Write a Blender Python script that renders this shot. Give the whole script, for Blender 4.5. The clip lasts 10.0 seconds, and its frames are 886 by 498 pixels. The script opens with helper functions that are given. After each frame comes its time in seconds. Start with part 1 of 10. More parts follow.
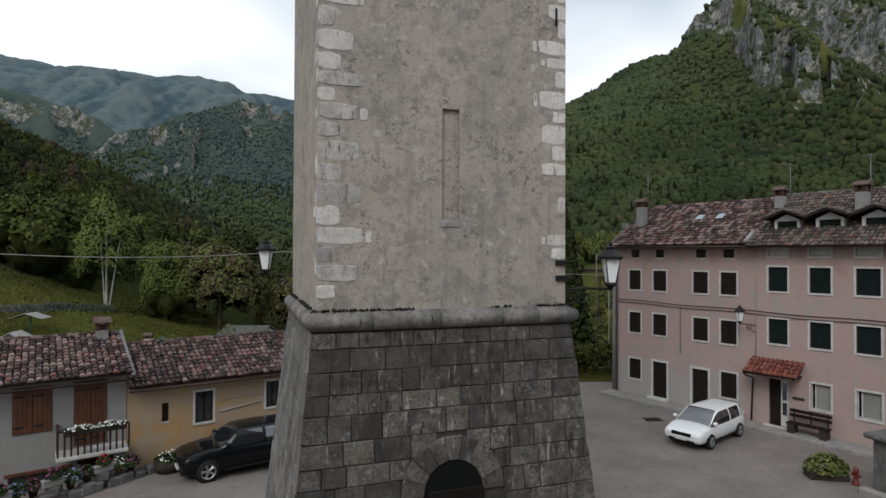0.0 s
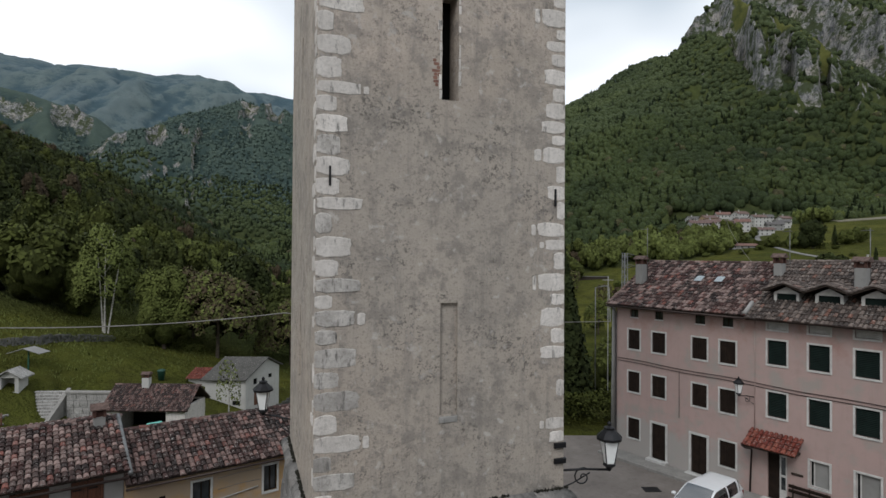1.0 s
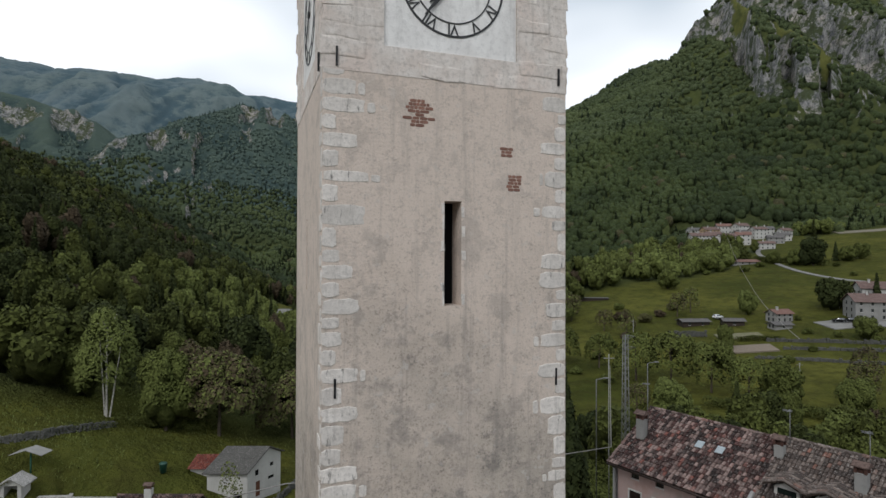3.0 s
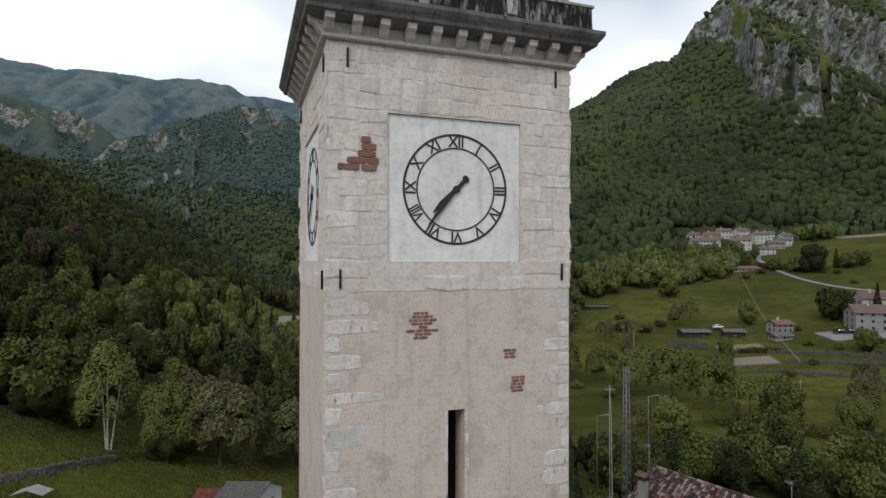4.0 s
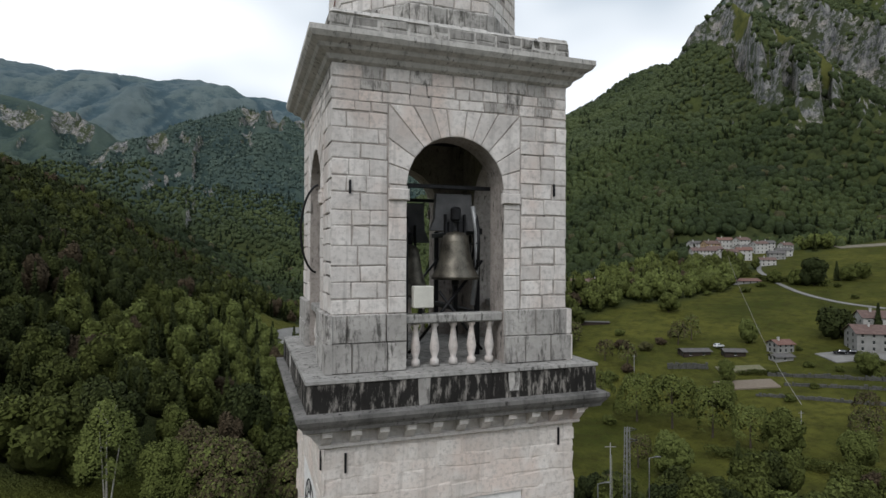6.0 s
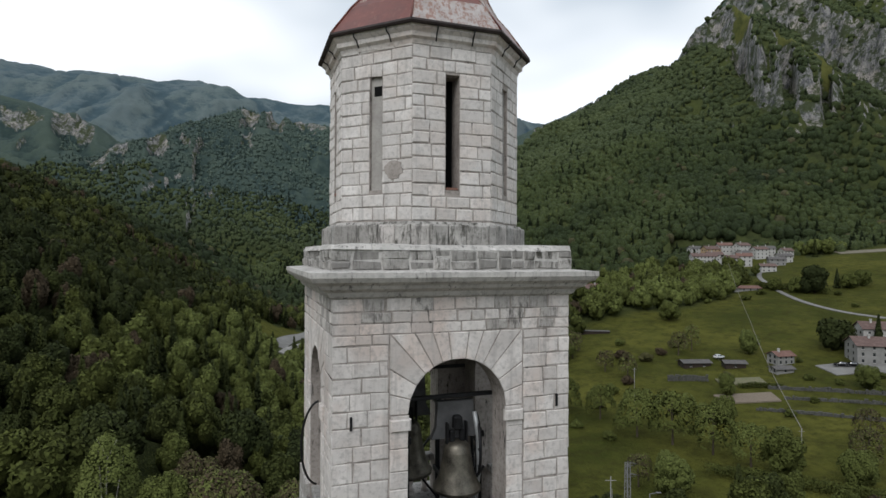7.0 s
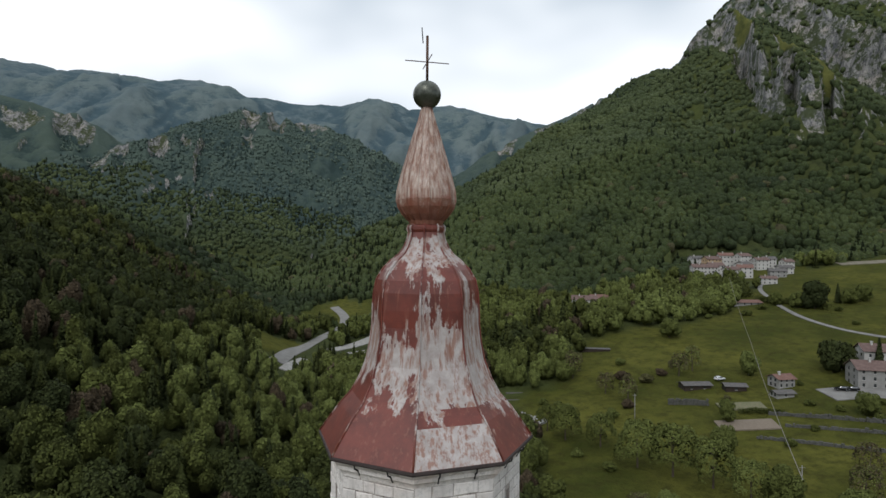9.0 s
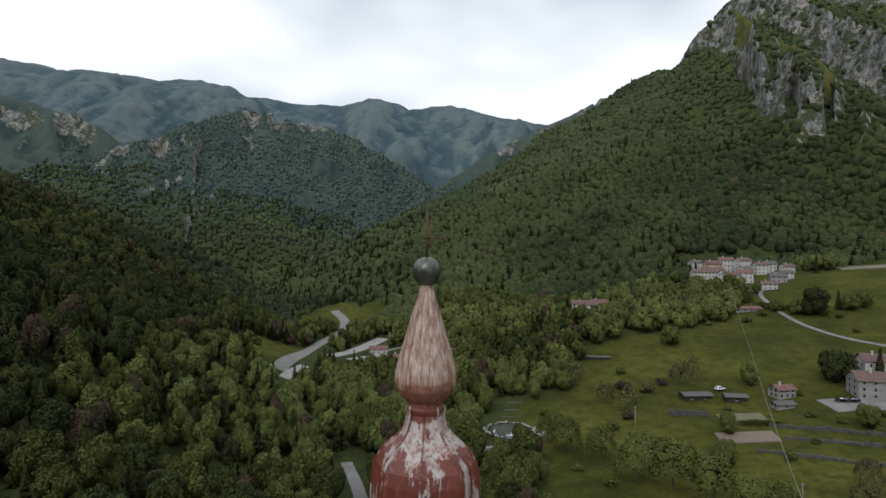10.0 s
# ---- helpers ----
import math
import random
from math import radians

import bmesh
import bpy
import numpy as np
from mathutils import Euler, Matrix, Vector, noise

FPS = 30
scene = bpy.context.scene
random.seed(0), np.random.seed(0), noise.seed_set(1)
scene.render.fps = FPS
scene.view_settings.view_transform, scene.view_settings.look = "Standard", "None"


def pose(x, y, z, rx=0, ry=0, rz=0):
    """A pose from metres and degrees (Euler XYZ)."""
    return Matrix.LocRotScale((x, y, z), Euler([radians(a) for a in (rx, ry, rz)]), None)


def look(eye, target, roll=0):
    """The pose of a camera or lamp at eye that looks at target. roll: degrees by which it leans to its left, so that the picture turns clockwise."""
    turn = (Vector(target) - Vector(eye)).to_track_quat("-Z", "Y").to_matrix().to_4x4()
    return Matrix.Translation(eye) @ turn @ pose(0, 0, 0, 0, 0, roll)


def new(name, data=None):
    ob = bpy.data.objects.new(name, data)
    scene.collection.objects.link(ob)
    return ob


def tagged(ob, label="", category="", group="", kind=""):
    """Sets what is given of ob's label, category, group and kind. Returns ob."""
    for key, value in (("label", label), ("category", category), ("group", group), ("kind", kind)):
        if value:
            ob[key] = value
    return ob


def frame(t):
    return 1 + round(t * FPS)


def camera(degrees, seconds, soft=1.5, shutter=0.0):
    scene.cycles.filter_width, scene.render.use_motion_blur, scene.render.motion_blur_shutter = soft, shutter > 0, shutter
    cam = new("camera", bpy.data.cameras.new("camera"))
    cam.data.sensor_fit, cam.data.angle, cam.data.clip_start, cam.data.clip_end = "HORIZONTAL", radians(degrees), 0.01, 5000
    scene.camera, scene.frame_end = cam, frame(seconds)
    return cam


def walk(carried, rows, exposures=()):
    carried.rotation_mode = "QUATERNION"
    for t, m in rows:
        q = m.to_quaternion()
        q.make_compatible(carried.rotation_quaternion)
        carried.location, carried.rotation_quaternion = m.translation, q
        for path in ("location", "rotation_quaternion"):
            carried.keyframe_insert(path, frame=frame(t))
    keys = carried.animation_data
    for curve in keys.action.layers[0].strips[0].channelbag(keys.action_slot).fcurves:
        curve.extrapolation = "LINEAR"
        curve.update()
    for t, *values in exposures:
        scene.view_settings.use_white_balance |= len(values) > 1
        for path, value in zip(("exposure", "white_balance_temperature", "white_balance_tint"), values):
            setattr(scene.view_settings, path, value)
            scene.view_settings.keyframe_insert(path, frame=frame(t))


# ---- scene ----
cam = camera(76.02, 10.0)
PATH = [
    (0, (-3.570, -12.199, 8.365), (3.047, 6.672, 8.623), 0.24),
    (0.5, (-3.533, -12.176, 9.970), (3.094, 6.692, 10.212), 0.33),
    (1, (-3.558, -12.182, 11.946), (3.081, 6.682, 12.181), 0.41),
    (1.5, (-3.579, -12.247, 14.208), (3.055, 6.619, 14.456), 0.32),
    (2, (-3.605, -12.274, 17.006), (3.027, 6.593, 17.254), 0.28),
    (2.5, (-3.632, -12.343, 19.496), (2.994, 6.526, 19.739), 0.23),
    (4, (-3.760, -12.383, 25.638), (2.849, 6.492, 25.877), 0.16),
    (4.5, (-3.741, -12.345, 27.338), (2.865, 6.531, 27.569), 0.16),
    (5, (-3.728, -12.274, 29.116), (2.878, 6.602, 29.341), 0.18),
    (5.5, (-3.728, -12.238, 30.861), (2.876, 6.638, 31.086), 0.20),
    (6.8, (-3.746, -12.179, 35.963), (2.855, 6.699, 36.197), 0.24),
    (7, (-3.755, -12.157, 36.828), (2.845, 6.722, 37.053), 0.24),
    (7.5, (-3.752, -12.104, 38.854), (2.844, 6.776, 39.064), 0.31),
    (8, (-3.742, -11.995, 41.017), (2.852, 6.885, 41.218), 0.34),
    (8.5, (-3.756, -12.053, 42.995), (2.833, 6.830, 43.179), 0.38),
    (9, (-3.812, -12.100, 45.183), (2.768, 6.785, 45.364), 0.39),
    (9.5, (-3.792, -12.005, 47.100), (2.783, 6.882, 47.266), 0.41),
    (10, (-3.759, -11.883, 49.149), (2.815, 7.005, 49.302), 0.41),
]
walk(cam, [(t, look(eye, target, roll)) for t, eye, target, roll in PATH])

# ---------------------------------------------------------------- sky and light
SUN_EL, SUN_AZ = 44.0, 222.0
sky_world = bpy.data.worlds.new("sky")
scene.world = sky_world
sky_world.use_nodes = True
wn, wl = sky_world.node_tree.nodes, sky_world.node_tree.links
wn.clear()
w_out = wn.new("ShaderNodeOutputWorld")
w_bg = wn.new("ShaderNodeBackground")
w_sky = wn.new("ShaderNodeTexSky")
w_sky.sky_type = "NISHITA"
w_sky.sun_disc = False
w_sky.sun_elevation, w_sky.sun_rotation = radians(SUN_EL), radians(SUN_AZ)
w_gain = wn.new("ShaderNodeVectorMath")
w_gain.operation = "SCALE"
w_gain.inputs["Scale"].default_value = 0.10
wl.new(w_sky.outputs[0], w_gain.inputs[0])
# overcast: broad layers of white and grey cloud, thinner towards the horizon
w_tc = wn.new("ShaderNodeTexCoord")
w_map = wn.new("ShaderNodeMapping")
w_map.inputs["Scale"].default_value = (1.0, 1.0, 2.2)
w_map.inputs["Location"].default_value = (0.3, 1.7, 0.2)
wl.new(w_tc.outputs["Generated"], w_map.inputs[0])
w_noise = wn.new("ShaderNodeTexNoise")
w_noise.inputs["Scale"].default_value = 1.5
w_noise.inputs["Detail"].default_value = 3
w_noise.inputs["Roughness"].default_value = 0.5
wl.new(w_map.outputs[0], w_noise.inputs[0])
w_ramp = wn.new("ShaderNodeValToRGB")
w_ramp.color_ramp.elements[0].position, w_ramp.color_ramp.elements[0].color = 0.40, (0.56, 0.64, 0.72, 1)
w_ramp.color_ramp.elements[1].position, w_ramp.color_ramp.elements[1].color = 0.57, (1.06, 1.10, 1.14, 1)
wl.new(w_noise.outputs["Fac"], w_ramp.inputs[0])
w_mix = wn.new("ShaderNodeMix")
w_mix.data_type = "RGBA"
w_mix.inputs[0].default_value = 0.88
wl.new(w_gain.outputs[0], w_mix.inputs[6])
wl.new(w_ramp.outputs[0], w_mix.inputs[7])
wl.new(w_mix.outputs[2], w_bg.inputs[0])
w_bg.inputs[1].default_value = 1.10
wl.new(w_bg.outputs[0], w_out.inputs[0])

sun = new("sun", bpy.data.lights.new("sun", "SUN"))
sun.data.energy, sun.data.angle, sun.data.color = 1.30, radians(25), (1.0, 0.99, 0.98)
sun.rotation_euler = (radians(90 - SUN_EL), 0, radians(180 - SUN_AZ))
scene.view_settings.exposure = 0.0

# ---------------------------------------------------------------- materials


class Nodes:
    """A material with short ways to wire it."""

    def __init__(self, name, rough=0.85, metal=0.0):
        self.m = bpy.data.materials.new(name)
        self.m.use_nodes = True
        self.t = self.m.node_tree
        self.p = self.t.nodes["Principled BSDF"]
        self.p.inputs["Roughness"].default_value = rough
        self.p.inputs["Metallic"].default_value = metal
        if rough >= 0.8:
            self.p.inputs["Specular IOR Level"].default_value = 0.18
        self.co = self.t.nodes.new("ShaderNodeTexCoord").outputs["Object"]

    def put(self, a, b):
        self.t.links.new(a, b)

    def stretch(self, sx, sy, sz):
        n = self.t.nodes.new("ShaderNodeMapping")
        n.inputs["Scale"].default_value = (sx, sy, sz)
        self.put(self.co, n.inputs[0])
        return n.outputs[0]

    def noise(self, scale, detail=4, rough=0.55, co=None):
        n = self.t.nodes.new("ShaderNodeTexNoise")
        n.inputs["Scale"].default_value, n.inputs["Detail"].default_value, n.inputs["Roughness"].default_value = scale, detail, rough
        self.put(co or self.co, n.inputs[0])
        return n.outputs["Fac"]

    def voronoi(self, scale, co=None, out="Distance"):
        n = self.t.nodes.new("ShaderNodeTexVoronoi")
        n.inputs["Scale"].default_value = scale
        self.put(co or self.co, n.inputs[0])
        return n.outputs[out]

    def ramp(self, fac, lo, hi, a=0.0, b=1.0):
        n = self.t.nodes.new("ShaderNodeMapRange")
        for i, x in zip((1, 2, 3, 4), (lo, hi, a, b)):
            n.inputs[i].default_value = x
        self.put(fac, n.inputs[0])
        return n.outputs[0]

    def mix(self, fac, a, b, mode="MIX"):
        n = self.t.nodes.new("ShaderNodeMix")
        n.data_type, n.blend_type = "RGBA", mode
        for i, x in ((0, fac), (6, a), (7, b)):
            if isinstance(x, (int, float)):
                n.inputs[i].default_value = x
            elif isinstance(x, tuple):
                n.inputs[i].default_value = (*x[:3], 1)
            else:
                self.put(x, n.inputs[i])
        return n.outputs[2]

    def math(self, op, a, b=0.0):
        n = self.t.nodes.new("ShaderNodeMath")
        n.operation = op
        for i, x in ((0, a), (1, b)):
            if isinstance(x, (int, float)):
                n.inputs[i].default_value = x
            else:
                self.put(x, n.inputs[i])
        return n.outputs[0]

    def geo(self, out):
        return self.t.nodes.new("ShaderNodeNewGeometry").outputs[out]

    def each(self):
        return self.t.nodes.new("ShaderNodeObjectInfo").outputs["Random"]

    def attr(self, name):
        n = self.t.nodes.new("ShaderNodeAttribute")
        n.attribute_name = name
        return n.outputs["Fac"]

    def axis(self, vec, k):
        n = self.t.nodes.new("ShaderNodeSeparateXYZ")
        self.put(vec, n.inputs[0])
        return n.outputs[k]

    def bump(self, height, strength=0.4, dist=0.02):
        n = self.t.nodes.new("ShaderNodeBump")
        n.inputs["Strength"].default_value, n.inputs["Distance"].default_value = strength, dist
        self.put(height, n.inputs["Height"])
        self.put(n.outputs[0], self.p.inputs["Normal"])

    def base(self, c):
        if isinstance(c, tuple):
            self.p.inputs["Base Color"].default_value = (*c[:3], 1)
        else:
            self.put(c, self.p.inputs["Base Color"])
        return self.m


def mat_simple(name, col, var=0.25, scale=3.0, rough=0.8, metal=0.0, bump=0.2, dist=0.01, each=0.0):
    """One colour with blotches at two scales, grain and fine relief."""
    n = Nodes(name, rough, metal)
    big, small = n.noise(scale, 3), n.noise(scale * 9, 4, 0.6)
    f = n.math("ADD", n.ramp(big, 0.3, 0.7, 1 - var, 1 + var), n.ramp(small, 0.3, 0.7, -var * 0.5, var * 0.5))
    if each:
        f = n.math("MULTIPLY", f, n.ramp(n.each(), 0, 1, 1 - each, 1 + each))
    v = n.t.nodes.new("ShaderNodeVectorMath")
    v.operation = "SCALE"
    v.inputs[0].default_value = col
    n.put(f, v.inputs["Scale"])
    n.put(n.ramp(small, 0.3, 0.7, max(0.02, rough - 0.12), min(1, rough + 0.1)), n.p.inputs["Roughness"])
    if bump:
        n.bump(small, bump, dist)
    return n.base(v.outputs[0])


def mat_stone(name, light, dark, joint=0.2, stain=0.3, soot=(0.03, 0.028, 0.025), soot_amount=0.0, each=0.18, scale=1.6, warm=None, lichen=0.0, pits=0.0):
    """Weathered stone: blotches, grain, vertical dirt streaks, black lichen."""
    n = Nodes(name, 0.9)
    big, mid, fine = n.noise(scale, 4, 0.6), n.noise(scale * 5, 5, 0.65), n.noise(scale * 30, 3, 0.6)
    c = n.mix(n.ramp(big, 0.35, 0.65), light, dark)
    if warm:
        c = n.mix(n.ramp(n.noise(scale * 0.45, 3), 0.48, 0.66, 0, 0.8), c, warm)
    c = n.mix(n.ramp(mid, 0.48, 0.72, 0, stain), c, tuple(x * 0.45 for x in dark))
    streak = n.noise(1.0, 5, 0.6, n.stretch(7, 7, 0.55))
    c = n.mix(n.ramp(streak, 0.55, 0.75, 0, stain), c, tuple(x * 0.5 for x in dark))
    if soot_amount:
        s2 = n.noise(1.0, 6, 0.7, n.stretch(9, 9, 2.2))
        c = n.mix(n.ramp(s2, 0.62 - 0.3 * soot_amount, 0.70 - 0.22 * soot_amount, 0, 0.95), c, soot)
    if lichen:
        c = n.mix(n.ramp(n.noise(scale * 2.2, 6, 0.75), 0.57, 0.66, 0, lichen), c, (0.30, 0.295, 0.28))
        c = n.mix(n.ramp(n.noise(1.0, 6, 0.7, n.stretch(6, 6, 1.0)), 0.60, 0.67, 0, lichen), c, (0.40, 0.39, 0.37))
    if pits:
        c = n.mix(n.ramp(n.noise(24, 6, 0.75), 0.54, 0.62, 0, pits), c, tuple(x * 0.35 for x in dark))
        some = n.ramp(n.math("ADD", n.each(), n.ramp(n.noise(1.1, 4, 0.6), 0.3, 0.7, -0.4, 0.4)), 0.50, 0.85)
        c = n.mix(n.math("MULTIPLY", n.ramp(n.noise(13, 6, 0.8), 0.50, 0.57, 0, pits), some), c, (0.33, 0.315, 0.29))
        c = n.mix(n.math("MULTIPLY", n.ramp(n.noise(10, 6, 0.8), 0.56, 0.62, 0, 0.9), some), c, (0.022, 0.020, 0.018))
        c = n.mix(n.ramp(n.noise(0.5, 4, 0.6), 0.45, 0.62, 0, 0.6), c, tuple(x * 0.8 for x in dark))
    c = n.mix(n.ramp(n.each(), 0, 1, 0, each * 2), c, tuple(x * 0.62 for x in dark))
    n.bump(n.math("ADD", mid, n.math("MULTIPLY", fine, 0.5)), 0.5, 0.02)
    return n.base(c)


def mat_plain(name, col, rough=0.6, metal=0.0):
    n = Nodes(name, rough, metal)
    return n.base(tuple(col))


# ---------------------------------------------------------------- mesh helpers
def mesh_ob(name, verts, faces, mats, parent=None, label="", smooth=False, index=None):
    me = bpy.data.meshes.new(name)
    me.from_pydata([tuple(v) for v in verts], [], [tuple(f) for f in faces])
    for m in (mats if isinstance(mats, (list, tuple)) else [mats]):
        me.materials.append(m)
    if index is not None:
        me.polygons.foreach_set("material_index", np.asarray(index, dtype=np.int32))
    if smooth:
        me.polygons.foreach_set("use_smooth", np.ones(len(me.polygons), dtype=bool))
    me.update()
    ob = new(name, me)
    if parent:
        ob.parent = parent
    if label:
        ob["label"] = label
    return ob


def part(name, bm, material, parent=None, label="", smooth=False):
    """Links a bmesh as one mesh object under a thing or a part."""
    me = bpy.data.meshes.new(name)
    bm.normal_update()
    bm.to_mesh(me)
    bm.free()
    for m in (material if isinstance(material, (list, tuple)) else [material]):
        me.materials.append(m)
    if smooth:
        me.polygons.foreach_set("use_smooth", np.ones(len(me.polygons), dtype=bool))
    ob = new(name, me)
    if parent:
        ob.parent = parent
    if label:
        ob["label"] = label
    return ob


def thing(name, label, category, group="", m=None, kind=""):
    ob = new(name)
    ob.empty_display_size = 0.2
    if m is not None:
        ob.matrix_basis = m
    return tagged(ob, label, category, group, kind)


def add_box(bm, x0, x1, y0, y1, z0, z1, bev=0.0, m=None):
    """Adds a box to bm, with its edges cut by bev."""
    r = bmesh.ops.create_cube(bm, size=1.0)
    vs = r["verts"]
    for v in vs:
        v.co = Vector(((x0 + x1) / 2 + v.co.x * (x1 - x0), (y0 + y1) / 2 + v.co.y * (y1 - y0), (z0 + z1) / 2 + v.co.z * (z1 - z0)))
    if bev:
        es = list({e for v in vs for e in v.link_edges})
        out = bmesh.ops.bevel(bm, geom=es, offset=bev, segments=1, affect="EDGES")
        vs = list({v for f in out["faces"] for v in f.verts} | {v for v in vs if v.is_valid})
    if m is not None:
        bmesh.ops.transform(bm, matrix=m, verts=[v for v in vs if v.is_valid])
    return vs


def box_part(name, x0, x1, y0, y1, z0, z1, material, parent=None, label="", bev=0.01, m=None):
    bm = bmesh.new()
    add_box(bm, x0, x1, y0, y1, z0, z1, bev, m)
    return part(name, bm, material, parent, label)


def lathe(bm, profile, seg=24, centre=(0, 0), turn=0.0, caps=True):
    """Turns a profile of (radius, z) about a vertical axis."""
    rings = []
    for r, z in profile:
        rings.append([bm.verts.new((centre[0] + r * math.cos(turn + 2 * math.pi * k / seg), centre[1] + r * math.sin(turn + 2 * math.pi * k / seg), z)) for k in range(seg)])
    for a, b in zip(rings, rings[1:]):
        for k in range(seg):
            bm.faces.new((a[k], a[(k + 1) % seg], b[(k + 1) % seg], b[k]))
    if caps:
        bm.faces.new(rings[0][::-1])
        bm.faces.new(rings[-1])
    return rings


def square_rings(bm, profile, caps=True):
    """A square stack: (half width, z) from below to the top."""
    return lathe(bm, [(h * math.sqrt(2), z) for h, z in profile], 4, (0, 0), math.pi / 4, caps)


def tube(name, pts, r, material, parent=None, label="", sides=6):
    """A thin round bar along points."""
    bm = bmesh.new()
    rings = []
    pts = [Vector(p) for p in pts]
    for i, p in enumerate(pts):
        d = (pts[min(i + 1, len(pts) - 1)] - pts[max(i - 1, 0)]).normalized()
        a = d.orthogonal().normalized() if i == 0 else (a - d * a.dot(d)).normalized()
        b = d.cross(a)
        rings.append([bm.verts.new(p + (a * math.cos(2 * math.pi * k / sides) + b * math.sin(2 * math.pi * k / sides)) * r) for k in range(sides)])
    for q, w in zip(rings, rings[1:]):
        for k in range(sides):
            bm.faces.new((q[k], q[(k + 1) % sides], w[(k + 1) % sides], w[k]))
    bm.faces.new(rings[0][::-1])
    bm.faces.new(rings[-1])
    return part(name, bm, material, parent, label, smooth=True)


def block(name, corners, out, material, parent, cut=0.02, seat=0.0):
    """One dressed stone: four corner points of its bed, pushed out by `out` (a vector) with chamfered edges."""
    q = [Vector(c) for c in corners]
    mid = sum(q, Vector()) / 4
    o = Vector(out)
    low = [p - o * 0.2 for p in q]
    edge = [p + o * 0.55 for p in q]
    top = [p + (mid - p).normalized() * min(cut * 1.4, (mid - p).length * 0.4) + o for p in q]
    vs = low + edge + top
    fs = [(8, 9, 10, 11)]
    for k in range(4):
        j = (k + 1) % 4
        fs += [(k, j, 4 + j, 4 + k), (4 + k, 4 + j, 8 + j, 8 + k)]
    return vs, fs


# the frame of the valley: u across the view, v along it
ORG = (-3.7, -12.2)
RT, FW = (0.9439, -0.3303), (0.3303, 0.9439)


def valley(u, v):
    """World x, y of a place u metres to the side of and v metres up the valley."""
    return ORG[0] + u * RT[0] + v * FW[0], ORG[1] + u * RT[1] + v * FW[1]


def lattice(ix, iy, seed):
    h = np.sin(ix * 127.1 + iy * 311.7 + seed * 74.7) * 43758.5453
    return h - np.floor(h)


def field(u, v, size, seed=0):
    """Smooth noise, 0 to 1."""
    x, y = np.asarray(u, float) / size, np.asarray(v, float) / size
    ix, iy = np.floor(x), np.floor(y)
    fx, fy = x - ix, y - iy
    fx, fy = fx * fx * (3 - 2 * fx), fy * fy * (3 - 2 * fy)
    a, b = lattice(ix, iy, seed), lattice(ix + 1, iy, seed)
    c, d = lattice(ix, iy + 1, seed), lattice(ix + 1, iy + 1, seed)
    return (a * (1 - fx) + b * fx) * (1 - fy) + (c * (1 - fx) + d * fx) * fy


def fbm(u, v, size, octaves=4, seed=0, ridged=False):
    s, w, tot = 0.0, 1.0, 0.0
    for k in range(octaves):
        n = field(u, v, size / 2 ** k, seed + k * 7)
        s = s + w * (1 - np.abs(2 * n - 1) if ridged else n)
        tot += w
        w *= 0.5
    return s / tot


def step(x, a, b):
    k = np.clip((np.asarray(x, float) - a) / (b - a), 0, 1)
    return k * k * (3 - 2 * k)


def smax(a, b, k):
    """Greatest of two, with a rounded valley between."""
    h = np.clip(0.5 + 0.5 * (a - b) / k, 0, 1)
    return b * (1 - h) + a * h + k * h * (1 - h)


def seen(px, py, depth, eye=49.1, f=1003.0, hor=448.7):
    """u, v, z of a crest from its pixel in the camera's topmost view and its distance."""
    return (px - 784) / f * depth, depth, eye + (hor - py) / f * depth

# ---------------------------------------------------------------- the valley
RIGHT_CREST = ((-300, 680, 6), (-192, 760, 28), (-80, 850, 96), (5, 900, 139), (81, 950, 192), (174, 1050, 260), (305, 1150, 343), (431, 1250, 437), (596, 1355, 546), (730, 1420, 678), (951, 1500, 830))
RS = [(p[0] + 192) * 0.8 + (p[1] - 760) * 0.6 for p in RIGHT_CREST]
RN = [(p[0] + 192) * 0.6 - (p[1] - 760) * 0.8 for p in RIGHT_CREST]
RZ = [p[2] for p in RIGHT_CREST]


def right_hill(u, v):
    s, n = (u + 192) * 0.8 + (v - 760) * 0.6, (u + 192) * 0.6 - (v - 760) * 0.8
    c = np.interp(s, RS, RZ)
    n = n - np.interp(s, RS, RN)
    front = c - 0.11 * np.clip(n, 0, 470) - 0.35 * np.clip(n - 470, 0, None) + 10 * np.sin(np.clip(n, 0, 470) / 470 * math.pi)
    return np.where(n > 0, front, c + 0.9 * n)


LEFT_B, LEFT_Z = (-1.6, -0.782, -0.582, -0.482, -0.382, -0.320, -0.240), (300, 124, 86, 60, 38, 18, 0)


def left_hill(u, v):
    """The wooded hill that closes the valley on one side, its brow some 550 m off."""
    z = 28 - 0.503 * (u + 162) - 0.147 * (v - 303) - 9 * np.exp(-((v - 115) / 45) ** 2) * step(u, -130, -60)
    z = z + 22 * step(v, 330, 590) * step(u, -160, -260)
    brow = np.interp(u / np.maximum(v, 1.0), LEFT_B, LEFT_Z)
    k = step(v, 300, 430)
    cap = brow * np.minimum(v / 550.0, 1.0) - 2.0
    z = z * (1 - k) + np.minimum(z, cap) * k
    return np.where(v > 550, np.minimum(z, brow - 0.45 * (v - 550)), z)


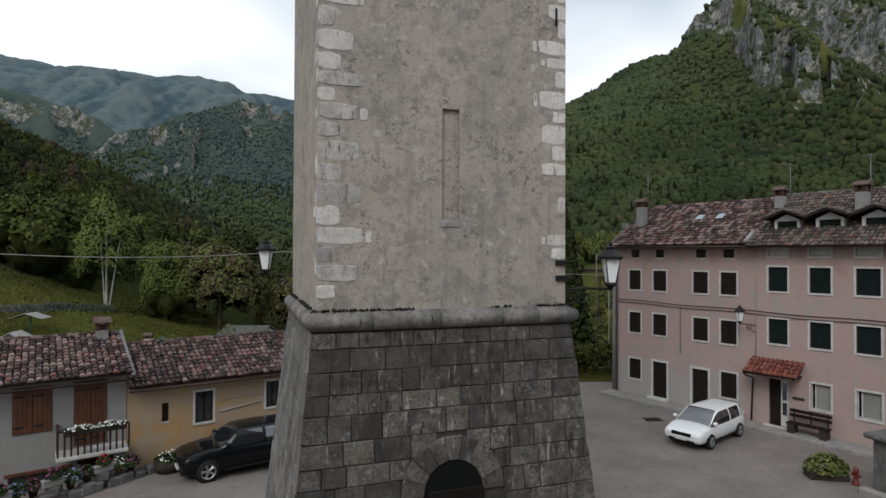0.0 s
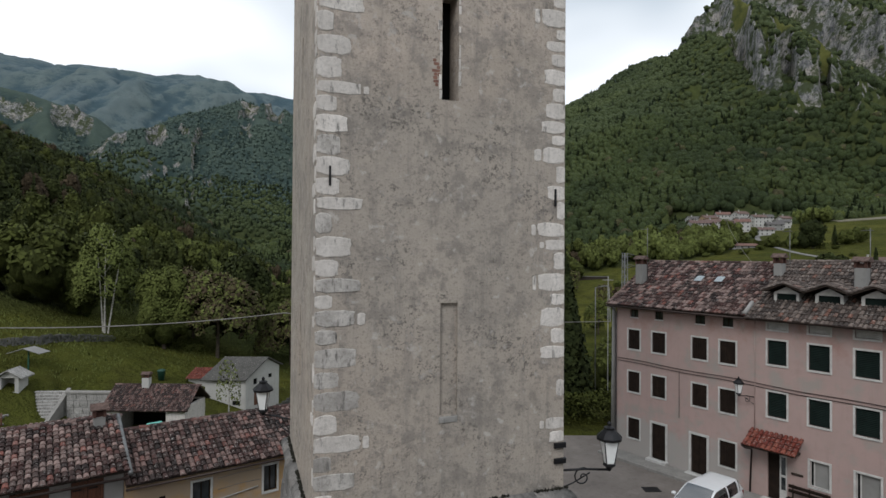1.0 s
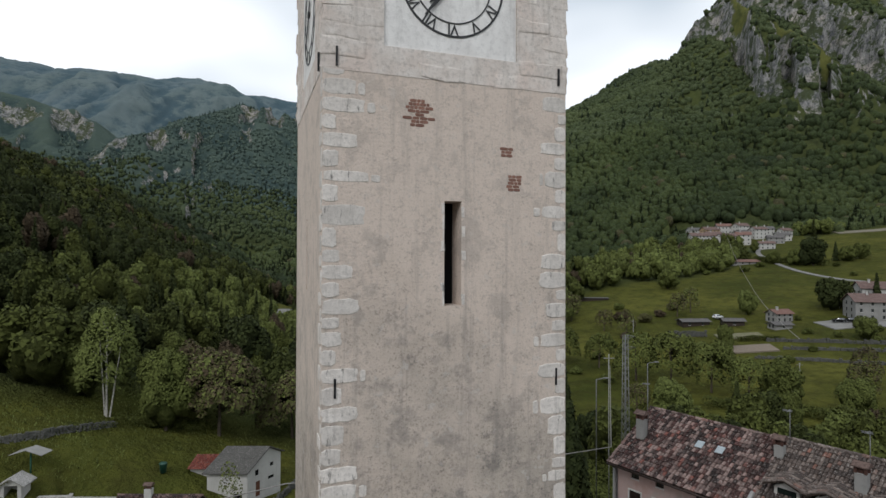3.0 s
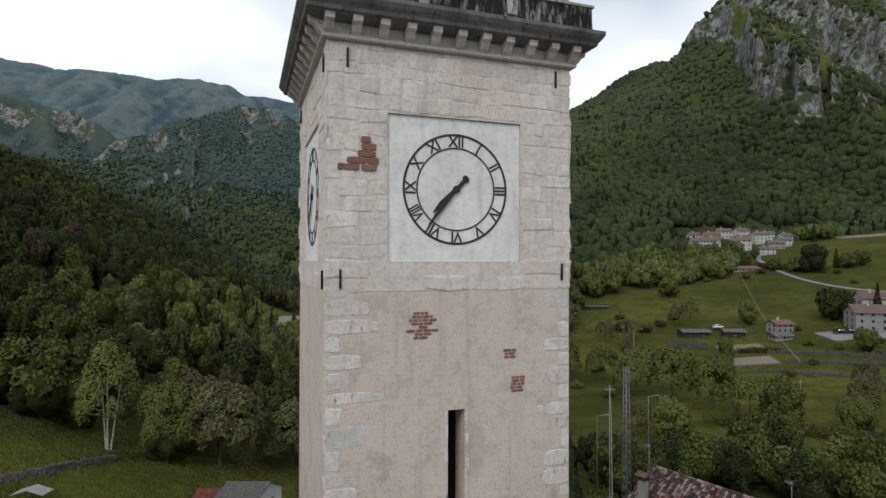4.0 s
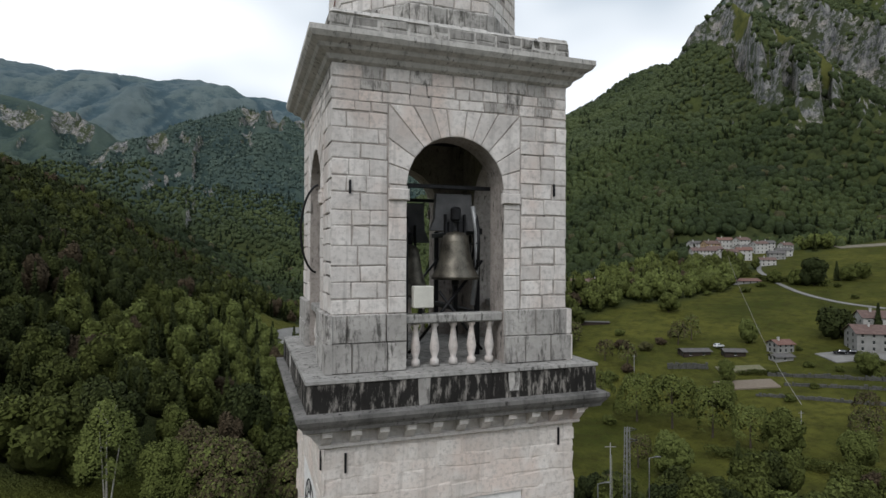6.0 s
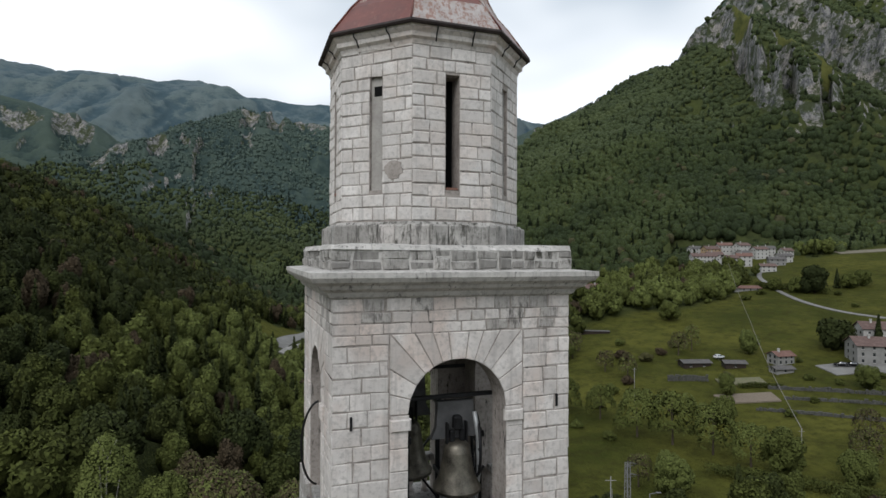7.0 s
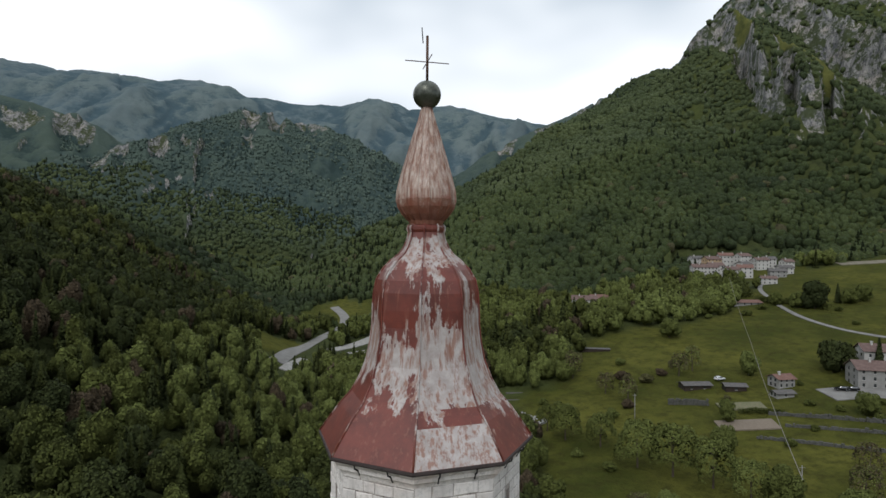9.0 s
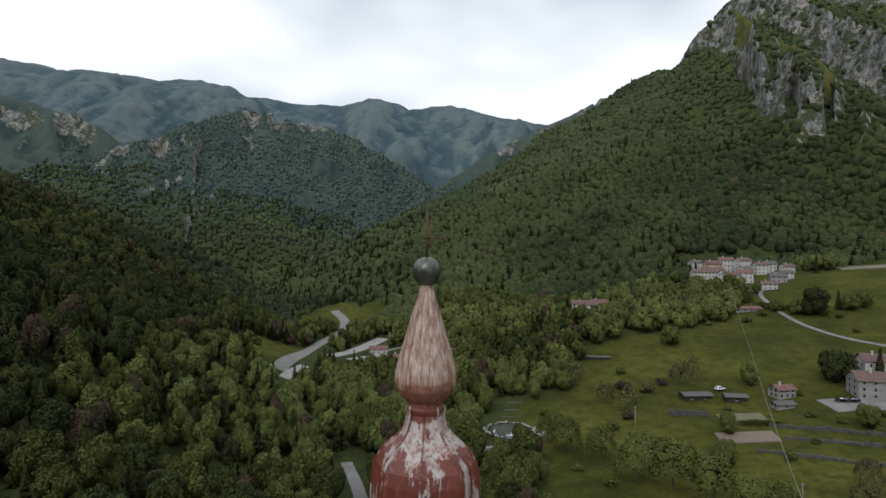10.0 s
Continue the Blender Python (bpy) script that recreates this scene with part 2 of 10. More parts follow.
MOUNTAINS = (
    # crest points by pixel column, pixel row and distance, fitted to the camera's view; slope to the front, slope
    # behind; depth and width of the spurs; roundness
    (((-300, 60, 3000), (0, 105, 3000), (90, 124, 3000), (200, 134, 2950), (290, 150, 2950), (350, 144, 2950), (392, 155, 2950), (430, 174, 3000), (520, 186, 3100), (600, 191, 3100), (655, 178, 3100), (690, 186, 3100), (720, 196, 3100), (795, 188, 3100), (870, 205, 3000), (960, 222, 2900)), 0.62, 0.8, 360, 430, 60),
    (((-300, 120, 1950), (-60, 160, 1950), (50, 186, 1950), (108, 206, 1950), (128, 204, 1940), (142, 216, 1920), (182, 250, 1900), (215, 300, 1850)), 0.75, 0.8, 130, 230, 12),
    (((120, 345, 1350), (150, 308, 1400), (182, 278, 1430), (209, 260, 1450), (250, 254, 1500), (290, 242, 1550), (337, 224, 1680), (377, 212, 1780), (431, 197, 1850), (450, 204, 1855), (459, 217, 1858), (466, 211, 1858), (478, 200, 1860), (495, 209, 1860), (513, 221, 1862), (539, 217, 1900), (572, 227, 1850), (606, 268, 1750), (646, 304, 1650), (684, 382, 1500)), 0.60, 0.9, 120, 200, 8),
    (((690, 330, 2250), (640, 255, 2450), (590, 222, 2700), (560, 214, 2900)), 0.66, 0.8, 170, 260, 30),
    (((700, 400, 1700), (800, 330, 1850), (870, 268, 1950), (900, 250, 1960), (940, 232, 1980), (952, 226, 1990), (1000, 206, 2030), (1030, 190, 2050), (1062, 172, 2080), (1085, 169, 2100), (1200, 120, 2200)), 0.75, 0.7, 60, 160, 10),
    (((740, 330, 2300), (760, 262, 2500), (775, 236, 2700), (795, 200, 2950)), 0.7, 0.75, 170, 240, 30),
)
CLIFFS = {
    # pixel column and half width in the camera's view, distance below the crest, height of the rock
    1: ((118, 40, 14, 80), (150, 16, 40, 60), (30, 45, 60, 50)),
    2: ((442, 22, 10, 62), (487, 20, 6, 84), (276, 24, 24, 66), (165, 32, 14, 52), (545, 36, 12, 34), (437, 12, 230, 26), (335, 10, 330, 26), (208, 20, 10, 40), (300, 12, 110, 26)),
    4: ((960, 24, 12, 50), (1035, 28, 12, 40), (890, 24, 14, 44)),
}


def massif(u, v, i):
    """A mountain chain: slopes off the crest, spurs that run down from it, bare cliffs."""
    crest, front, back, deep, wide, soft = MOUNTAINS[i]
    pts = [seen(*c) for c in crest]
    best, off = np.full(np.shape(u), -1e9), np.zeros(np.shape(u))
    run = np.array(pts[-1][:2]) - np.array(pts[0][:2])
    run = run / np.hypot(*run)
    along = (u - pts[0][0]) * run[0] + (v - pts[0][1]) * run[1]
    for (u0, v0, z0), (u1, v1, z1) in zip(pts, pts[1:]):
        du, dv = u1 - u0, v1 - v0
        k = np.clip(((u - u0) * du + (v - v0) * dv) / (du * du + dv * dv), 0, 1)
        pu, pv = u0 + k * du, v0 + k * dv
        d0 = np.hypot(u - pu, v - pv)
        d = np.sqrt(d0 * d0 + soft ** 2) - soft
        near = (u * u + v * v) < (pu * pu + pv * pv)
        zc = z0 + k * (z1 - z0)
        z = zc - np.where(near, front, back) * d
        new_best = z > best
        off = np.where(new_best, d0, off)
        best = np.maximum(best, z)
    bend = wide * 0.9 * (fbm(u, v, wide * 2.2, 3, 41 + i) - 0.5)
    spur = 0.7 * fbm(along + bend, off * 0.30, wide, 4, 51 + i, True) + 0.3 * fbm(u, v, wide * 0.8, 5, 57 + i, True) - 0.62
    z = best + deep * spur * step(off, 0, wide * 1.1) + min(0.22 * deep, 32) * (fbm(u, v, wide * 0.3, 4, 61 + i, True) - 0.62) * step(off, 0, 40)
    zone = np.zeros(np.shape(u))
    if i in CLIFFS:
        b = 784 + 1003 * u / np.maximum(v, 1.0) + 22 * (fbm(u, v, 90, 4, 71 + i) - 0.5)
        flute = 60 * (fbm(u, v, 60, 5, 75 + i, True) - 0.6)
        for c, w, d0, h in CLIFFS[i]:
            m = 1 - step(np.abs(b - c), 0.15 * w, w)
            d = off + flute
            z = z - 0.6 * m * h * (0.6 * step(d, d0, d0 + 14) + 0.4 * step(d + 0.7 * flute, d0 + 30, d0 + 44)) * (1 - step(d, d0 + 50, d0 + 300))
            zone = np.maximum(zone, (1 - step(np.abs(b - c), 0.6 * w, 1.1 * w)) * step(d, d0 - 10, d0 + 8) * (1 - step(d + 0.8 * flute, d0 + 0.55 * h, d0 + 1.15 * h)))
    return z, zone


# the rocky mountain over the hamlet, in sections by pixel column to fit the camera's view: foot and top of the cliff,
# the grassy ridge, the cliffs behind
SECTION_B = (1150, 1200, 1228, 1290, 1340, 1400, 1462, 1498, 1530, 1575, 1800)
CLIFF_V, CLIFF_LOW, CLIFF_TOP = (1100, 1120, 1130, 960, 770, 695, 675, 680, 625, 640, 640), (142, 118, 98, 124, 196, 212, 234, 214, 238, 224, 190), (141, 112, 66, 56, 92, 112, 132, 198, 192, 212, 180)
RIDGE_V, RIDGE_Y = (1130, 1150, 1165, 1090, 1000, 900, 840, 800, 760, 730, 700), (136, 106, 58, 16, 38, 72, 114, 149, 171, 196, 170)
BACK_V, BACK_LOW, BACK_TOP = (1300, 1300, 1300, 1230, 1150, 1080, 1000, 960, 920, 870, 820), (160, 130, 90, 40, 34, 56, 116, 134, 150, 176, 150), (160, 130, 80, 6, -22, -34, -40, -40, -30, -20, -30)


def rock_mountain(u, v):
    rough = fbm(u, v, 120, 5, 31, True) - 0.62
    b = 784 + 1003 * u / np.maximum(v, 1.0) + 26 * (fbm(u, v, 130, 3, 33) - 0.5)
    at = lambda row: np.interp(b, SECTION_B, row)
    w = v + 38 * rough + 20 * (fbm(u, v, 30, 4, 35, True) - 0.6)
    high = lambda y, d: 49.1 + (448.7 - y) / 1003.0 * d
    cv, rv, bv = at(CLIFF_V), at(RIDGE_V), at(BACK_V)
    cl, ct = high(at(CLIFF_LOW), cv), high(at(CLIFF_TOP), cv + 26)
    ct = cl + (ct - cl) * (0.55 + 0.5 * field(b, v * 0.1, 16, 38))
    rz = high(at(RIDGE_Y), rv)
    bl, bt = high(at(BACK_LOW), bv), high(at(BACK_TOP), bv + 210)
    # knots of the section, from the foot of the slope to the heights behind
    # here and there the cliff gives way to a steep wooded gully
    easy = np.minimum(110 * step(field(b, 0 * b, 24, 39), 0.52, 0.72), 0.6 * (rv - cv))
    kn = [(490.0 + 0 * v, 54.0 + 0 * v), (cv - 0.45 * (cv - 490), 54 + 0.47 * (cl - 54)), (cv, cl), (cv + 9 + 0.35 * easy, cl + 0.46 * (ct - cl)), (cv + 17 + 0.5 * easy, cl + 0.54 * (ct - cl)), (cv + 26 + easy, ct), (rv, rz), (rv + 45, rz - 24), (bv, np.maximum(bl, rz - 40)), (bv + 34, np.maximum(bl, rz - 40) * 0.55 + 0.45 * bt), (bv + 90, np.maximum(bl, rz - 40) * 0.42 + 0.58 * bt), (bv + 120, np.maximum(bl, rz - 40) * 0.22 + 0.78 * bt), (bv + 210, bt), (bv + 420, bt + 60)]
    z = np.full(np.shape(u), -50.0)
    for (v0, z0), (v1, z1) in zip(kn, kn[1:]):
        k = (w - v0) / np.maximum(v1 - v0, 1.0)
        z = np.where((k >= 0) & (k < 1), z0 + (z1 - z0) * k, z)
    z = np.where(w >= kn[-1][0], kn[-1][1] - 0.5 * (w - kn[-1][0]), z)
    return z + 14 * (fbm(u, v, 170, 4, 37, True) - 0.62) * step(v, 500, 600)


def ridge_grass(u, v):
    """1 on the grassy back of the rocky ridge."""
    b = 784 + 1003 * u / np.maximum(v, 1.0)
    w = v + 38 * (fbm(u, v, 120, 5, 31, True) - 0.62)
    d = w - np.interp(b, SECTION_B, RIDGE_V)
    return step(d, -34, -14) * (1 - step(d, 10, 30)) * step(b, 1285, 1310) * (1 - step(b, 1500, 1560))


def meadow(u, v):
    return -35.3 + 0.0858 * u + 0.119 * v


def height(u, v, bare=False):
    """The height of the ground; with bare also where rock shows on the far mountains."""
    u, v = np.asarray(u, float), np.asarray(v, float)
    floor = -13.5 + 2.0 * fbm(u, v, 60, 2, 3) + 0.004 * np.clip(v - 200, 0, None)
    m = np.where(u > 0, meadow(u, np.clip(v, 60, 520)) + 3.0 * (fbm(u, v, 70, 3, 5) - 0.5), -60)
    base = smax(floor, m, 5.0)
    lh = left_hill(u, np.clip(v, 60, None)) + 9 * (fbm(u, v, 80, 3, 11) - 0.5)
    base = smax(base, np.where(u < 40, lh, -80), 7.0)
    rh = right_hill(u, v) + 26 * (fbm(u, v, 190, 4, 21, True) - 0.6) * step(v, 430, 700)
    k = step(784 + 1003 * u / np.maximum(v, 1.0), 1150, 1222)
    rh = rh * (1 - k) + k * rock_mountain(u, v)
    base = base - 15 * np.exp(-((u - 95) / 62) ** 2) * step(v, 300, 400) * (1 - step(v, 470, 560))
    base = np.where(v > 200, smax(base, rh, 14.0), base)
    mt = np.full(u.shape, -1e9)
    stone = np.zeros(u.shape)
    for i in range(len(MOUNTAINS)):
        zi, zone = massif(u, v, i)
        stone = np.where(zi > mt, zone, stone)
        mt = np.maximum(mt, zi)
    stone = np.where((v > 700) & (mt > base), stone, 0)
    base = np.where(v > 700, np.maximum(base, mt), base)
    # grass bank left of the houses, rising away from them
    near = -3.78 + step(-u, 36.7, 37.5) * (0.1 + 2.75 * step(v, 49.5, 53.3)) + 0.28 * np.clip(-41 - u, 0, 40)
    bank = np.clip(-5.8 + 0.34 * (-18 - u), -5.9, 9.0) + 0.07 * np.clip(v - 55, 0, None)
    bank = near + (bank - near) * step(v, 53.2 + 1.5 * step(-u, 36, 39), 58 + 3 * step(-u, 36, 39))
    base = np.where(u < 10, smax(base, bank - 0.6 * np.clip(v - 92, 0, None), 3.0), base)
    # the village terrace round the tower, falling away to the stream
    edge = 41 - 5 * step(-u, 8, 16)
    k = np.clip(np.maximum(step(v, edge, edge + 8 + 34 * step(u, -12, 6)), step(np.abs(u - 6), 62, 120) * step(v, -40, 30)), 0, 1)
    z = base * k
    behind = step(-v, 60, 400)
    z = z * (1 - behind) + behind * (40 + 120 * fbm(u, v, 260, 3, 61))
    return (z, stone) if bare else z


m_ground = Nodes("meadow_and_rock", 0.95)
n = m_ground
g1, g2, g3 = n.noise(0.03, 6, 0.65), n.noise(0.25, 6, 0.7), n.noise(1.7, 5, 0.7)
grass = n.mix(n.ramp(g1, 0.35, 0.65), (0.044, 0.053, 0.011), (0.108, 0.108, 0.023))
grass = n.mix(n.ramp(g2, 0.45, 0.65, 0, 0.8), grass, (0.042, 0.042, 0.011))
grass = n.mix(n.ramp(g3, 0.55, 0.8, 0, 0.5), grass, (0.100, 0.098, 0.026))
wood = n.mix(n.ramp(n.noise(0.11, 6, 0.75), 0.35, 0.68), (0.032, 0.040, 0.017), (0.066, 0.078, 0.028))
wood = n.mix(n.ramp(n.noise(0.012, 4, 0.6), 0.45, 0.62, 0, 0.55), wood, (0.070, 0.085, 0.026))
rockn = n.noise(0.13, 8, 0.74, n.stretch(1, 1, 0.30))
rock = n.mix(n.ramp(rockn, 0.38, 0.64), (0.062, 0.066, 0.072), (0.33, 0.32, 0.31))
rock = n.mix(n.ramp(n.noise(0.022, 4, 0.6), 0.52, 0.66, 0, 0.75), rock, (0.40, 0.355, 0.32))
rock = n.mix(n.ramp(n.noise(0.42, 6, 0.75, n.stretch(1, 1, 0.4)), 0.52, 0.62, 0, 0.8), rock, (0.040, 0.042, 0.046))
rock = n.mix(n.ramp(n.noise(0.10, 7, 0.75), 0.51, 0.58, 0, 0.92), rock, (0.040, 0.054, 0.022))
rock = n.mix(n.ramp(n.noise(0.035, 6, 0.75), 0.50, 0.56, 0, 0.92), rock, (0.046, 0.058, 0.026))
# bluish, pale far mountains: distance haze put into the base colour
hazy_alp = n.mix(n.ramp(n.noise(0.006, 6, 0.7), 0.38, 0.62), (0.058, 0.092, 0.110), (0.108, 0.140, 0.150))
hazy_alp = n.mix(n.ramp(n.noise(0.0025, 4, 0.6), 0.46, 0.58, 0, 0.45), hazy_alp, (0.116, 0.146, 0.132))
hazy_alp = n.mix(n.ramp(n.noise(0.014, 8, 0.8), 0.50, 0.60, 0, 0.8), hazy_alp, (0.044, 0.072, 0.084))
hazy_alp = n.mix(n.ramp(n.noise(0.05, 7, 0.8), 0.52, 0.64, 0, 0.6), hazy_alp, (0.047, 0.074, 0.086))
# forest ground beyond a kilometre, made bluer: haze put into its colour
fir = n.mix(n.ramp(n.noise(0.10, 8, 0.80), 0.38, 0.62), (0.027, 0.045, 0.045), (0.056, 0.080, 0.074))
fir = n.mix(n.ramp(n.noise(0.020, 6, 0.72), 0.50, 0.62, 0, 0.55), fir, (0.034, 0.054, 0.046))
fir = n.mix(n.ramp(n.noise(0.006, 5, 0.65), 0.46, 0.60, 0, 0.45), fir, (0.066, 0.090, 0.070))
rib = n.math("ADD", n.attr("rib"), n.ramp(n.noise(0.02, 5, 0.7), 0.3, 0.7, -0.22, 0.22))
hazy_alp = n.mix(n.ramp(rib, 0.50, 0.85, 0, 0.50), hazy_alp, (0.130, 0.158, 0.156))
hazy_alp = n.mix(n.ramp(rib, 0.46, 0.20, 0, 0.8), hazy_alp, (0.043, 0.072, 0.088))
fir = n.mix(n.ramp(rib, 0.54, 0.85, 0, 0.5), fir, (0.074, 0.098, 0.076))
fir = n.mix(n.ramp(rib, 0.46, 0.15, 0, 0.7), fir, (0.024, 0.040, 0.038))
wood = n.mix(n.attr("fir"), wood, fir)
wood = n.mix(n.attr("alpine"), wood, hazy_alp)
c = n.mix(n.attr("wooded"), grass, wood)
c = n.mix(n.math("MULTIPLY", n.attr("ridge"), n.ramp(n.noise(0.05, 5, 0.7), 0.35, 0.55, 0.3, 1)), c, (0.108, 0.112, 0.034))
c = n.mix(n.ramp(n.math("ADD", n.attr("rocky"), n.ramp(n.noise(0.045, 6, 0.75), 0.35, 0.65, -0.35, 0.30)), 0.45, 0.60), c, rock)
n.bump(n.math("ADD", n.noise(0.16, 6, 0.75), n.math("MULTIPLY", g3, 0.04)), 1.0, 3.0)
n.p.inputs["Specular IOR Level"].default_value = 0.05
M_GROUND = n.base(c)


MEADOW_U, MEADOW_V = (40, 60, 89, 120, 157, 185, 229, 278, 340, 500), (262, 268, 284, 291, 312, 348, 380, 420, 440, 470)


def in_meadow(u, v):
    """1 where the ground is open grass."""
    u, v = np.asarray(u, float), np.asarray(v, float)
    wob = 14 * (fbm(u, v, 45, 3, 71) - 0.5)
    right = step(u + wob * 0.7 - np.interp(v, (95, 130, 170, 214, 226, 262), (16, 26, 28, 28, 50, 62)), -5, 5) * step(v, 95, 115) * (1 - step(v + wob - np.interp(u, MEADOW_U, MEADOW_V), -6, 6))
    right2 = (np.hypot((u - 176) / 24, (v - 414) / 11) < 1) | (np.hypot((u - 224) / 46, (v - 418) / 36) < 1)
    near = (1 - step(v + wob + 13 * step(-u, 41, 50), 74, 84)) * step(v, -60, -40)
    left = np.hypot((u + 97 + 0.3 * wob) / 17, (v - 320) / 44) < 1
    far = (np.hypot((u + 96 + 0.3 * wob) / 24, (v - 480) / 52) < 1) | (np.hypot((u + 64) / 13, (v - 490) / 40) < 1)
    return np.clip(np.maximum.reduce([right, right2 * 1.0, near, left * 1.0, far * 1.0]), 0, 1)


def build_ground():
    az = np.concatenate([np.linspace(-42, 42, 520), np.linspace(42, 318, 80)[1:-1]])
    az = np.radians(az)
    rr = np.concatenate([[0.5], np.geomspace(4, 600, 140), np.arange(606, 2080, 6.5), np.geomspace(2090, 3350, 80), np.geomspace(3450, 4700, 6)])
    A, R = np.meshgrid(az, rr)
    u, v = R * np.sin(A), R * np.cos(A)
    z, stone = height(u, v, True)
    nr, na = u.shape
    x, y = valley(u, v)
    co = np.stack([x, y, z], -1).reshape(-1, 3)
    i = np.arange(nr - 1)[:, None] * na + np.arange(na)[None, :]
    j = np.arange(nr - 1)[:, None] * na + (np.arange(na)[None, :] + 1) % na
    quads = np.stack([i, i + na, j + na, j], -1).reshape(-1, 4)[:, ::-1]
    me = bpy.data.meshes.new("ground")
    me.vertices.add(len(co))
    me.vertices.foreach_set("co", co.ravel())
    me.loops.add(quads.size)
    me.polygons.add(len(quads))
    me.polygons.foreach_set("loop_start", np.arange(len(quads)) * 4)
    me.loops.foreach_set("vertex_index", quads.ravel())
    me.polygons.foreach_set("use_smooth", np.ones(len(quads), dtype=bool))
    me.update(calc_edges=True)
    wooded = 1 - in_meadow(u, v)
    gz = np.hypot(np.gradient(z, axis=0) / np.maximum(np.gradient(R, axis=0), 1e-6), np.gradient(z, axis=1) / np.maximum(np.gradient(A, axis=1) * R, 1e-6))
    rocky = np.maximum(step(gz, 1.35, 2.0) * (1 - 0.9 * ridge_grass(u, v)) * step(v, 560, 640) * (1 - 0.75 * step(v, 1900, 2100)), 0.88 * stone)
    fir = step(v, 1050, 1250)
    # distance where the far haze colour sets in
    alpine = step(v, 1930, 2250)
    ridge = ridge_grass(u, v)
    # relief put into the colour: grassy ribs lighter, wooded gullies below them darker
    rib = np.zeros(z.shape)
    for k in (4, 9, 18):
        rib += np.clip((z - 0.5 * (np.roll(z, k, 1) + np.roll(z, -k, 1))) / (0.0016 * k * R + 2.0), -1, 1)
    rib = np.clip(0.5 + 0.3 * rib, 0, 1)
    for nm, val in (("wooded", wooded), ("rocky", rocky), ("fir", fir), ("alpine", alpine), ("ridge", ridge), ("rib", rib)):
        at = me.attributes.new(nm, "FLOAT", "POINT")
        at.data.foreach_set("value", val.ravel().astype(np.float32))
    me.materials.append(M_GROUND)
    ob = new("ground", me)
    tagged(ob, "green valley floor rising to wooded and rocky mountain slopes", "terrain", kind="structure")
    return ob


build_ground()

# ---------------------------------------------------------------- the bell tower
M_LIME = mat_stone("pale_limestone", (0.80, 0.755, 0.72), (0.66, 0.615, 0.585), stain=0.65, each=0.26, warm=(0.64, 0.53, 0.475), soot_amount=0.0, scale=2.2)
M_DRUM = mat_stone("bleached_limestone", (0.83, 0.79, 0.76), (0.68, 0.64, 0.61), stain=0.6, each=0.24, warm=(0.70, 0.62, 0.57), scale=2.6)
M_RUBBLE = mat_stone("rough_pinkish_limestone", (0.82, 0.765, 0.72), (0.69, 0.62, 0.57), stain=0.6, each=0.16, warm=(0.74, 0.62, 0.555), scale=3.0)
M_QUOIN = mat_stone("corner_limestone", (0.79, 0.74, 0.695), (0.63, 0.585, 0.545), stain=0.5, soot_amount=0.13, soot=(0.15, 0.142, 0.132), each=0.20, scale=3.4)
M_QUOINGREY = mat_stone("weathered_grey_corner_stone", (0.62, 0.585, 0.55), (0.40, 0.372, 0.345), stain=0.7, soot_amount=0.22, soot=(0.10, 0.094, 0.088), each=0.3, scale=3.4)
M_DARK = mat_stone("dark_plinth_stone", (0.138, 0.130, 0.123), (0.058, 0.054, 0.050), stain=0.6, each=0.36, warm=(0.130, 0.115, 0.100), lichen=0.75, scale=2.8, soot_amount=0.30, soot=(0.024, 0.022, 0.020))
M_PITTED = mat_stone("pitted_plinth_stone", (0.200, 0.185, 0.168), (0.060, 0.056, 0.050), stain=0.45, each=0.25, warm=(0.190, 0.160, 0.130), lichen=1.0, scale=3.2, pits=0.9)
# lighter plinth stone for the left face: sky light put into the colour
M_PLINTHSIDE = mat_stone("side_lit_plinth_stone", (0.28, 0.268, 0.256), (0.15, 0.144, 0.137), stain=0.65, each=0.40, scale=2.6, soot_amount=0.14)
M_DARKJOINT = mat_stone("dark_joint", (0.065, 0.061, 0.056), (0.035, 0.033, 0.03), stain=0.5, each=0)
M_TORUS = mat_stone("grey_roll_moulding_stone", (0.285, 0.268, 0.253), (0.16, 0.152, 0.143), stain=0.7, each=0.24, lichen=0.5, scale=2.4, soot_amount=0.12)
M_SOOT = mat_stone("lichen_blackened_stone", (0.38, 0.35, 0.32), (0.25, 0.23, 0.21), stain=0.6, soot_amount=0.94, soot=(0.008, 0.0075, 0.007), each=0)
M_JOINT = mat_stone("brown_grey_lime_mortar", (0.44, 0.395, 0.365), (0.33, 0.295, 0.27), stain=0.7, soot_amount=0.12, each=0, scale=2.8)
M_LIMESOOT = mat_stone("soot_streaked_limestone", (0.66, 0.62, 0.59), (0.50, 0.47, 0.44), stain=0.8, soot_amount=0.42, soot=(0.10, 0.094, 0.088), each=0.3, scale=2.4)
M_UPPER = mat_stone("pale_cornice_stone", (0.62, 0.595, 0.565), (0.47, 0.45, 0.425), stain=0.65, soot_amount=0.16, soot=(0.09, 0.085, 0.08), each=0.1)
M_PATCHY = mat_stone("mossy_blackened_stone", (0.56, 0.535, 0.505), (0.33, 0.315, 0.295), stain=0.75, soot_amount=0.40, soot=(0.045, 0.043, 0.034), each=0.45, scale=3.0)
M_GREYSTONE = mat_stone("weathered_grey_stone", (0.42, 0.405, 0.385), (0.29, 0.28, 0.265), stain=0.65, soot_amount=0.26, each=0.14)
M_PEDESTAL = mat_stone("stained_pedestal_limestone", (0.52, 0.495, 0.47), (0.38, 0.36, 0.34), stain=0.7, soot_amount=0.34, soot=(0.06, 0.056, 0.052), each=0.22, scale=2.0)
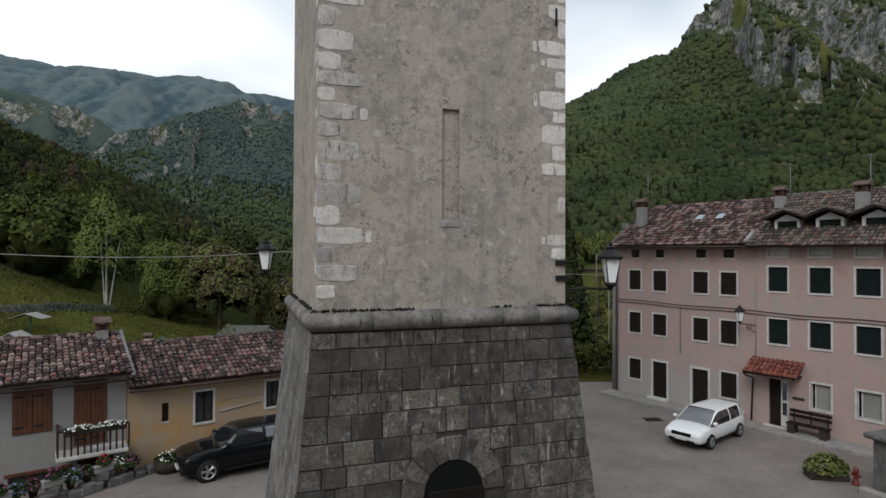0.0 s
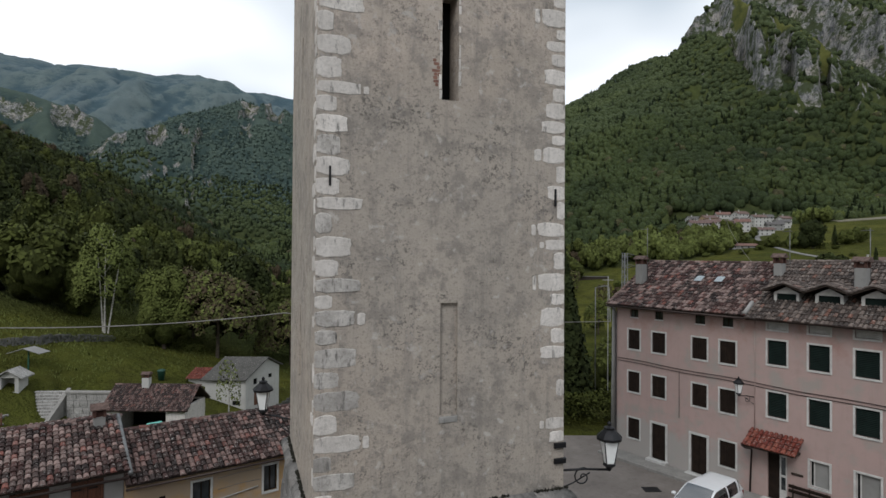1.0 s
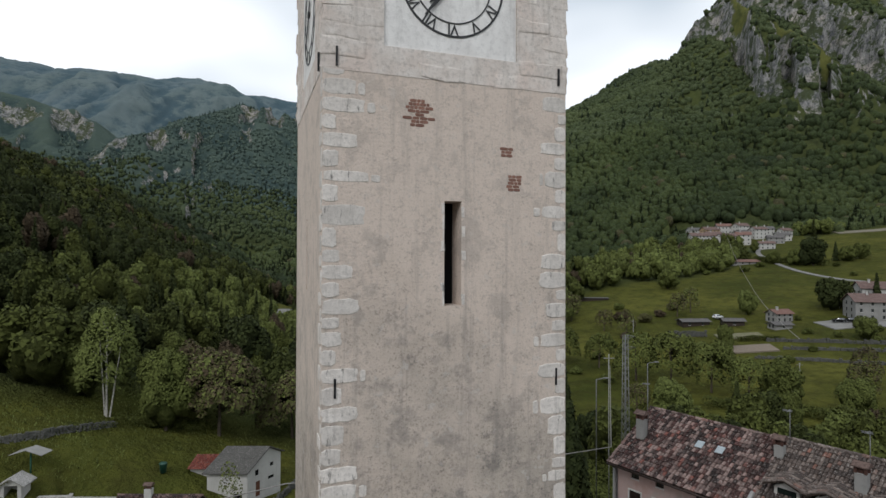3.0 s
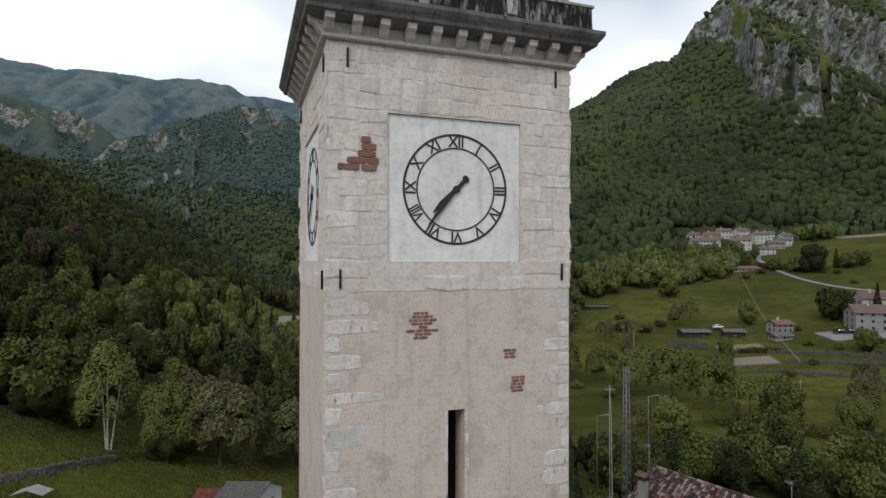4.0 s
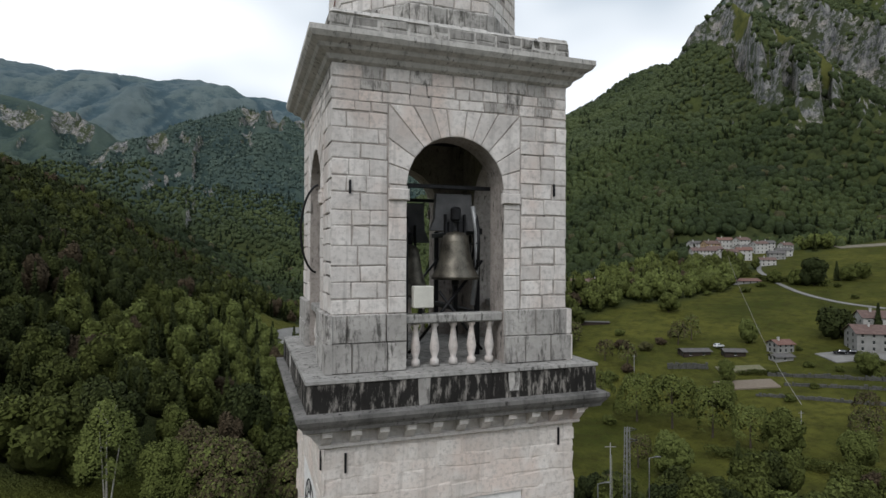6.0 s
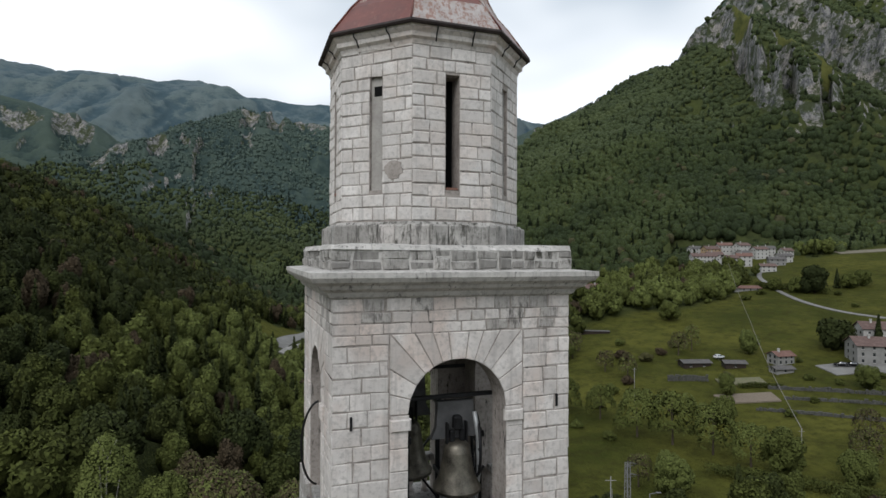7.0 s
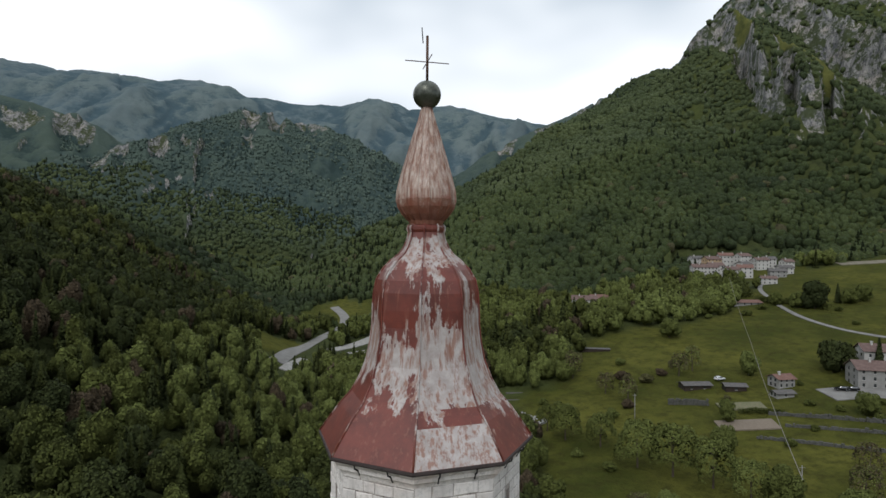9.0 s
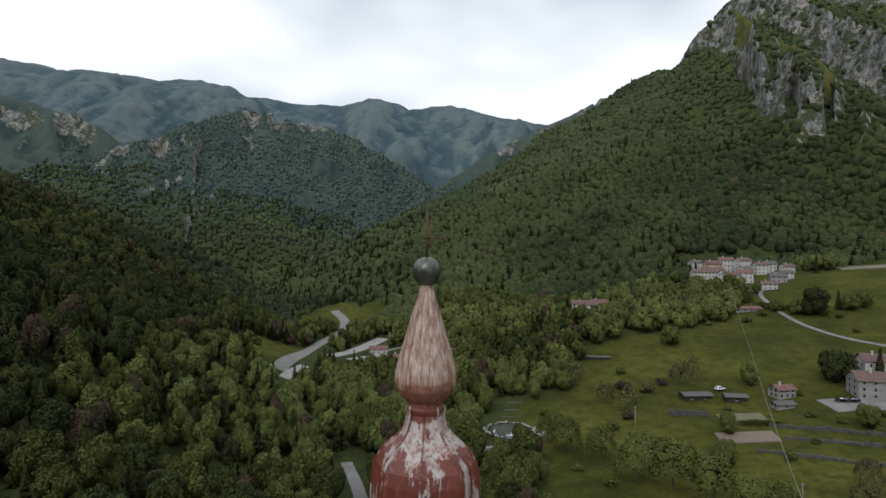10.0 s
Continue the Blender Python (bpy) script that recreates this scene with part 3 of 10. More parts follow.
M_CORNICE = mat_stone("dirty_cornice_stone", (0.22, 0.21, 0.20), (0.12, 0.116, 0.11), stain=0.6, soot_amount=0.16, each=0)
M_BRICK = mat_stone("exposed_red_brick", (0.32, 0.165, 0.125), (0.25, 0.14, 0.112), stain=0.5, each=0.3, scale=6.0)
M_IRON = mat_simple("black_iron", (0.018, 0.018, 0.02), 0.3, 6, 0.55, 0.6)
# black that puts the shade inside openings into the colour
M_BLACK = mat_plain("inside_shade", (0.006, 0.006, 0.006), 0.95)
M_BRONZE = mat_simple("green_brown_bronze", (0.115, 0.105, 0.086), 0.6, 4, 0.5, 0.75, 0.25)
M_WHITEP = mat_stone("white_clock_plaster", (0.84, 0.825, 0.81), (0.72, 0.70, 0.685), stain=0.35, each=0)
M_DIAL = mat_simple("black_dial_paint", (0.020, 0.020, 0.022), 0.25, 9, 0.6)

n = Nodes("old_lime_plaster", 0.92)
b1, b2, b3 = n.noise(0.45, 5, 0.6), n.noise(2.6, 6, 0.7), n.noise(22, 4, 0.6)
c = n.mix(n.ramp(b1, 0.35, 0.65), (0.430, 0.377, 0.325), (0.350, 0.312, 0.273))
c = n.mix(n.ramp(n.noise(0.22, 3), 0.47, 0.68, 0, 0.8), c, (0.455, 0.378, 0.315))
c = n.mix(n.ramp(b2, 0.52, 0.66, 0, 0.62), c, (0.225, 0.203, 0.180))
c = n.mix(n.ramp(n.noise(0.75, 7, 0.78), 0.53, 0.66, 0, 0.40), c, (0.205, 0.190, 0.176))
c = n.mix(n.math("MULTIPLY", n.ramp(n.noise(1.1, 5, 0.7), 0.50, 0.60), n.ramp(n.noise(11, 6, 0.8), 0.52, 0.58, 0, 0.9)), c, (0.115, 0.105, 0.095))
# cream upper plaster; missing light put into its colour, paler with height
pale_rise = n.math("ADD", n.axis(n.co, 2), n.ramp(n.noise(0.6, 5, 0.7), 0.3, 0.7, -2.6, 2.6))
c = n.mix(n.ramp(pale_rise, 15.5, 22.0, 0, 0.88), c, (0.640, 0.540, 0.470))
c = n.mix(n.ramp(n.noise(8.5, 6, 0.75), 0.54, 0.66, 0, 0.6), c, (0.17, 0.156, 0.142))
c = n.mix(n.ramp(n.noise(1.0, 5, 0.65, n.stretch(5.5, 5.5, 0.35)), 0.54, 0.72, 0, 0.55), c, (0.20, 0.185, 0.17))
c = n.mix(n.ramp(n.noise(1.3, 6, 0.72), 0.52, 0.60, 0, 0.5), c, (0.24, 0.218, 0.198))
c = n.mix(n.ramp(n.noise(5.5, 4, 0.6), 0.60, 0.70, 0, 0.7), c, (0.54, 0.50, 0.465))
c = n.mix(n.ramp(b3, 0.56, 0.72, 0, 0.6), c, (0.15, 0.134, 0.117))
c = n.mix(n.ramp(pale_rise, 17.5, 23.0, 0, 0.42), c, (0.640, 0.545, 0.480))
n.bump(n.math("ADD", b2, n.math("MULTIPLY", b3, 0.55)), 0.7, 0.03)
M_PLASTER = n.base(c)

n = Nodes("flaking_red_roof_paint", 0.55, 0.0)
pt = n.noise(1.0, 7, 0.62, n.stretch(2.3, 2.3, 0.62))
pt2 = n.noise(1.0, 4, 0.6, n.stretch(11, 11, 1.0))
chip = n.noise(5.5, 5, 0.7)
bare = n.math("ADD", n.math("ADD", pt, n.math("ADD", n.ramp(pt2, 0.3, 0.7, -0.07, 0.07), n.ramp(chip, 0.3, 0.7, -0.05, 0.05))), n.attr("worn"))
red = n.mix(n.ramp(n.noise(2.2, 5, 0.65), 0.35, 0.65), (0.160, 0.036, 0.024), (0.098, 0.024, 0.017))
red = n.mix(n.ramp(pt2, 0.56, 0.72, 0, 0.55), red, (0.26, 0.115, 0.075))
tin = n.mix(n.ramp(n.noise(4, 5, 0.65), 0.35, 0.68), (0.44, 0.40, 0.385), (0.30, 0.26, 0.242))
tin = n.mix(n.ramp(pt2, 0.50, 0.62, 0, 0.8), tin, (0.235, 0.105, 0.068))
tin = n.mix(n.ramp(n.noise(1.0, 5, 0.7, n.stretch(5, 5, 0.9)), 0.54, 0.62, 0, 0.7), tin, (0.20, 0.085, 0.055))
n.bump(n.math("ADD", n.ramp(bare, 0.50, 0.52), n.math("MULTIPLY", pt2, 0.3)), 0.4, 0.012)
n.put(n.ramp(bare, 0.49, 0.53, 0.42, 0.62), n.p.inputs["Roughness"])
M_SPIRE = n.base(n.mix(n.ramp(bare, 0.495, 0.525), red, tin))

n = Nodes("rusty_streaked_sheet_metal", 0.5)
st1, st2 = n.noise(1.0, 5, 0.65, n.stretch(13, 13, 0.55)), n.noise(1.0, 4, 0.6, n.stretch(30, 30, 1.2))
c = n.mix(n.ramp(st1, 0.36, 0.62), (0.47, 0.385, 0.33), (0.185, 0.088, 0.058))
c = n.mix(n.ramp(st2, 0.50, 0.68, 0, 0.7), c, (0.27, 0.13, 0.085))
c = n.mix(n.ramp(n.math("ADD", n.axis(n.co, 2), n.ramp(n.noise(4, 4, 0.7), 0.3, 0.7, -0.25, 0.25)), 46.55, 46.25, 0, 0.85), c, (0.20, 0.062, 0.036))
n.bump(st2, 0.3, 0.01)
M_FINIAL = n.base(c)

rnd = random.Random(11)
tower = thing("bell_tower", "tall plastered stone bell tower with clock, belfry and red onion spire", "bell tower")


def on_face(k, a, out, z):
    """A point of face k (0 front, then clockwise) at a across, `out` from the axis, height z."""
    x, y = a, -out
    for _ in range(k):
        x, y = y, -x
    return (x, y, z)


def face_block(name, k, a0, a1, z0, z1, dist0, dist1, material, parent, proud=0.02, cut=0.02, jit=0.006, join=None, skew=(0, 0)):
    """A stone on face k between a0..a1 and z0..z1; the bed lies dist0 from the axis below and dist1 above."""
    j = lambda: rnd.uniform(-jit, jit)
    q = [on_face(k, a0 + j(), dist0, z0 + j()), on_face(k, a1 + j(), dist0, z0 + j()), on_face(k, a1 + j() + skew[1], dist1, z1 + j()), on_face(k, a0 + j() + skew[0], dist1, z1 + j())]
    o = Vector(on_face(k, 0, 1, 0)) * (proud * rnd.uniform(0.75, 1.25))
    vs, fs = block(name, q, o, material, parent, cut)
    if join is None:
        return mesh_ob(name, vs, fs, material, parent)
    base = len(join[0])
    join[0].extend(vs)
    join[1].extend([tuple(i + base for i in f) for f in fs])


def rough_stone(name, k, a0, a1, z0, z1, dist, material, parent, proud):
    """A worn corner stone with a rounded, uneven outline, showing through the plaster."""
    am, zm, ra, rz = (a0 + a1) / 2, (z0 + z1) / 2, (a1 - a0) / 2, (z1 - z0) / 2
    low, mid, top = [], [], []
    o = Vector(on_face(k, 0, 1, 0))
    for i in range(14):
        t = 2 * math.pi * (i + 0.5) / 14
        c, s = math.cos(t), math.sin(t)
        f = (abs(c) ** 8 + abs(s) ** 8) ** -0.125 * rnd.uniform(0.91, 1.04)
        p = lambda q, h: Vector(on_face(k, min(max(am + ra * c * f * q, -dist - 0.003), dist + 0.003), dist, zm + rz * s * f * q)) + o * h
        low.append(p(1.0, -0.01))
        mid.append(p(0.97, proud * 0.55))
        top.append(p(0.90, proud))
    vs = low + mid + top
    fs = [tuple(range(28, 42))]
    for i in range(14):
        j = (i + 1) % 14
        fs += [(i, j, 14 + j, 14 + i), (14 + i, 14 + j, 28 + j, 28 + i)]
    return mesh_ob(name, vs, fs, material, parent)


def joined(name, join, material, parent, label=""):
    if join[0]:
        ob = mesh_ob(name, join[0], join[1], material, parent, label)
        ob["kind"] = "stuff"
        return ob


def split_run(a0, a1, lo, hi, r):
    """Cuts a run into stone lengths between lo and hi."""
    out, a = [], a0
    while a1 - a > hi:
        w = r.uniform(lo, hi)
        if a1 - (a + w) < lo * 0.6:
            w = (a1 - a) / 2
        out.append((a, a + w))
        a += w
    if a1 - a > 0.03:
        out.append((a, a1))
    return out


# -- plinth: battered, of dark blocks, with a doorway
PZ = 7.05


def plinth_half(z):
    return 2.50 + (PZ - z) * 0.105


bm = bmesh.new()
square_rings(bm, [(plinth_half(0) - 0.03, -0.4), (plinth_half(0) - 0.03, 0.0), (plinth_half(PZ) - 0.03, PZ)])
plinth = part("plinth", bm, M_DARKJOINT, tower, "battered plinth of large dark stone blocks")
zc0, rest = 0.0, ([], [])
DOOR_A, DOOR_W, DOOR_SPRING = -0.04, 0.56, 4.20
row = 0
while zc0 < PZ - 0.05:
    h = min(rnd.uniform(0.33, 0.46), PZ - zc0)
    if PZ - zc0 - h < 0.15:
        h = PZ - zc0
    z1 = zc0 + h
    for k in range(4):
        half0, half1 = plinth_half(zc0), plinth_half(z1)
        runs = [(-half0, half0)]
        if k == 0 and z1 > 2.6 and zc0 < DOOR_SPRING + DOOR_W + 0.47:
            zm = zc0 + h * 0.75
            o = DOOR_W + 0.43
            w = o if zm < DOOR_SPRING else math.sqrt(max(0.0, o * o - (zm - DOOR_SPRING) ** 2))
            if w > 0.05:
                runs = [(-half0, DOOR_A - w), (DOOR_A + w, half0)]
        for r0, r1 in runs:
            cells = split_run(r0, r1, 0.30, 0.84, rnd) if k != 1 else split_run(r0, r1, 0.26, 0.52, rnd)
            for a0, a1 in cells:
                sk0 = (half0 - half1) if abs(a0 + half0) < 1e-6 else 0
                sk1 = -(half0 - half1) if abs(a1 - half0) < 1e-6 else 0
                sep = k < 2 and z1 > 2.4
                g = 0.014 if k == 1 else rnd.uniform(0.004, 0.010)
                worn = 0.10 + 0.30 * (zc0 < 6.0) + 0.25 * (zc0 < 6.3 and a0 > 0.4)
                # face 1 takes the lighter copy, painted as lit from the side
                stone_mat = M_PLINTHSIDE if k == 1 else (M_PITTED if rnd.random() < worn else M_DARK)
                face_block("stone_block", k, a0 + g, a1 - g, zc0 + g, z1 - g, half0 - 0.03, half1 - 0.03, stone_mat, plinth, rnd.uniform(0.026, 0.045) if k == 1 else rnd.uniform(0.028, 0.042), 0.014, 0.006, None if sep else rest, (sk0, sk1))
    zc0 = z1
joined("block_facing", rest, M_DARK, plinth)
# door arch stones, a flat black sheet for the shaded opening, and door leaf
for i in range(9):
    t0, t1 = math.pi * i / 9, math.pi * (i + 1) / 9
    q = []
    for rr_, tt in ((DOOR_W, t0), (DOOR_W + 0.42, t0), (DOOR_W + 0.42, t1), (DOOR_W, t1)):
        z = DOOR_SPRING + rr_ * math.sin(tt)
        q.append(on_face(0, DOOR_A + rr_ * math.cos(tt), plinth_half(z) - 0.03, z))
    vs, fs = block("arch_stone", q, Vector((0, -0.050, 0)), M_PITTED, plinth, 0.014)
    mesh_ob("arch_stone", vs, fs, M_PITTED if i % 3 else M_DARK, plinth)
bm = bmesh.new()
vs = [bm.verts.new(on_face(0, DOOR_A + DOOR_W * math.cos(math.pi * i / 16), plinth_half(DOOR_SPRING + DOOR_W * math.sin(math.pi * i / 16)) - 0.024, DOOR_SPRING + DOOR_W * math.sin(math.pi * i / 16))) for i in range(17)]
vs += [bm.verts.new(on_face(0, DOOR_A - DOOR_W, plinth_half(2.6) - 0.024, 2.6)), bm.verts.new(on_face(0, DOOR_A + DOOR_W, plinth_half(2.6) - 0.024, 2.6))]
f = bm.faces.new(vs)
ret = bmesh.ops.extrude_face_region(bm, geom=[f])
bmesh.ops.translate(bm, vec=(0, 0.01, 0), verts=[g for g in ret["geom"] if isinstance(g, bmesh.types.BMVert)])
part("doorway", bm, M_BLACK, plinth, "black sheet for the shaded arched doorway")
box_part("door_leaf", DOOR_A - 0.5, DOOR_A + 0.5, -plinth_half(3.4) - 0.012, -plinth_half(3.4) + 0.03, 2.62, 4.30, mat_simple("old_door_wood", (0.010, 0.008, 0.007), 0.3, 4), plinth)

# -- roll moulding of stone lengths
for k in range(4):
    cells = split_run(-2.5, 2.5, 0.75, 1.35, rnd)
    for i, (a0, a1) in enumerate(cells):
        bm = bmesh.new()
        prof = [(2.36 + 0.26 * math.sin(t), 7.235 + 0.185 * math.cos(t)) for t in np.linspace(0, math.pi, 9)]
        ends = []
        for e, a in ((0, a0 + 0.006), (1, a1 - 0.006)):
            ring = []
            for d, z in prof:
                aa = a
                if i == 0 and e == 0:
                    aa = -d
                if i == len(cells) - 1 and e == 1:
                    aa = d
                ring.append(bm.verts.new(on_face(k, aa, d, z)))
            ends.append(ring)
        for q in range(8):
            bm.faces.new((ends[0][q], ends[1][q], ends[1][q + 1], ends[0][q + 1]))
        bm.faces.new(ends[0][::-1])
        bm.faces.new(ends[1])
        bmesh.ops.recalc_face_normals(bm, faces=bm.faces)
        part("moulding_stone", bm, M_TORUS, tower, "rounded grey moulding stone", smooth=True)

# -- black moss along the top of the moulding
moss_r = np.random.RandomState(5)
mv, mt_ = [], []
iv_ = np.array([(1, 0, 0), (-1, 0, 0), (0, 1, 0), (0, -1, 0), (0, 0, 1), (0, 0, -1)], float)
it_ = np.array([(0, 2, 4), (2, 1, 4), (1, 3, 4), (3, 0, 4), (2, 0, 5), (1, 2, 5), (3, 1, 5), (0, 3, 5)])
for i in range(620):
    k, a = int(moss_r.rand() * 2), moss_r.uniform(-2.5, 2.5)
    if field(np.array([a]), np.array([k * 9.0]), 0.5, 3)[0] < 0.42:
        continue
    c_ = np.array(on_face(k, a, 2.43 + 0.05 * moss_r.rand(), 7.405 + 0.03 * moss_r.rand()))
    mt_.append(it_ + sum(len(q) for q in mv))
    mv.append(c_ + iv_ * moss_r.uniform(0.012, 0.04, (6, 1)))
mesh_ob("moss", np.concatenate(mv), np.concatenate(mt_), mat_simple("black_moss", (0.022, 0.021, 0.016), 0.4, 20, 0.95), tower, "dark moss along the top of the roll moulding")["kind"] = "stuff"

# -- plastered shaft with slots; the wall is built round its openings
H0, H1 = 2.42, 2.426
HOLES = [(-0.165, 0.165, 14.80, 16.82), (-0.165, 0.175, 20.80, 22.76)]
BLIND = (-0.165, 0.175, 9.03, 11.08)


def wall_face(bm, k, half, z0, z1, holes, depth=0.5):
    """One face of a shaft with openings that go in by depth; a hole is a0, a1, z0, z1."""
    xs = sorted({-half, half, *[h[0] for h in holes], *[h[1] for h in holes]})
    zs = sorted({z0, z1, *[h[2] for h in holes], *[h[3] for h in holes]})
    vert = {}

    def P(a, z, o):
        key = (round(a, 4), round(z, 4), round(o, 4))
        if key not in vert:
            vert[key] = bm.verts.new(on_face(k, a, o, z))
        return vert[key]
    for xa, xb in zip(xs, xs[1:]):
        for za, zb in zip(zs, zs[1:]):
            inside = any(h[0] <= xa and xb <= h[1] and h[2] <= za and zb <= h[3] for h in holes)
            if not inside:
                bm.faces.new((P(xa, za, half), P(xb, za, half), P(xb, zb, half), P(xa, zb, half)))
    for h in holes:
        d = half - (h[4] if len(h) > 4 else depth)
        a, b, c_, e = h[:4]
        for p, q in (((a, c_), (a, e)), ((a, e), (b, e)), ((b, e), (b, c_)), ((b, c_), (a, c_))):
            bm.faces.new((P(*p, half), P(*q, half), P(*q, d), P(*p, d)))
        bm.faces.new((P(a, c_, d), P(b, c_, d), P(b, e, d), P(a, e, d)))


bm = bmesh.new()
for k in range(4):
    hs = [(*h, 0.55) for h in HOLES] + [(*BLIND, 0.07)]
    if k == 1:
        hs = [(-0.1, 0.1, 9.4, 10.9, 0.4), (-0.09, 0.09, 15.2, 16.5, 0.4), (-0.1, 0.1, 21.0, 22.5, 0.4)]
    wall_face(bm, k, H0, 7.3, 25.0, hs if k < 2 else [])
bmesh.ops.recalc_face_normals(bm, faces=bm.faces)
shaft = part("shaft", bm, M_PLASTER, tower, "shaft of stained beige lime plaster")
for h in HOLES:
    # black sheet for the shade inside the slit
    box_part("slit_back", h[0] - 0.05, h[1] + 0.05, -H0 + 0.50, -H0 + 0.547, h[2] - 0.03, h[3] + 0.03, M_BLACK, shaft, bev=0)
    for s in (-1, 1):
        z = h[2]
        while z < h[3] - 0.1:
            hh = min(rnd.uniform(0.14, 0.30), h[3] - z)
            e = h[1] if s > 0 else h[0]
            w = rnd.uniform(0.03, 0.09)
            a0, a1 = (e, e + w) if s > 0 else (e - w, e)
            if rnd.random() < 0.6:
                face_block("jamb_stone", 0, a0, a1, z + 0.01, z + hh - 0.01, H0, H0, M_QUOIN, shaft, 0.012, 0.02, 0.008)
            z += hh
face_block("sill_stone", 0, -0.18, 0.18, 8.90, 9.02, H0, H0, M_GREYSTONE, shaft, 0.015, 0.02)

# -- quoins, long and short by turns
for k in (0, 1):
    for side in (-1, 1):
        if k == 1 and side == -1:
            continue
        z, long_ = 7.6, rnd.random() < 0.5
        while z < 24.9:
            hh = rnd.uniform(0.24, 0.42)
            faded = z < 12.5 and (side == 1 or rnd.random() < 0.2)
            ln = (rnd.uniform(0.52, 0.86) if long_ else rnd.uniform(0.24, 0.44)) * (0.75 if side == 1 and k == 0 else 1)
            if k == 1:
                ln *= 0.55
            if not (rnd.random() < ((0.6 if side == 1 else 0.06) if z < 9.8 else (0.25 if faded and side == 1 else 0.0))):
                e = H0 + 0.004
                a0, a1 = (e - ln, e) if side == 1 else (-e, -e + ln)
                gap_ = rnd.uniform(0.0, 0.03)
                rough_stone("quoin", k, a0, a1, z + 0.01 + gap_, z + hh - 0.01, H0 - 0.002, M_QUOINGREY if z + rnd.uniform(-2, 2) < 12.5 and side == -1 and rnd.random() < 0.6 else M_QUOIN, shaft, rnd.uniform(0.006, 0.015))
                if long_ and rnd.random() < 0.4 and k == 0:
                    g0, g1 = (a0 - rnd.uniform(0.1, 0.2), a0 - 0.03) if side == 1 else (a1 + 0.03, a1 + rnd.uniform(0.1, 0.2))
                    rough_stone("quoin", k, g0, g1, z + 0.05, z + hh - 0.06, H0 - 0.002, M_QUOIN, shaft, 0.012)
            z += hh
            long_ = not long_ if rnd.random() < 0.85 else long_
# patches where the plaster has fallen off and brick shows
for a, z, wd, ht in ((-0.30, 15.28, 0.10, 0.50), (1.25, 23.16, 0.36, 0.34), (1.10, 23.76, 0.26, 0.22), (-0.70, 24.35, 0.62, 0.50)):
    hb = H0 if z < 25 else H1 + 0.016
    zz = z - ht / 2
    while zz < z + ht / 2 - 0.03:
        w2 = wd * rnd.uniform(0.55, 1.1) * math.sqrt(max(0.12, 1 - ((zz + 0.03 - z) / (ht / 2)) ** 2)) / 2
        a0 = a - w2 + rnd.uniform(-0.04, 0.04)
        while a0 < a + w2:
            ln = rnd.uniform(0.06, 0.20)
            if rnd.random() < 0.93:
                rough_stone("brick", 0, a0, min(a0 + ln, a + w2 + 0.05), zz + 0.002, zz + 0.062, hb - 0.001, M_BRICK, shaft, rnd.uniform(0.003, 0.009))
            a0 += ln + 0.003
        zz += 0.064
for a, z, w in ((-1.99, 27.14, 0.30), (-1.68, 27.14, 0.29), (-1.90, 27.265, 0.36), (-1.61, 27.265, 0.22), (-1.72, 27.39, 0.34), (-1.68, 27.515, 0.28), (-2.19, 27.14, 0.10), (-1.74, 27.64, 0.18)):
    rough_stone("brick", 0, a - w / 2, a + w / 2, z, z + 0.124, H1 + 0.020, M_BRICK, shaft, rnd.uniform(0.006, 0.012))
# iron anchors
for k, a, z in ((0, -2.18, 19.42), (0, 2.20, 19.34), (0, -2.18, 13.3), (0, 2.2, 13.1), (0, -2.07, 29.13), (0, 2.10, 29.17), (0, -2.18, 25.23), (0, 2.24, 25.32), (1, 2.1, 25.2), (1, -2.1, 29.1), (1, 2.1, 29.1)):
    hb = H0 if z < 25 else H1 + 0.012
    face_block("anchor_bar", k, a - 0.018, a + 0.018, z - 0.17, z + 0.17, hb, hb, M_IRON, shaft, 0.03, 0.006, 0)

# -- clock storey of rough pale stones
bm = bmesh.new()
for k in range(4):
    wall_face(bm, k, H1, 25.0, 29.46, [(-1.33, 1.33, 25.52, 28.22, 0.09)] if k < 2 else [])
bmesh.ops.recalc_face_normals(bm, faces=bm.faces)
storey = part("clock_storey", bm, M_RUBBLE, tower, "clock storey of rough pale limestone")
rest = ([], [])
for k in range(4):
    z = 25.0
    while z < 29.40:
        hh = min(rnd.uniform(0.19, 0.33), 29.42 - z)
        runs = [(-H1 - 0.02, H1 + 0.02)]
        if z + hh > 25.45 and z < 28.25 and k < 2:
            runs = [(-H1 - 0.02, -1.36), (1.36, H1 + 0.02)]
        for r0, r1 in runs:
            for a0, a1 in split_run(r0, r1, 0.22, 0.60, rnd):
                edge = abs(a0) > 1.9 or abs(a1) > 1.9
                if not edge and z < 25.45 and rnd.random() < 0.55:
                    continue
                if rnd.random() < 0.16:
                    continue
                face_block("rubble_stone", k, a0 + 0.006, a1 - 0.006, z + 0.006, z + hh - 0.006, H1, H1, M_RUBBLE, storey, rnd.uniform(0.003, 0.015), 0.032, 0.038, None if k < 2 else rest)
        z += hh
joined("rubble_facing", rest, M_RUBBLE, storey)


def roman(nm):
    cu = bpy.data.curves.new("numeral", "FONT")
    cu.body, cu.size, cu.align_x, cu.align_y, cu.extrude, cu.offset = nm, 0.28, "CENTER", "CENTER", 0.002, 0.005
    return cu


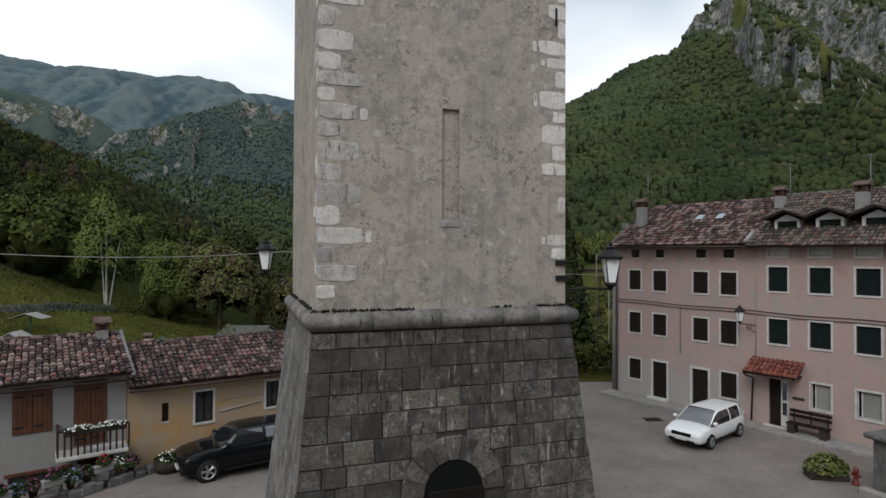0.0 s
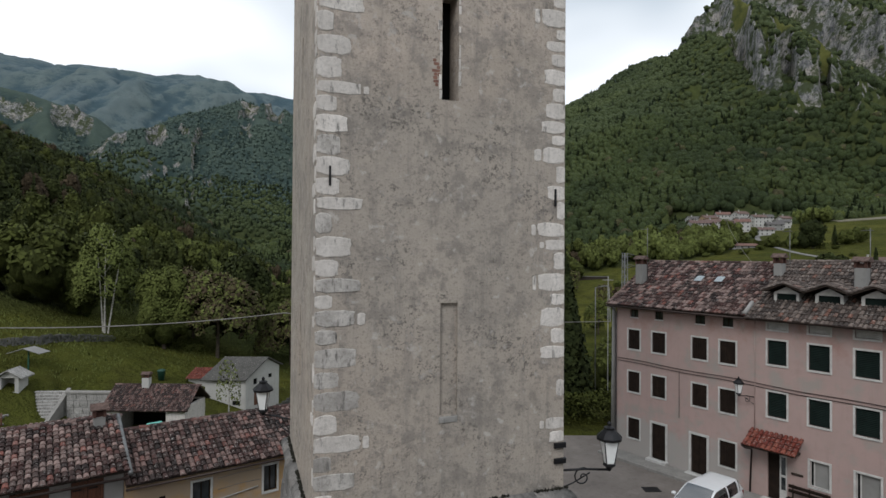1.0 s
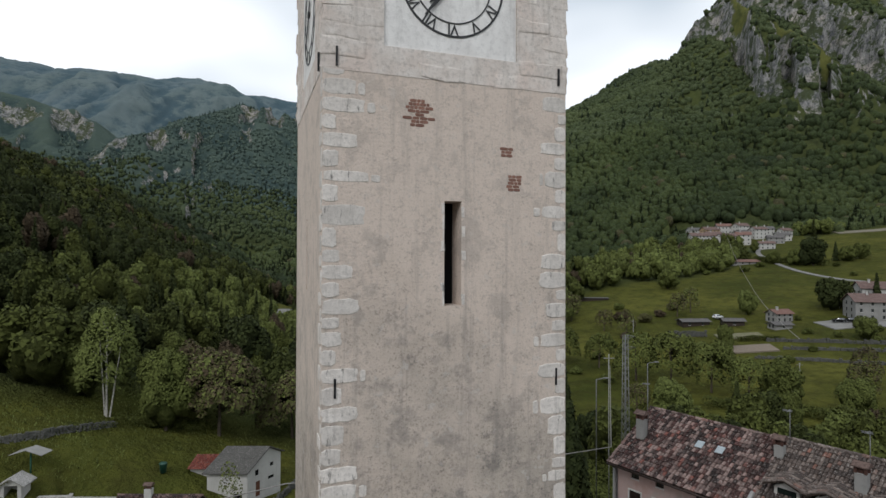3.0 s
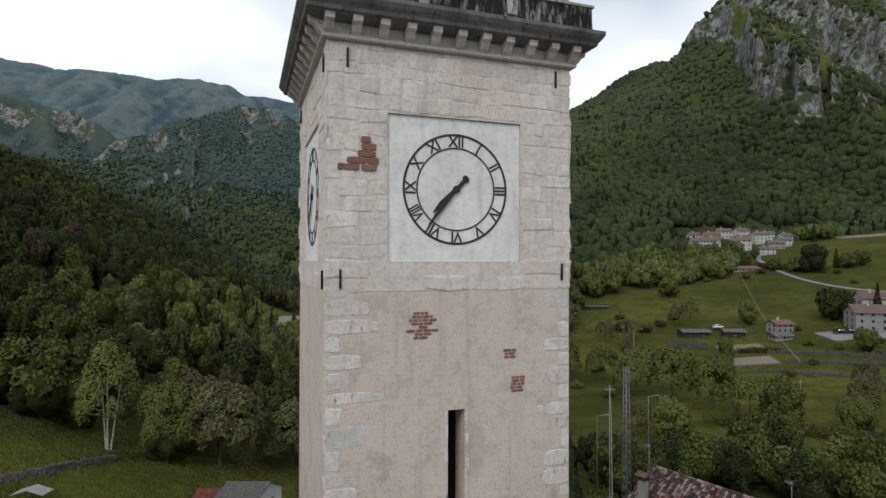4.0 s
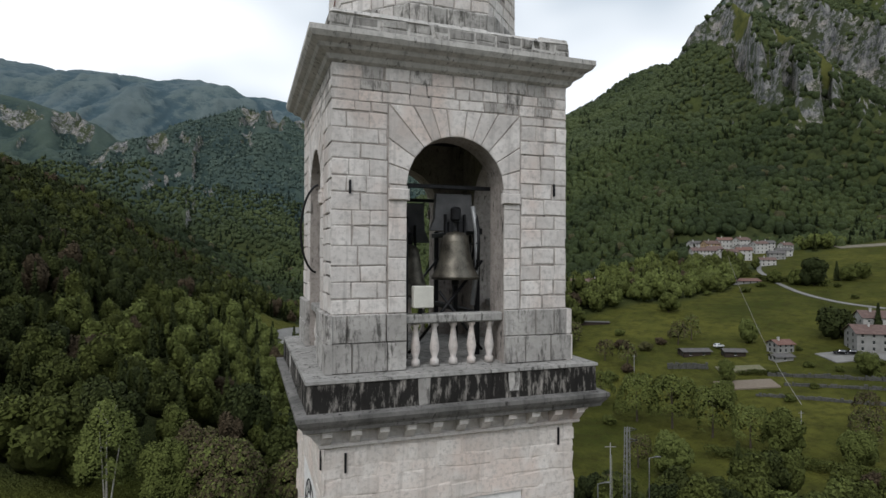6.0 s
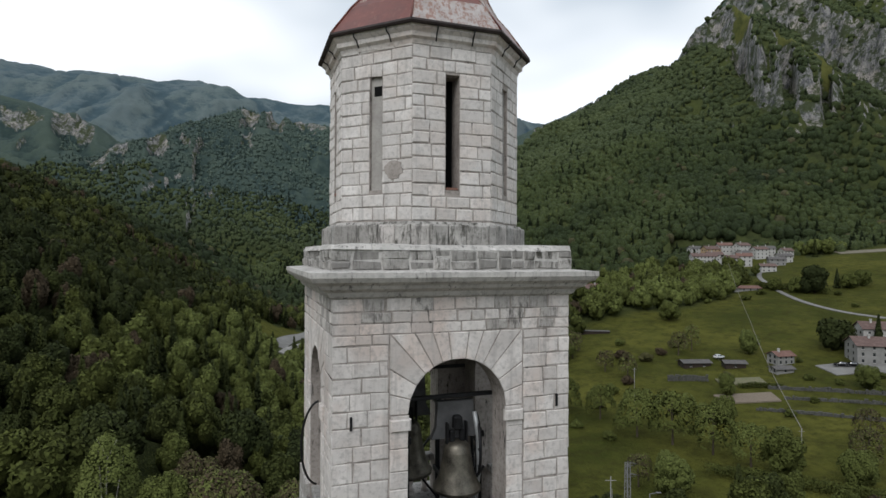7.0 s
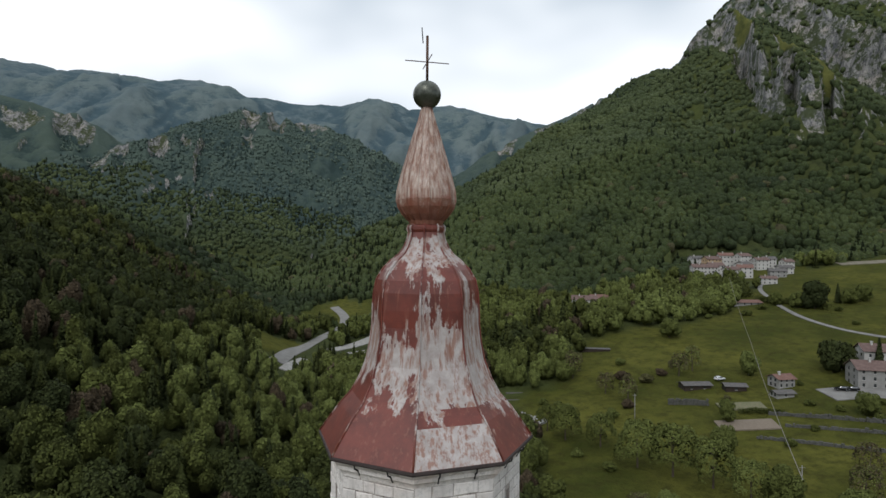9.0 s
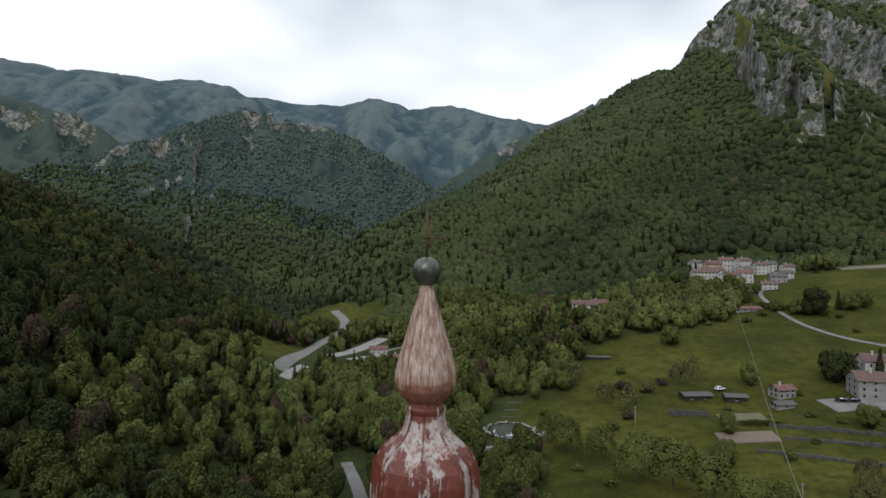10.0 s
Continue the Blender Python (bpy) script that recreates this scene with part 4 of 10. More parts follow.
def build_clock(k):
    """Dial with two rings, numerals and two pointers on face k."""
    rot = Matrix.Rotation(-math.pi / 2 * k, 4, "Z")
    clock = thing("tower_clock", "white plaster clock dial with black Roman numerals and pointers", "clock")
    bm = bmesh.new()
    add_box(bm, -1.325, 1.325, -H1 + 0.040, -H1 + 0.085, 25.525, 28.215, 0.004, rot)
    part("panel", bm, M_WHITEP, clock, "square white plaster panel")
    yy, cz = -H1 + 0.034, 26.89
    for r0, r1, nm in ((1.005, 1.045, "outer_ring"), (0.762, 0.788, "inner_ring")):
        bm = bmesh.new()
        rings = []
        for r in (r0, r1):
            rings.append([[bm.verts.new(rot @ Vector((r * math.sin(2 * math.pi * i / 72), y, cz + r * math.cos(2 * math.pi * i / 72)))) for i in range(72)] for y in (yy + 0.007, yy - 0.006)])
        for i in range(72):
            j = (i + 1) % 72
            bm.faces.new((rings[0][1][i], rings[0][1][j], rings[1][1][j], rings[1][1][i]))
            bm.faces.new((rings[0][0][i], rings[0][0][j], rings[0][1][j], rings[0][1][i]))
            bm.faces.new((rings[1][0][i], rings[1][0][j], rings[1][1][j], rings[1][1][i]))
        bmesh.ops.recalc_face_normals(bm, faces=bm.faces)
        part(nm, bm, M_DIAL, clock)
    for i, nm in enumerate(("XII", "I", "II", "III", "IV", "V", "VI", "VII", "VIII", "IX", "X", "XI")):
        a = 2 * math.pi * i / 12
        cu = roman(nm)
        tmp = bpy.data.objects.new("numeral", cu)
        me = bpy.data.meshes.new_from_object(tmp)
        bpy.data.objects.remove(tmp)
        m = rot @ Matrix.Translation((0.885 * math.sin(a), yy - 0.002, cz + 0.885 * math.cos(a))) @ Matrix.Rotation(a, 4, "Y") @ Matrix.Rotation(math.pi / 2, 4, "X") @ Matrix.Diagonal((0.92 if len(nm) < 4 else 0.72, 1.0, 1, 1))
        me.transform(m)
        me.materials.clear()
        me.materials.append(M_DIAL)
        ob = new("numeral", me)
        ob.parent = clock
    # minute and hour pointers, both low on the seven o'clock side
    for nm, ang, ln, wd, yo in (("minute_pointer", 219, 0.88, 0.036, 0.03), ("hour_pointer", 226, 0.64, 0.058, 0.02)):
        bm = bmesh.new()
        pts = [(-0.03, -0.26), (0.03, -0.26), (wd * 0.7, 0.0), (wd, ln * 0.62), (0.012, ln), (-0.012, ln), (-wd, ln * 0.62), (-wd * 0.7, 0.0)]
        fr = [bm.verts.new((x, -0.006, z)) for x, z in pts]
        bk = [bm.verts.new((x, 0.006, z)) for x, z in pts]
        bm.faces.new(fr)
        bm.faces.new(bk[::-1])
        for i in range(8):
            bm.faces.new((fr[i], bk[i], bk[(i + 1) % 8], fr[(i + 1) % 8]))
        r_ = bmesh.ops.create_circle(bm, cap_ends=True, radius=0.06, segments=14, matrix=Matrix.Translation((0, -0.008, -0.27)) @ Matrix.Rotation(math.pi / 2, 4, "X"))
        bmesh.ops.transform(bm, matrix=rot @ Matrix.Translation((0.0, yy - yo, cz)) @ Matrix.Rotation(radians(ang), 4, "Y"), verts=bm.verts)
        bmesh.ops.recalc_face_normals(bm, faces=bm.faces)
        part(nm, bm, M_DIAL, clock)
    bm = bmesh.new()
    bmesh.ops.create_cone(bm, cap_ends=True, segments=16, radius1=0.07, radius2=0.07, depth=0.05, matrix=rot @ Matrix.Translation((0, yy - 0.02, cz)) @ Matrix.Rotation(math.pi / 2, 4, "X"))
    part("spindle", bm, M_DIAL, clock)


build_clock(0)
build_clock(1)

# -- main cornice with modillions
bm = bmesh.new()
square_rings(bm, [(2.50, 29.42), (2.53, 29.44), (2.53, 29.50), (2.48, 29.52), (2.50, 29.72)])
part("string_course", bm, M_LIME, tower)
bm = bmesh.new()
square_rings(bm, [(2.52, 29.70), (2.72, 29.76), (2.82, 29.80), (2.84, 29.86), (2.90, 29.93), (2.94, 30.00), (2.94, 30.07), (2.70, 30.10)])
cornice = part("cornice", bm, M_CORNICE, tower, "projecting dirty grey stone cornice")
for k in range(4):
    for i in range(11):
        a = -2.42 + 4.84 * i / 10
        bm = bmesh.new()
        pts = [(2.47, 29.50), (2.54, 29.50), (2.60, 29.55), (2.66, 29.64), (2.74, 29.68), (2.76, 29.775), (2.47, 29.775)]
        l_ = [bm.verts.new(on_face(k, a - 0.085, d, z)) for d, z in pts]
        r_ = [bm.verts.new(on_face(k, a + 0.085, d, z)) for d, z in pts]
        bm.faces.new(l_)
        bm.faces.new(r_[::-1])
        for q in range(7):
            bm.faces.new((l_[q], r_[q], r_[(q + 1) % 7], l_[(q + 1) % 7]))
        bmesh.ops.recalc_face_normals(bm, faces=bm.faces)
        part("modillion", bm, M_LIME, cornice)
bm = bmesh.new()
square_rings(bm, [(2.72, 30.06), (2.76, 30.09), (2.74, 30.52), (2.30, 30.53)])
part("parapet_base", bm, M_SOOT, tower, "parapet course blackened by lichen")
for k in range(4):
    runs = split_run(-2.74, -0.87, 0.45, 1.0, rnd) + [(-0.87, -0.64)] + split_run(-0.64, 0.88, 0.45, 0.9, rnd) + [(0.88, 1.12)] + split_run(1.12, 2.74, 0.45, 1.0, rnd)
    for a0, a1 in runs:
        bare = a1 - a0 < 0.25
        face_block("parapet_stone", k, a0 + 0.004, a1 - 0.004, 30.085, 30.575 + rnd.uniform(-0.03, 0.02), 2.735, 2.735, M_PEDESTAL if bare else M_SOOT, tower, rnd.uniform(0.02, 0.045), 0.03, 0.018)
bm = bmesh.new()
square_rings(bm, [(2.50, 30.545), (2.76, 30.56), (2.785, 30.575), (2.775, 30.625), (2.30, 30.64)])
part("parapet_coping", bm, M_GREYSTONE, tower, "thin grey stone coping with pale edge")

# -- belfry: four piers, arches, ashlar facing
HB, TB = 2.32, 0.62
OW, SPRING, BZ0, BZ1 = 0.97, 33.95, 30.62, 36.10


def arch_wall(bm, k, half, z0, z1, ow, spring, thick, wide):
    """A wall with a round-arched opening from z0 upwards."""
    seg = 20
    arc = [(ow * math.cos(math.pi - math.pi * i / seg), spring + ow * math.sin(math.pi * i / seg)) for i in range(seg + 1)]
    for o, flip in ((half, False), (half - thick, True)):
        L0, L1 = bm.verts.new(on_face(k, -wide, o, z0)), bm.verts.new(on_face(k, -wide, o, z1))
        R0, R1 = bm.verts.new(on_face(k, wide, o, z0)), bm.verts.new(on_face(k, wide, o, z1))
        J0, J1 = bm.verts.new(on_face(k, -ow, o, z0)), bm.verts.new(on_face(k, ow, o, z0))
        av = [bm.verts.new(on_face(k, a, o, z)) for a, z in arc]
        tv = [bm.verts.new(on_face(k, a, o, z1)) for a, z in arc]
        fs = [(L0, J0, av[0], tv[0], L1), (J1, R0, R1, tv[-1], av[-1])]
        for i in range(seg):
            fs.append((av[i], av[i + 1], tv[i + 1], tv[i]))
        for f_ in fs:
            bm.faces.new(f_[::-1] if flip else f_)
        if not flip:
            keep = [J0, *av, J1]
        else:
            back = [J0, *av, J1]
    for i in range(len(keep) - 1):
        bm.faces.new((keep[i + 1], keep[i], back[i], back[i + 1]))


for k in (1, 2, 3, 0):
    bm = bmesh.new()
    arch_wall(bm, k, HB, BZ0, BZ1, OW, SPRING, TB, HB if k % 2 == 0 else HB - TB)
    bmesh.ops.recalc_face_normals(bm, faces=bm.faces)
    belfry = part("belfry_wall", bm, M_JOINT, tower, "belfry wall of pale squared limestone with a round arch")
box_part("belfry_floor", -2.2, 2.2, -2.2, 2.2, 30.5, 30.66, M_GREYSTONE, belfry, bev=0)
# ceiling coloured black for the shade under it
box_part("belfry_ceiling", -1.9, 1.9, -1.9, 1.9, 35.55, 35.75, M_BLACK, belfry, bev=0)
rest = ([], [])
PW, PT = OW + 0.345, SPRING + OW + 0.50
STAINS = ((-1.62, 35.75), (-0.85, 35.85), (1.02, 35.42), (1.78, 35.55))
for k in range(4):
    z = 31.66
    while z < BZ1 - 0.04:
        low = z < PT - 0.05
        hh = min(rnd.uniform(0.25, 0.36) if low else rnd.uniform(0.19, 0.26), (PT if low else BZ1) - z)
        if 0 < (PT if low else BZ1) - z - hh < 0.16:
            hh = (PT if low else BZ1) - z
        for r0, r1 in ([(-HB - 0.02, -PW - 0.012), (PW + 0.012, HB + 0.02)] if low else [(-HB - 0.02, HB + 0.02)]):
            for a0, a1 in split_run(r0, r1, 0.26, 0.56, rnd):
                g, e = rnd.uniform(0.006, 0.020), rnd.uniform(0.006, 0.018)
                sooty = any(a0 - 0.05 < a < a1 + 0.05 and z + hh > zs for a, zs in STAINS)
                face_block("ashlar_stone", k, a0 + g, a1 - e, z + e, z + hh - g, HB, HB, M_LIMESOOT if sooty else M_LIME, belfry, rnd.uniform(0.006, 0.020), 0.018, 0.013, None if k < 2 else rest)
        z += hh
    # jamb stones either side of the opening, imposts, and long voussoirs cut to a square panel
    for s in (-1, 1):
        z = 31.66
        while z < SPRING - 0.28:
            hh = min(rnd.uniform(0.24, 0.44), SPRING - 0.26 - z)
            a0, a1 = (OW, PW - 0.012) if s > 0 else (-PW + 0.012, -OW)
            face_block("jamb_block", k, a0, a1, z + 0.006, z + hh - 0.006, HB, HB, M_LIME, belfry, 0.024, 0.012, 0.004, None if k < 2 else rest)
            z += hh
        a0, a1 = (OW - 0.05, PW) if s > 0 else (-PW, -OW + 0.05)
        face_block("impost", k, a0, a1, SPRING - 0.26, SPRING - 0.05, HB, HB, M_LIME, belfry, 0.07, 0.03, 0.004, None if k < 2 else rest)
        face_block("impost", k, a0 + 0.03, a1 - 0.03, SPRING - 0.05, SPRING + 0.01, HB, HB, M_LIME, belfry, 0.05, 0.02, 0.004, None if k < 2 else rest)
    turn = math.degrees(math.atan2(PT - SPRING, PW - 0.012))
    cuts = [1, 17, 33, turn, 60, 71, 82]
    cuts += [180 - c for c in reversed(cuts)]
    for c0, c1 in zip(cuts, cuts[1:]):
        t0, t1 = radians(c0 + 0.45), radians(c1 - 0.45)
        far = lambda t: min((PW - 0.012) / max(abs(math.cos(t)), 1e-6), (PT - SPRING - 0.012) / max(math.sin(t), 1e-6))
        q = [on_face(k, r * math.cos(t), HB, SPRING + r * math.sin(t)) for r, t in ((OW, t0), (far(t0), t0), (far(t1), t1), (OW, t1))]
        vs, fs = block("voussoir", q, Vector(on_face(k, 0, 1, 0)) * rnd.uniform(0.014, 0.026), M_LIME, belfry, 0.012)
        if k < 2:
            mesh_ob("voussoir", vs, fs, M_LIME, belfry)
        else:
            b0 = len(rest[0])
            rest[0].extend(vs)
            rest[1].extend([tuple(i_ + b0 for i_ in f_) for f_ in fs])
    # pedestals below the piers
    for s in (-1, 1):
        for z0_, z1_, pr in ((30.64, 31.16, 0.10), (31.16, 31.66, 0.095)):
            r0, r1 = (OW + 0.0, HB + 0.10) if s > 0 else (-HB - 0.10, -OW)
            for a0, a1 in split_run(r0, r1, 0.34, 0.70, rnd):
                face_block("pedestal_stone", k, a0 + 0.004, a1 - 0.004, z0_ + 0.004, z1_ - 0.004, HB, HB, M_PEDESTAL, belfry, pr, 0.014, 0.004, None if k < 2 else rest)
joined("ashlar_facing", rest, M_LIME, belfry)
for a, z in ((-2.0, 33.9), (2.05, 34.0)):
    face_block("anchor_bar", 0, a - 0.02, a + 0.02, z - 0.12, z + 0.12, HB + 0.02, HB + 0.02, M_IRON, belfry, 0.03, 0.005, 0)

for k in range(4):
    rail = thing("balustrade", "weathered stone balustrade in the belfry opening", "balustrade", "belfry balustrades")
    rot = Matrix.Rotation(-math.pi / 2 * k, 4, "Z")
    bm = bmesh.new()
    add_box(bm, -OW, OW, -2.30, -2.02, 31.45, 31.62, 0.025, rot)
    part("rail", bm, M_GREYSTONE, rail)
    for i in range(5):
        a = -0.74 + 0.37 * i
        bm = bmesh.new()
        c_ = rot @ Vector((a, -2.16, 0))
        lathe(bm, [(0.085, 30.66), (0.085, 30.76), (0.05, 30.80), (0.085, 30.93), (0.095, 31.0), (0.06, 31.22), (0.045, 31.36), (0.075, 31.40), (0.075, 31.46)], 10, (c_.x, c_.y))
        part("baluster", bm, M_LIME, rail, smooth=True)


M_HEAD = mat_simple("grey_painted_steel", (0.080, 0.080, 0.083), 0.3, 4, 0.65)


def build_bell(x, y, zm, r, label):
    bell = thing("bell", label, "bell")
    bm = bmesh.new()
    prof = [(r * 0.92, zm + 0.02), (r, zm), (r * 0.97, zm + 0.07), (r * 0.80, zm + r * 0.45), (r * 0.66, zm + r * 0.95), (r * 0.58, zm + r * 1.5), (r * 0.53, zm + r * 1.75), (r * 0.40, zm + r * 1.92), (0.05, zm + r * 1.98)]
    lathe(bm, prof, 28, (x, y))
    part("bell_body", bm, M_BRONZE, bell, "bronze bell with green patina", smooth=True)
    for rr_, zz in ((0.99, 0.10), (0.64, 1.05), (0.57, 1.55)):
        bm = bmesh.new()
        lathe(bm, [(r * rr_ * 0.98, zm + r * zz - 0.015), (r * rr_ * 1.02, zm + r * zz), (r * rr_ * 0.98, zm + r * zz + 0.015)], 28, (x, y))
        part("bell_band", bm, M_BRONZE, bell, smooth=True)
    bm = bmesh.new()
    bmesh.ops.create_uvsphere(bm, u_segments=12, v_segments=8, radius=r * 0.16, matrix=Matrix.Translation((x, y, zm - 0.06)))
    part("clapper", bm, M_IRON, bell, smooth=True)
    bm = bmesh.new()
    for s in (-1, 1):
        add_box(bm, x + s * r * 0.22 - 0.05, x + s * r * 0.22 + 0.05, y - 0.05, y + 0.05, zm + r * 1.9, zm + r * 2.4, 0.02)
        add_box(bm, x + s * r * 0.42 - 0.02, x + s * r * 0.42 + 0.02, y - 0.03, y + 0.08, zm + r * 1.6, zm + r * 2.7, 0.01)
    add_box(bm, x - 0.09, x + 0.09, y - 0.10, y + 0.08, zm + r * 2.4, zm + r * 3.0, 0.04)
    part("crown", bm, M_IRON, bell)
    bm = bmesh.new()
    pts = [(-r * 1.05, 2.02), (r * 1.05, 2.02), (r * 0.84, 2.5), (r * 0.78, 3.55), (-r * 0.78, 3.55), (-r * 0.84, 2.5)]
    fr = [bm.verts.new((x + a, y + 0.08, zm + r * b)) for a, b in pts]
    bk = [bm.verts.new((x + a, y + 0.22, zm + r * b)) for a, b in pts]
    bm.faces.new(fr)
    bm.faces.new(bk[::-1])
    for i in range(6):
        bm.faces.new((fr[i], fr[(i + 1) % 6], bk[(i + 1) % 6], bk[i]))
    bmesh.ops.recalc_face_normals(bm, faces=bm.faces)
    part("headstock", bm, M_HEAD, bell, "grey steel headstock")
    return bell


build_bell(0.24, -1.62, 32.23, 0.48, "bronze bell hung in the belfry opening")
build_bell(-0.15, 0.75, 31.75, 0.62, "large dark bell hung behind the first bell")
frame_ = thing("belfry_scaffold", "black steel bell frame with ringing wheel inside the belfry", "bell frame")
for x, y in ((-0.72, -1.35), (0.82, -1.35), (-0.72, 1.3), (0.82, 1.3), (0.62, -0.6), (-0.62, -0.2)):
    box_part("upright", x - 0.05, x + 0.05, y - 0.05, y + 0.05, 30.66, 33.3, M_IRON, frame_, bev=0.01)
for z in (31.5, 33.2):
    for x in (-0.72, 0.82):
        box_part("beam", x - 0.06, x + 0.06, -1.5, 1.5, z - 0.06, z + 0.06, M_IRON, frame_, bev=0.01)
for y in (-1.62, 1.2):
    box_part("beam", -1.5, 1.5, y - 0.04, y + 0.04, 34.02, 34.10, M_IRON, frame_, bev=0.01)
    tube("brace", [(-0.72, y, 30.8), (0.82, y, 32.6)], 0.03, M_IRON, frame_)
    tube("brace", [(0.82, y, 30.8), (-0.1, y, 32.0)], 0.03, M_IRON, frame_)
wheel = lambda r, t: (0.80 + 0.16 * math.cos(t) * r, -1.25 + 0.62 * math.cos(t) * r, 32.95 + 0.62 * math.sin(t) * r)
tube("ringing_wheel", [wheel(1, t) for t in np.linspace(0, 2 * math.pi, 25)], 0.032, M_IRON, frame_)
for i in range(4):
    tube("wheel_spoke", [wheel(-0.97, i * math.pi / 4), wheel(0.97, i * math.pi / 4)], 0.018, M_IRON, frame_)
tube("wheel_guard", [(0.66, -1.5, 31.7), (0.74, -1.55, 32.5), (0.70, -1.6, 33.2), (0.62, -1.6, 33.7)], 0.05, mat_simple("pale_steel", (0.35, 0.36, 0.37), 0.2, 5, 0.5, 0.4), frame_)
junction = thing("junction_box", "white electrical junction box fixed behind the balustrade", "junction box")
box_part("box_body", -0.83, -0.45, -2.36, -2.18, 31.74, 32.14, mat_simple("white_plastic", (0.62, 0.60, 0.54), 0.08, 4, 0.5), junction, bev=0.015)
box_part("bracket", -0.68, -0.62, -2.2, -2.12, 31.62, 31.9, M_IRON, junction, bev=0)
# ring of a side bell's wheel and a cable loop at the left-hand opening
tube("cable_loop", [on_face(1, 1.0 - 0.15 * math.cos(t), HB + 0.05 + 0.34 * math.sin(t), 33.2 - 0.85 * math.cos(t)) for t in np.linspace(0.1, math.pi - 0.1, 18)], 0.022, M_IRON, belfry, "black cable loop")

# -- upper cornice, attic step, octagonal drum
bm = bmesh.new()
square_rings(bm, [(2.34, 36.06), (2.40, 36.10), (2.44, 36.18), (2.56, 36.24), (2.60, 36.30), (2.70, 36.36), (2.754, 36.44), (2.754, 36.53), (2.40, 36.56)])
upper = part("upper_cornice", bm, M_UPPER, tower, "grey stone upper cornice slab")
bm = bmesh.new()
square_rings(bm, [(2.36, 36.5), (2.36, 36.93), (2.28, 37.0), (2.0, 37.04)])
part("attic_step", bm, M_UPPER, upper)
for k in range(4):
    for a0, a1 in split_run(-2.38, 2.38, 0.22, 0.55, rnd):
        zc = rnd.uniform(36.70, 36.80)
        for z0_, z1_ in ((36.57, zc), (zc, 36.92)):
            face_block("attic_stone", k, a0 + 0.014, a1 - 0.014, z0_ + 0.01, z1_ - 0.01, 2.35, 2.35, M_PATCHY, upper, rnd.uniform(0.01, 0.05), 0.035, 0.022)
    for a0, a1 in split_run(-2.37, 2.37, 0.5, 1.2, rnd):
        face_block("attic_cap", k, a0 + 0.004, a1 - 0.004, 36.915, 37.0 + rnd.uniform(-0.02, 0.02), 2.32, 2.26, M_UPPER, upper, rnd.uniform(0.06, 0.09), 0.03, 0.012)

T8 = math.pi / 8
RD = 2.10


def octagon(bm, prof):
    return lathe(bm, prof, 8, (0, 0), T8)


AP = RD * math.cos(T8)
HW = RD * math.sin(T8)


def on_oct(k, a, out, z):
    """A point of drum face k (0 front, then towards the left-hand faces)."""
    t = -math.pi / 2 - k * math.pi / 4
    return (out * math.cos(t) - a * math.sin(t), out * math.sin(t) + a * math.cos(t), z)


bm = bmesh.new()
octagon(bm, [(2.24, 36.98), (2.24, 37.38), (2.18, 37.46), (2.05, 37.48)])
base = part("drum_base", bm, M_PATCHY, tower, "octagonal base course of pale and black-streaked stones")
AB = 2.24 * math.cos(T8)
for k in range(8):
    for a0, a1 in split_run(-2.26 * math.sin(T8), 2.26 * math.sin(T8), 0.22, 0.55, rnd):
        q = [on_oct(k, a, AB, z) for a, z in ((a0 + 0.006, 37.0), (a1 - 0.006, 37.0), (a1 - 0.008, 37.41), (a0 + 0.008, 37.41))]
        vs, fs = block("base_stone", q, Vector(on_oct(k, 0, 1, 0)) * rnd.uniform(0.03, 0.055), M_PATCHY, base, 0.03)
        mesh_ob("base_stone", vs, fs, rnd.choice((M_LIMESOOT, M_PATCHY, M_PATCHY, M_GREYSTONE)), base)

# the drum's wall, with a slit through each face, blind on two of them
SW, SZ0, SZ1, DZ0, DZ1 = 0.14, 38.08, 40.30, 37.40, 40.90
M_SLIT = mat_stone("grey_slit_plaster", (0.44, 0.42, 0.39), (0.35, 0.33, 0.31), each=0, scale=3.0)
bm = bmesh.new()
for k in range(8):
    deep = AP - (0.07 if k in (1, 7) else 0.42)
    ring = lambda o, pts: [bm.verts.new(on_oct(k, a, o, z)) for a, z in pts]
    hole = ((-SW, SZ0), (SW, SZ0), (SW, SZ1), (-SW, SZ1))
    o_, h_, d_ = ring(AP, ((-HW, DZ0), (HW, DZ0), (HW, DZ1), (-HW, DZ1))), ring(AP, hole), ring(deep, hole)
    for i in range(4):
        i2 = (i + 1) % 4
        bm.faces.new((o_[i], o_[i2], h_[i2], h_[i]))
        bm.faces.new((h_[i], h_[i2], d_[i2], d_[i]))
bmesh.ops.remove_doubles(bm, verts=bm.verts, dist=0.0005)
drum = part("drum", bm, M_JOINT, tower, "octagonal drum of pale squared limestone with slit windows")

